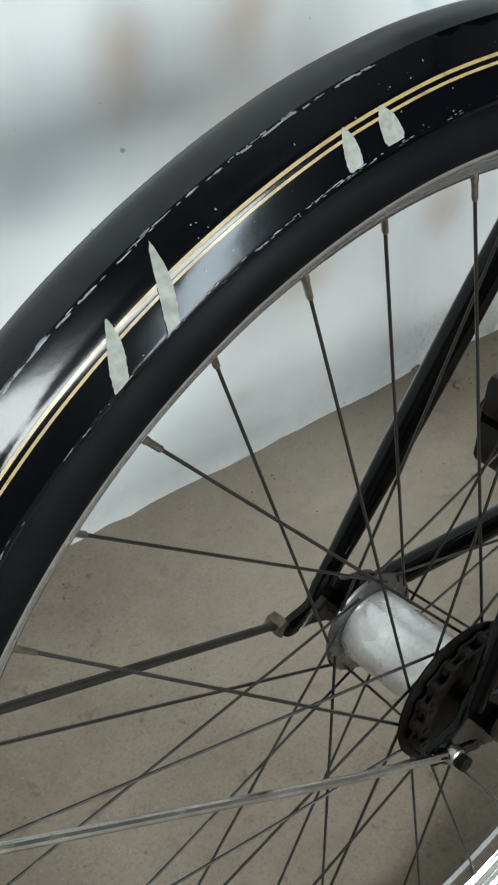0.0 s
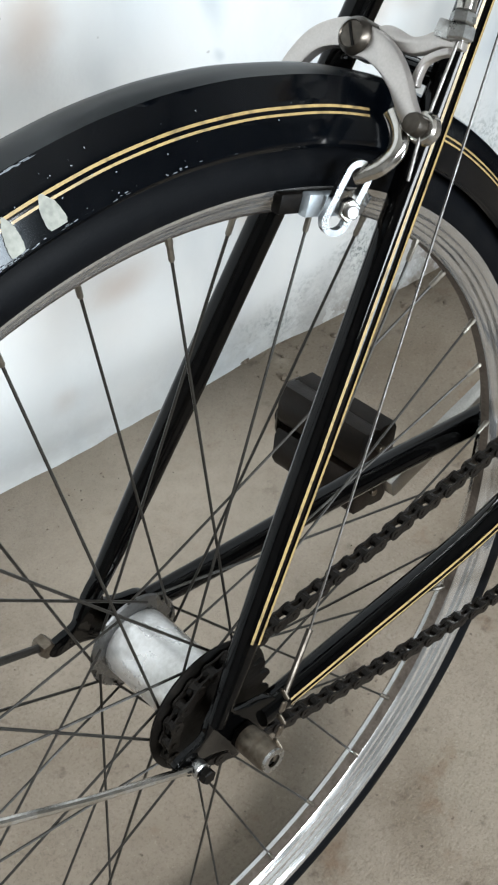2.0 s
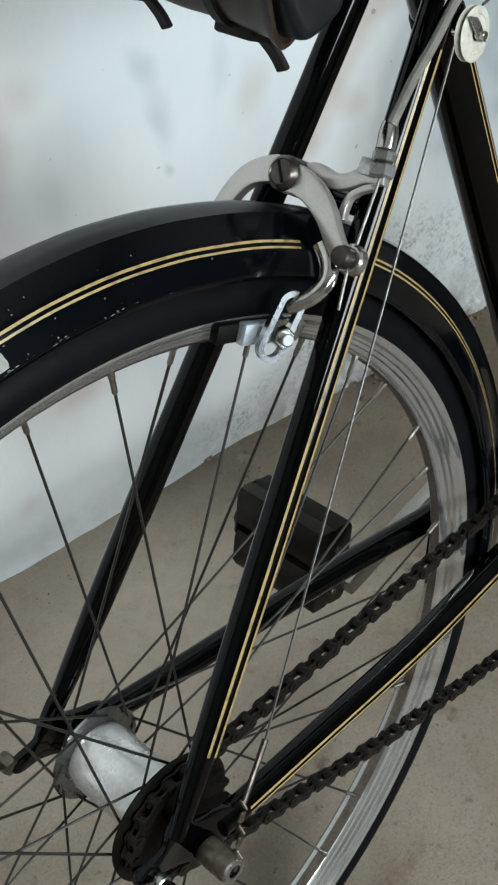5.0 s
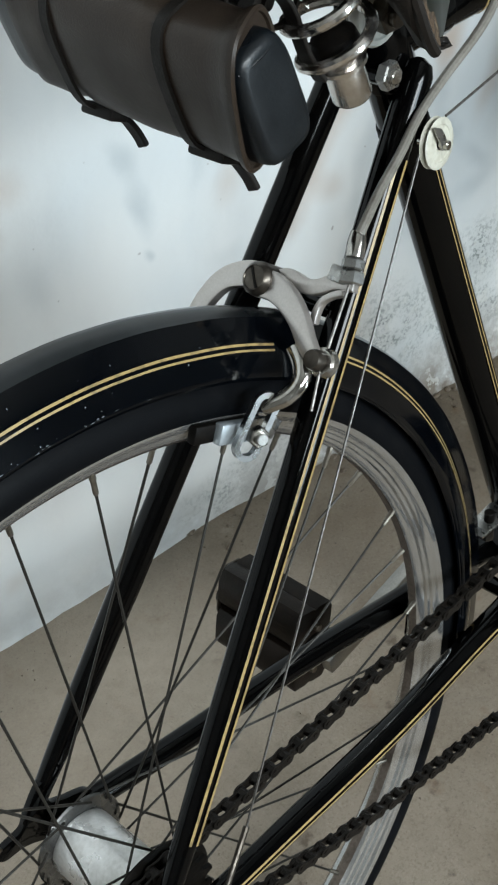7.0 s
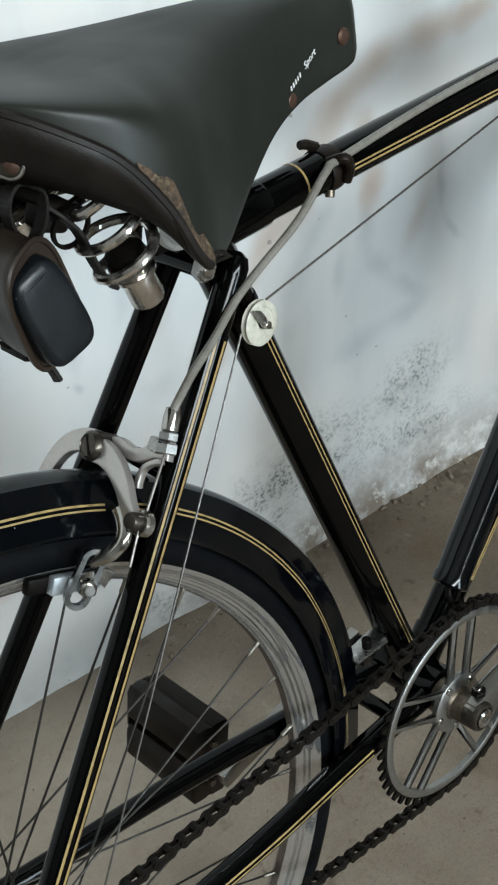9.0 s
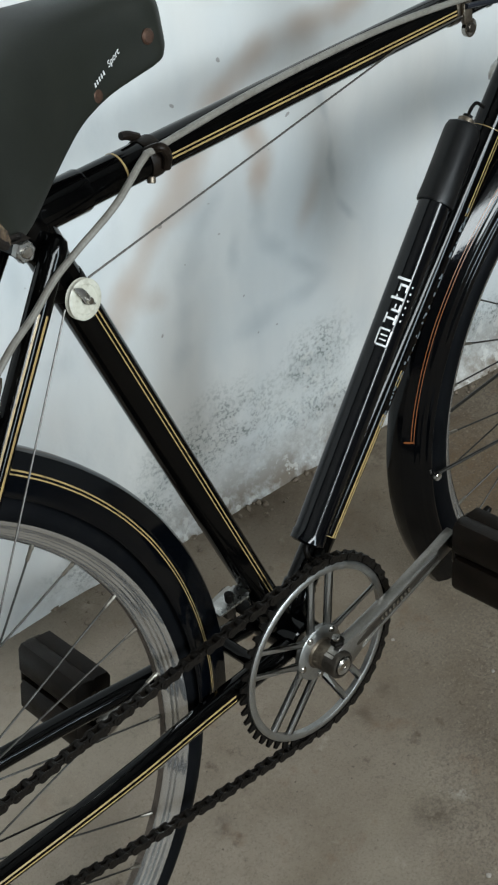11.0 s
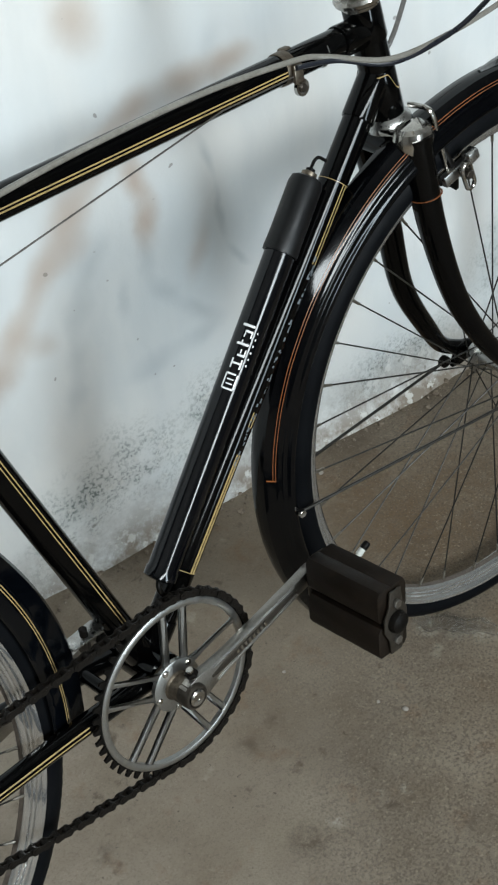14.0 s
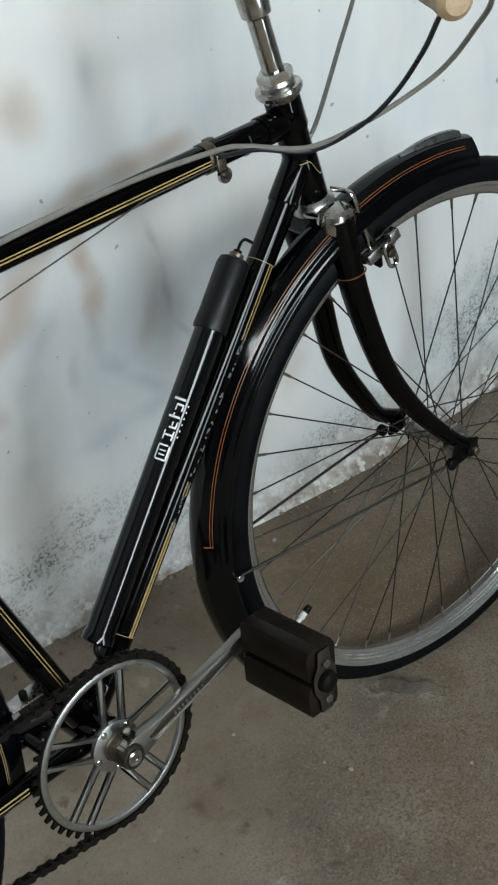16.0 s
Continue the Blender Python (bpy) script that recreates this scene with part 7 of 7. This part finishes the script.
    for i in range(6):
        patch("mark_bar", s0 + 0.026 + 0.0065 * i, s0 + 0.0280 + 0.0065 * i, -39, -34, "small white printed bar")


build_bag()
build_pump()


# ---- grit, plaster chips and scraps on the floor ----
def build_litter():
    rnd = random.Random(3)
    bm = bmesh.new()
    for i in range(650):
        x, y = rnd.uniform(-0.25, 1.9), rnd.uniform(-0.45, 0.50)
        wy = (WALL_AT - x * math.sin(radians(-WALL_TURN))) / math.cos(radians(WALL_TURN))
        if rnd.random() < 0.35:
            y = wy - abs(rnd.gauss(0, 0.05)) - 0.02
        if y > wy - 0.02:
            continue
        r = rnd.choice((0.0005, 0.0007, 0.0009, 0.0013))
        bmesh.ops.create_icosphere(bm, subdivisions=1, radius=r, matrix=Matrix.Translation((x, y, r * 0.3 - 0.001)) @ Euler((rnd.random() * 3, rnd.random() * 3, 0)).to_matrix().to_4x4() @ Matrix.Diagonal((1, rnd.uniform(0.6, 1), rnd.uniform(0.4, 0.8), 1)))
    tagged(finish("grit", bm, PEBBLE), "fine grit and crumbs strewn over the cement floor", "grit", kind="stuff")
    # crumbled plaster along the foot of the wall
    bm = bmesh.new()
    for i in range(150):
        x = rnd.uniform(0.42, 1.7)
        wy = (WALL_AT - x * math.sin(radians(-WALL_TURN))) / math.cos(radians(WALL_TURN))
        r = rnd.choice((0.0015, 0.002, 0.0025, 0.0035, 0.005))
        m = Matrix.Translation((x, wy - 0.012 - abs(rnd.gauss(0, 0.022)), r * 0.25 - 0.001)) @ Euler((rnd.random() * 3, rnd.random() * 3, rnd.random() * 3)).to_matrix().to_4x4() @ Matrix.Diagonal((1, rnd.uniform(0.6, 1), rnd.uniform(0.5, 0.8), 1))
        got = bmesh.ops.create_icosphere(bm, subdivisions=2, radius=r)["verts"]
        for v in got:
            v.co *= 1 + 0.35 * noise.noise(v.co * (1.3 / r) + V(i, 0, 0))
        bmesh.ops.transform(bm, matrix=m, verts=got)
    tagged(finish("plaster_crumbs", bm, PEBBLE), "crumbled plaster lying along the foot of the wall", "crumbs", kind="stuff")
    # a crumpled scrap of clear film, with a fold along it
    bm = bmesh.new()
    o, ex, ey = V(0.905, -0.012, 0), V(0.52, -0.85, 0).normalized(), V(0.85, 0.52, 0).normalized()

    def film(u, v):
        edge = (0.35 + 0.65 * math.cos(u / 0.058 * 1.45) ** 0.6) * (1 + 0.9 * noise.noise((u * 45, 3 + 2 * (v > 0), 1)))
        h = 0.0016 + 0.0035 * abs(noise.noise((u * 55, v * 70, 2))) + 0.0030 * math.exp(-((v - 0.004) / 0.004) ** 2)
        return o + ex * u + ey * (v * edge) + V(0, 0, h)

    uneven_grid(bm, -0.058, 0.058, -0.015, 0.015, 46, 14, film)
    fm = finish("plastic_film", bm, PLASTIC)
    so = fm.modifiers.new("thickness", "SOLIDIFY")
    so.thickness = 0.0004
    tagged(fm, "crumpled scrap of clear plastic film by the front tyre", "plastic scrap")
    for x, y, r in ((0.755, -0.052, 0.0040), (0.742, -0.020, 0.0024), (0.62, 0.20, 0.0035), (0.70, 0.10, 0.0025), (0.86, -0.16, 0.0028), (1.02, 0.33, 0.004), (0.88, 0.36, 0.006), (0.66, 0.42, 0.006), (0.38, 0.30, 0.004), (0.52, -0.18, 0.003), (0.45, 0.46, 0.008), (1.25, 0.31, 0.005)):
        b = bmesh.new()
        bmesh.ops.create_icosphere(b, subdivisions=2, radius=r)
        for v in b.verts:
            v.co *= 1 + 0.35 * noise.noise(v.co * (1.2 / r) + V(x * 50, y * 50, 0))
            v.co.z *= 0.45
        ob = finish("plaster_chip", b, CHIP if r < 0.0045 else PEBBLE)
        ob.location = (x, y, r * 0.25 - 0.0015)
        tagged(ob, "small pale plaster chip on the cement floor", "plaster chip", "crumbs on the floor")


build_litter()
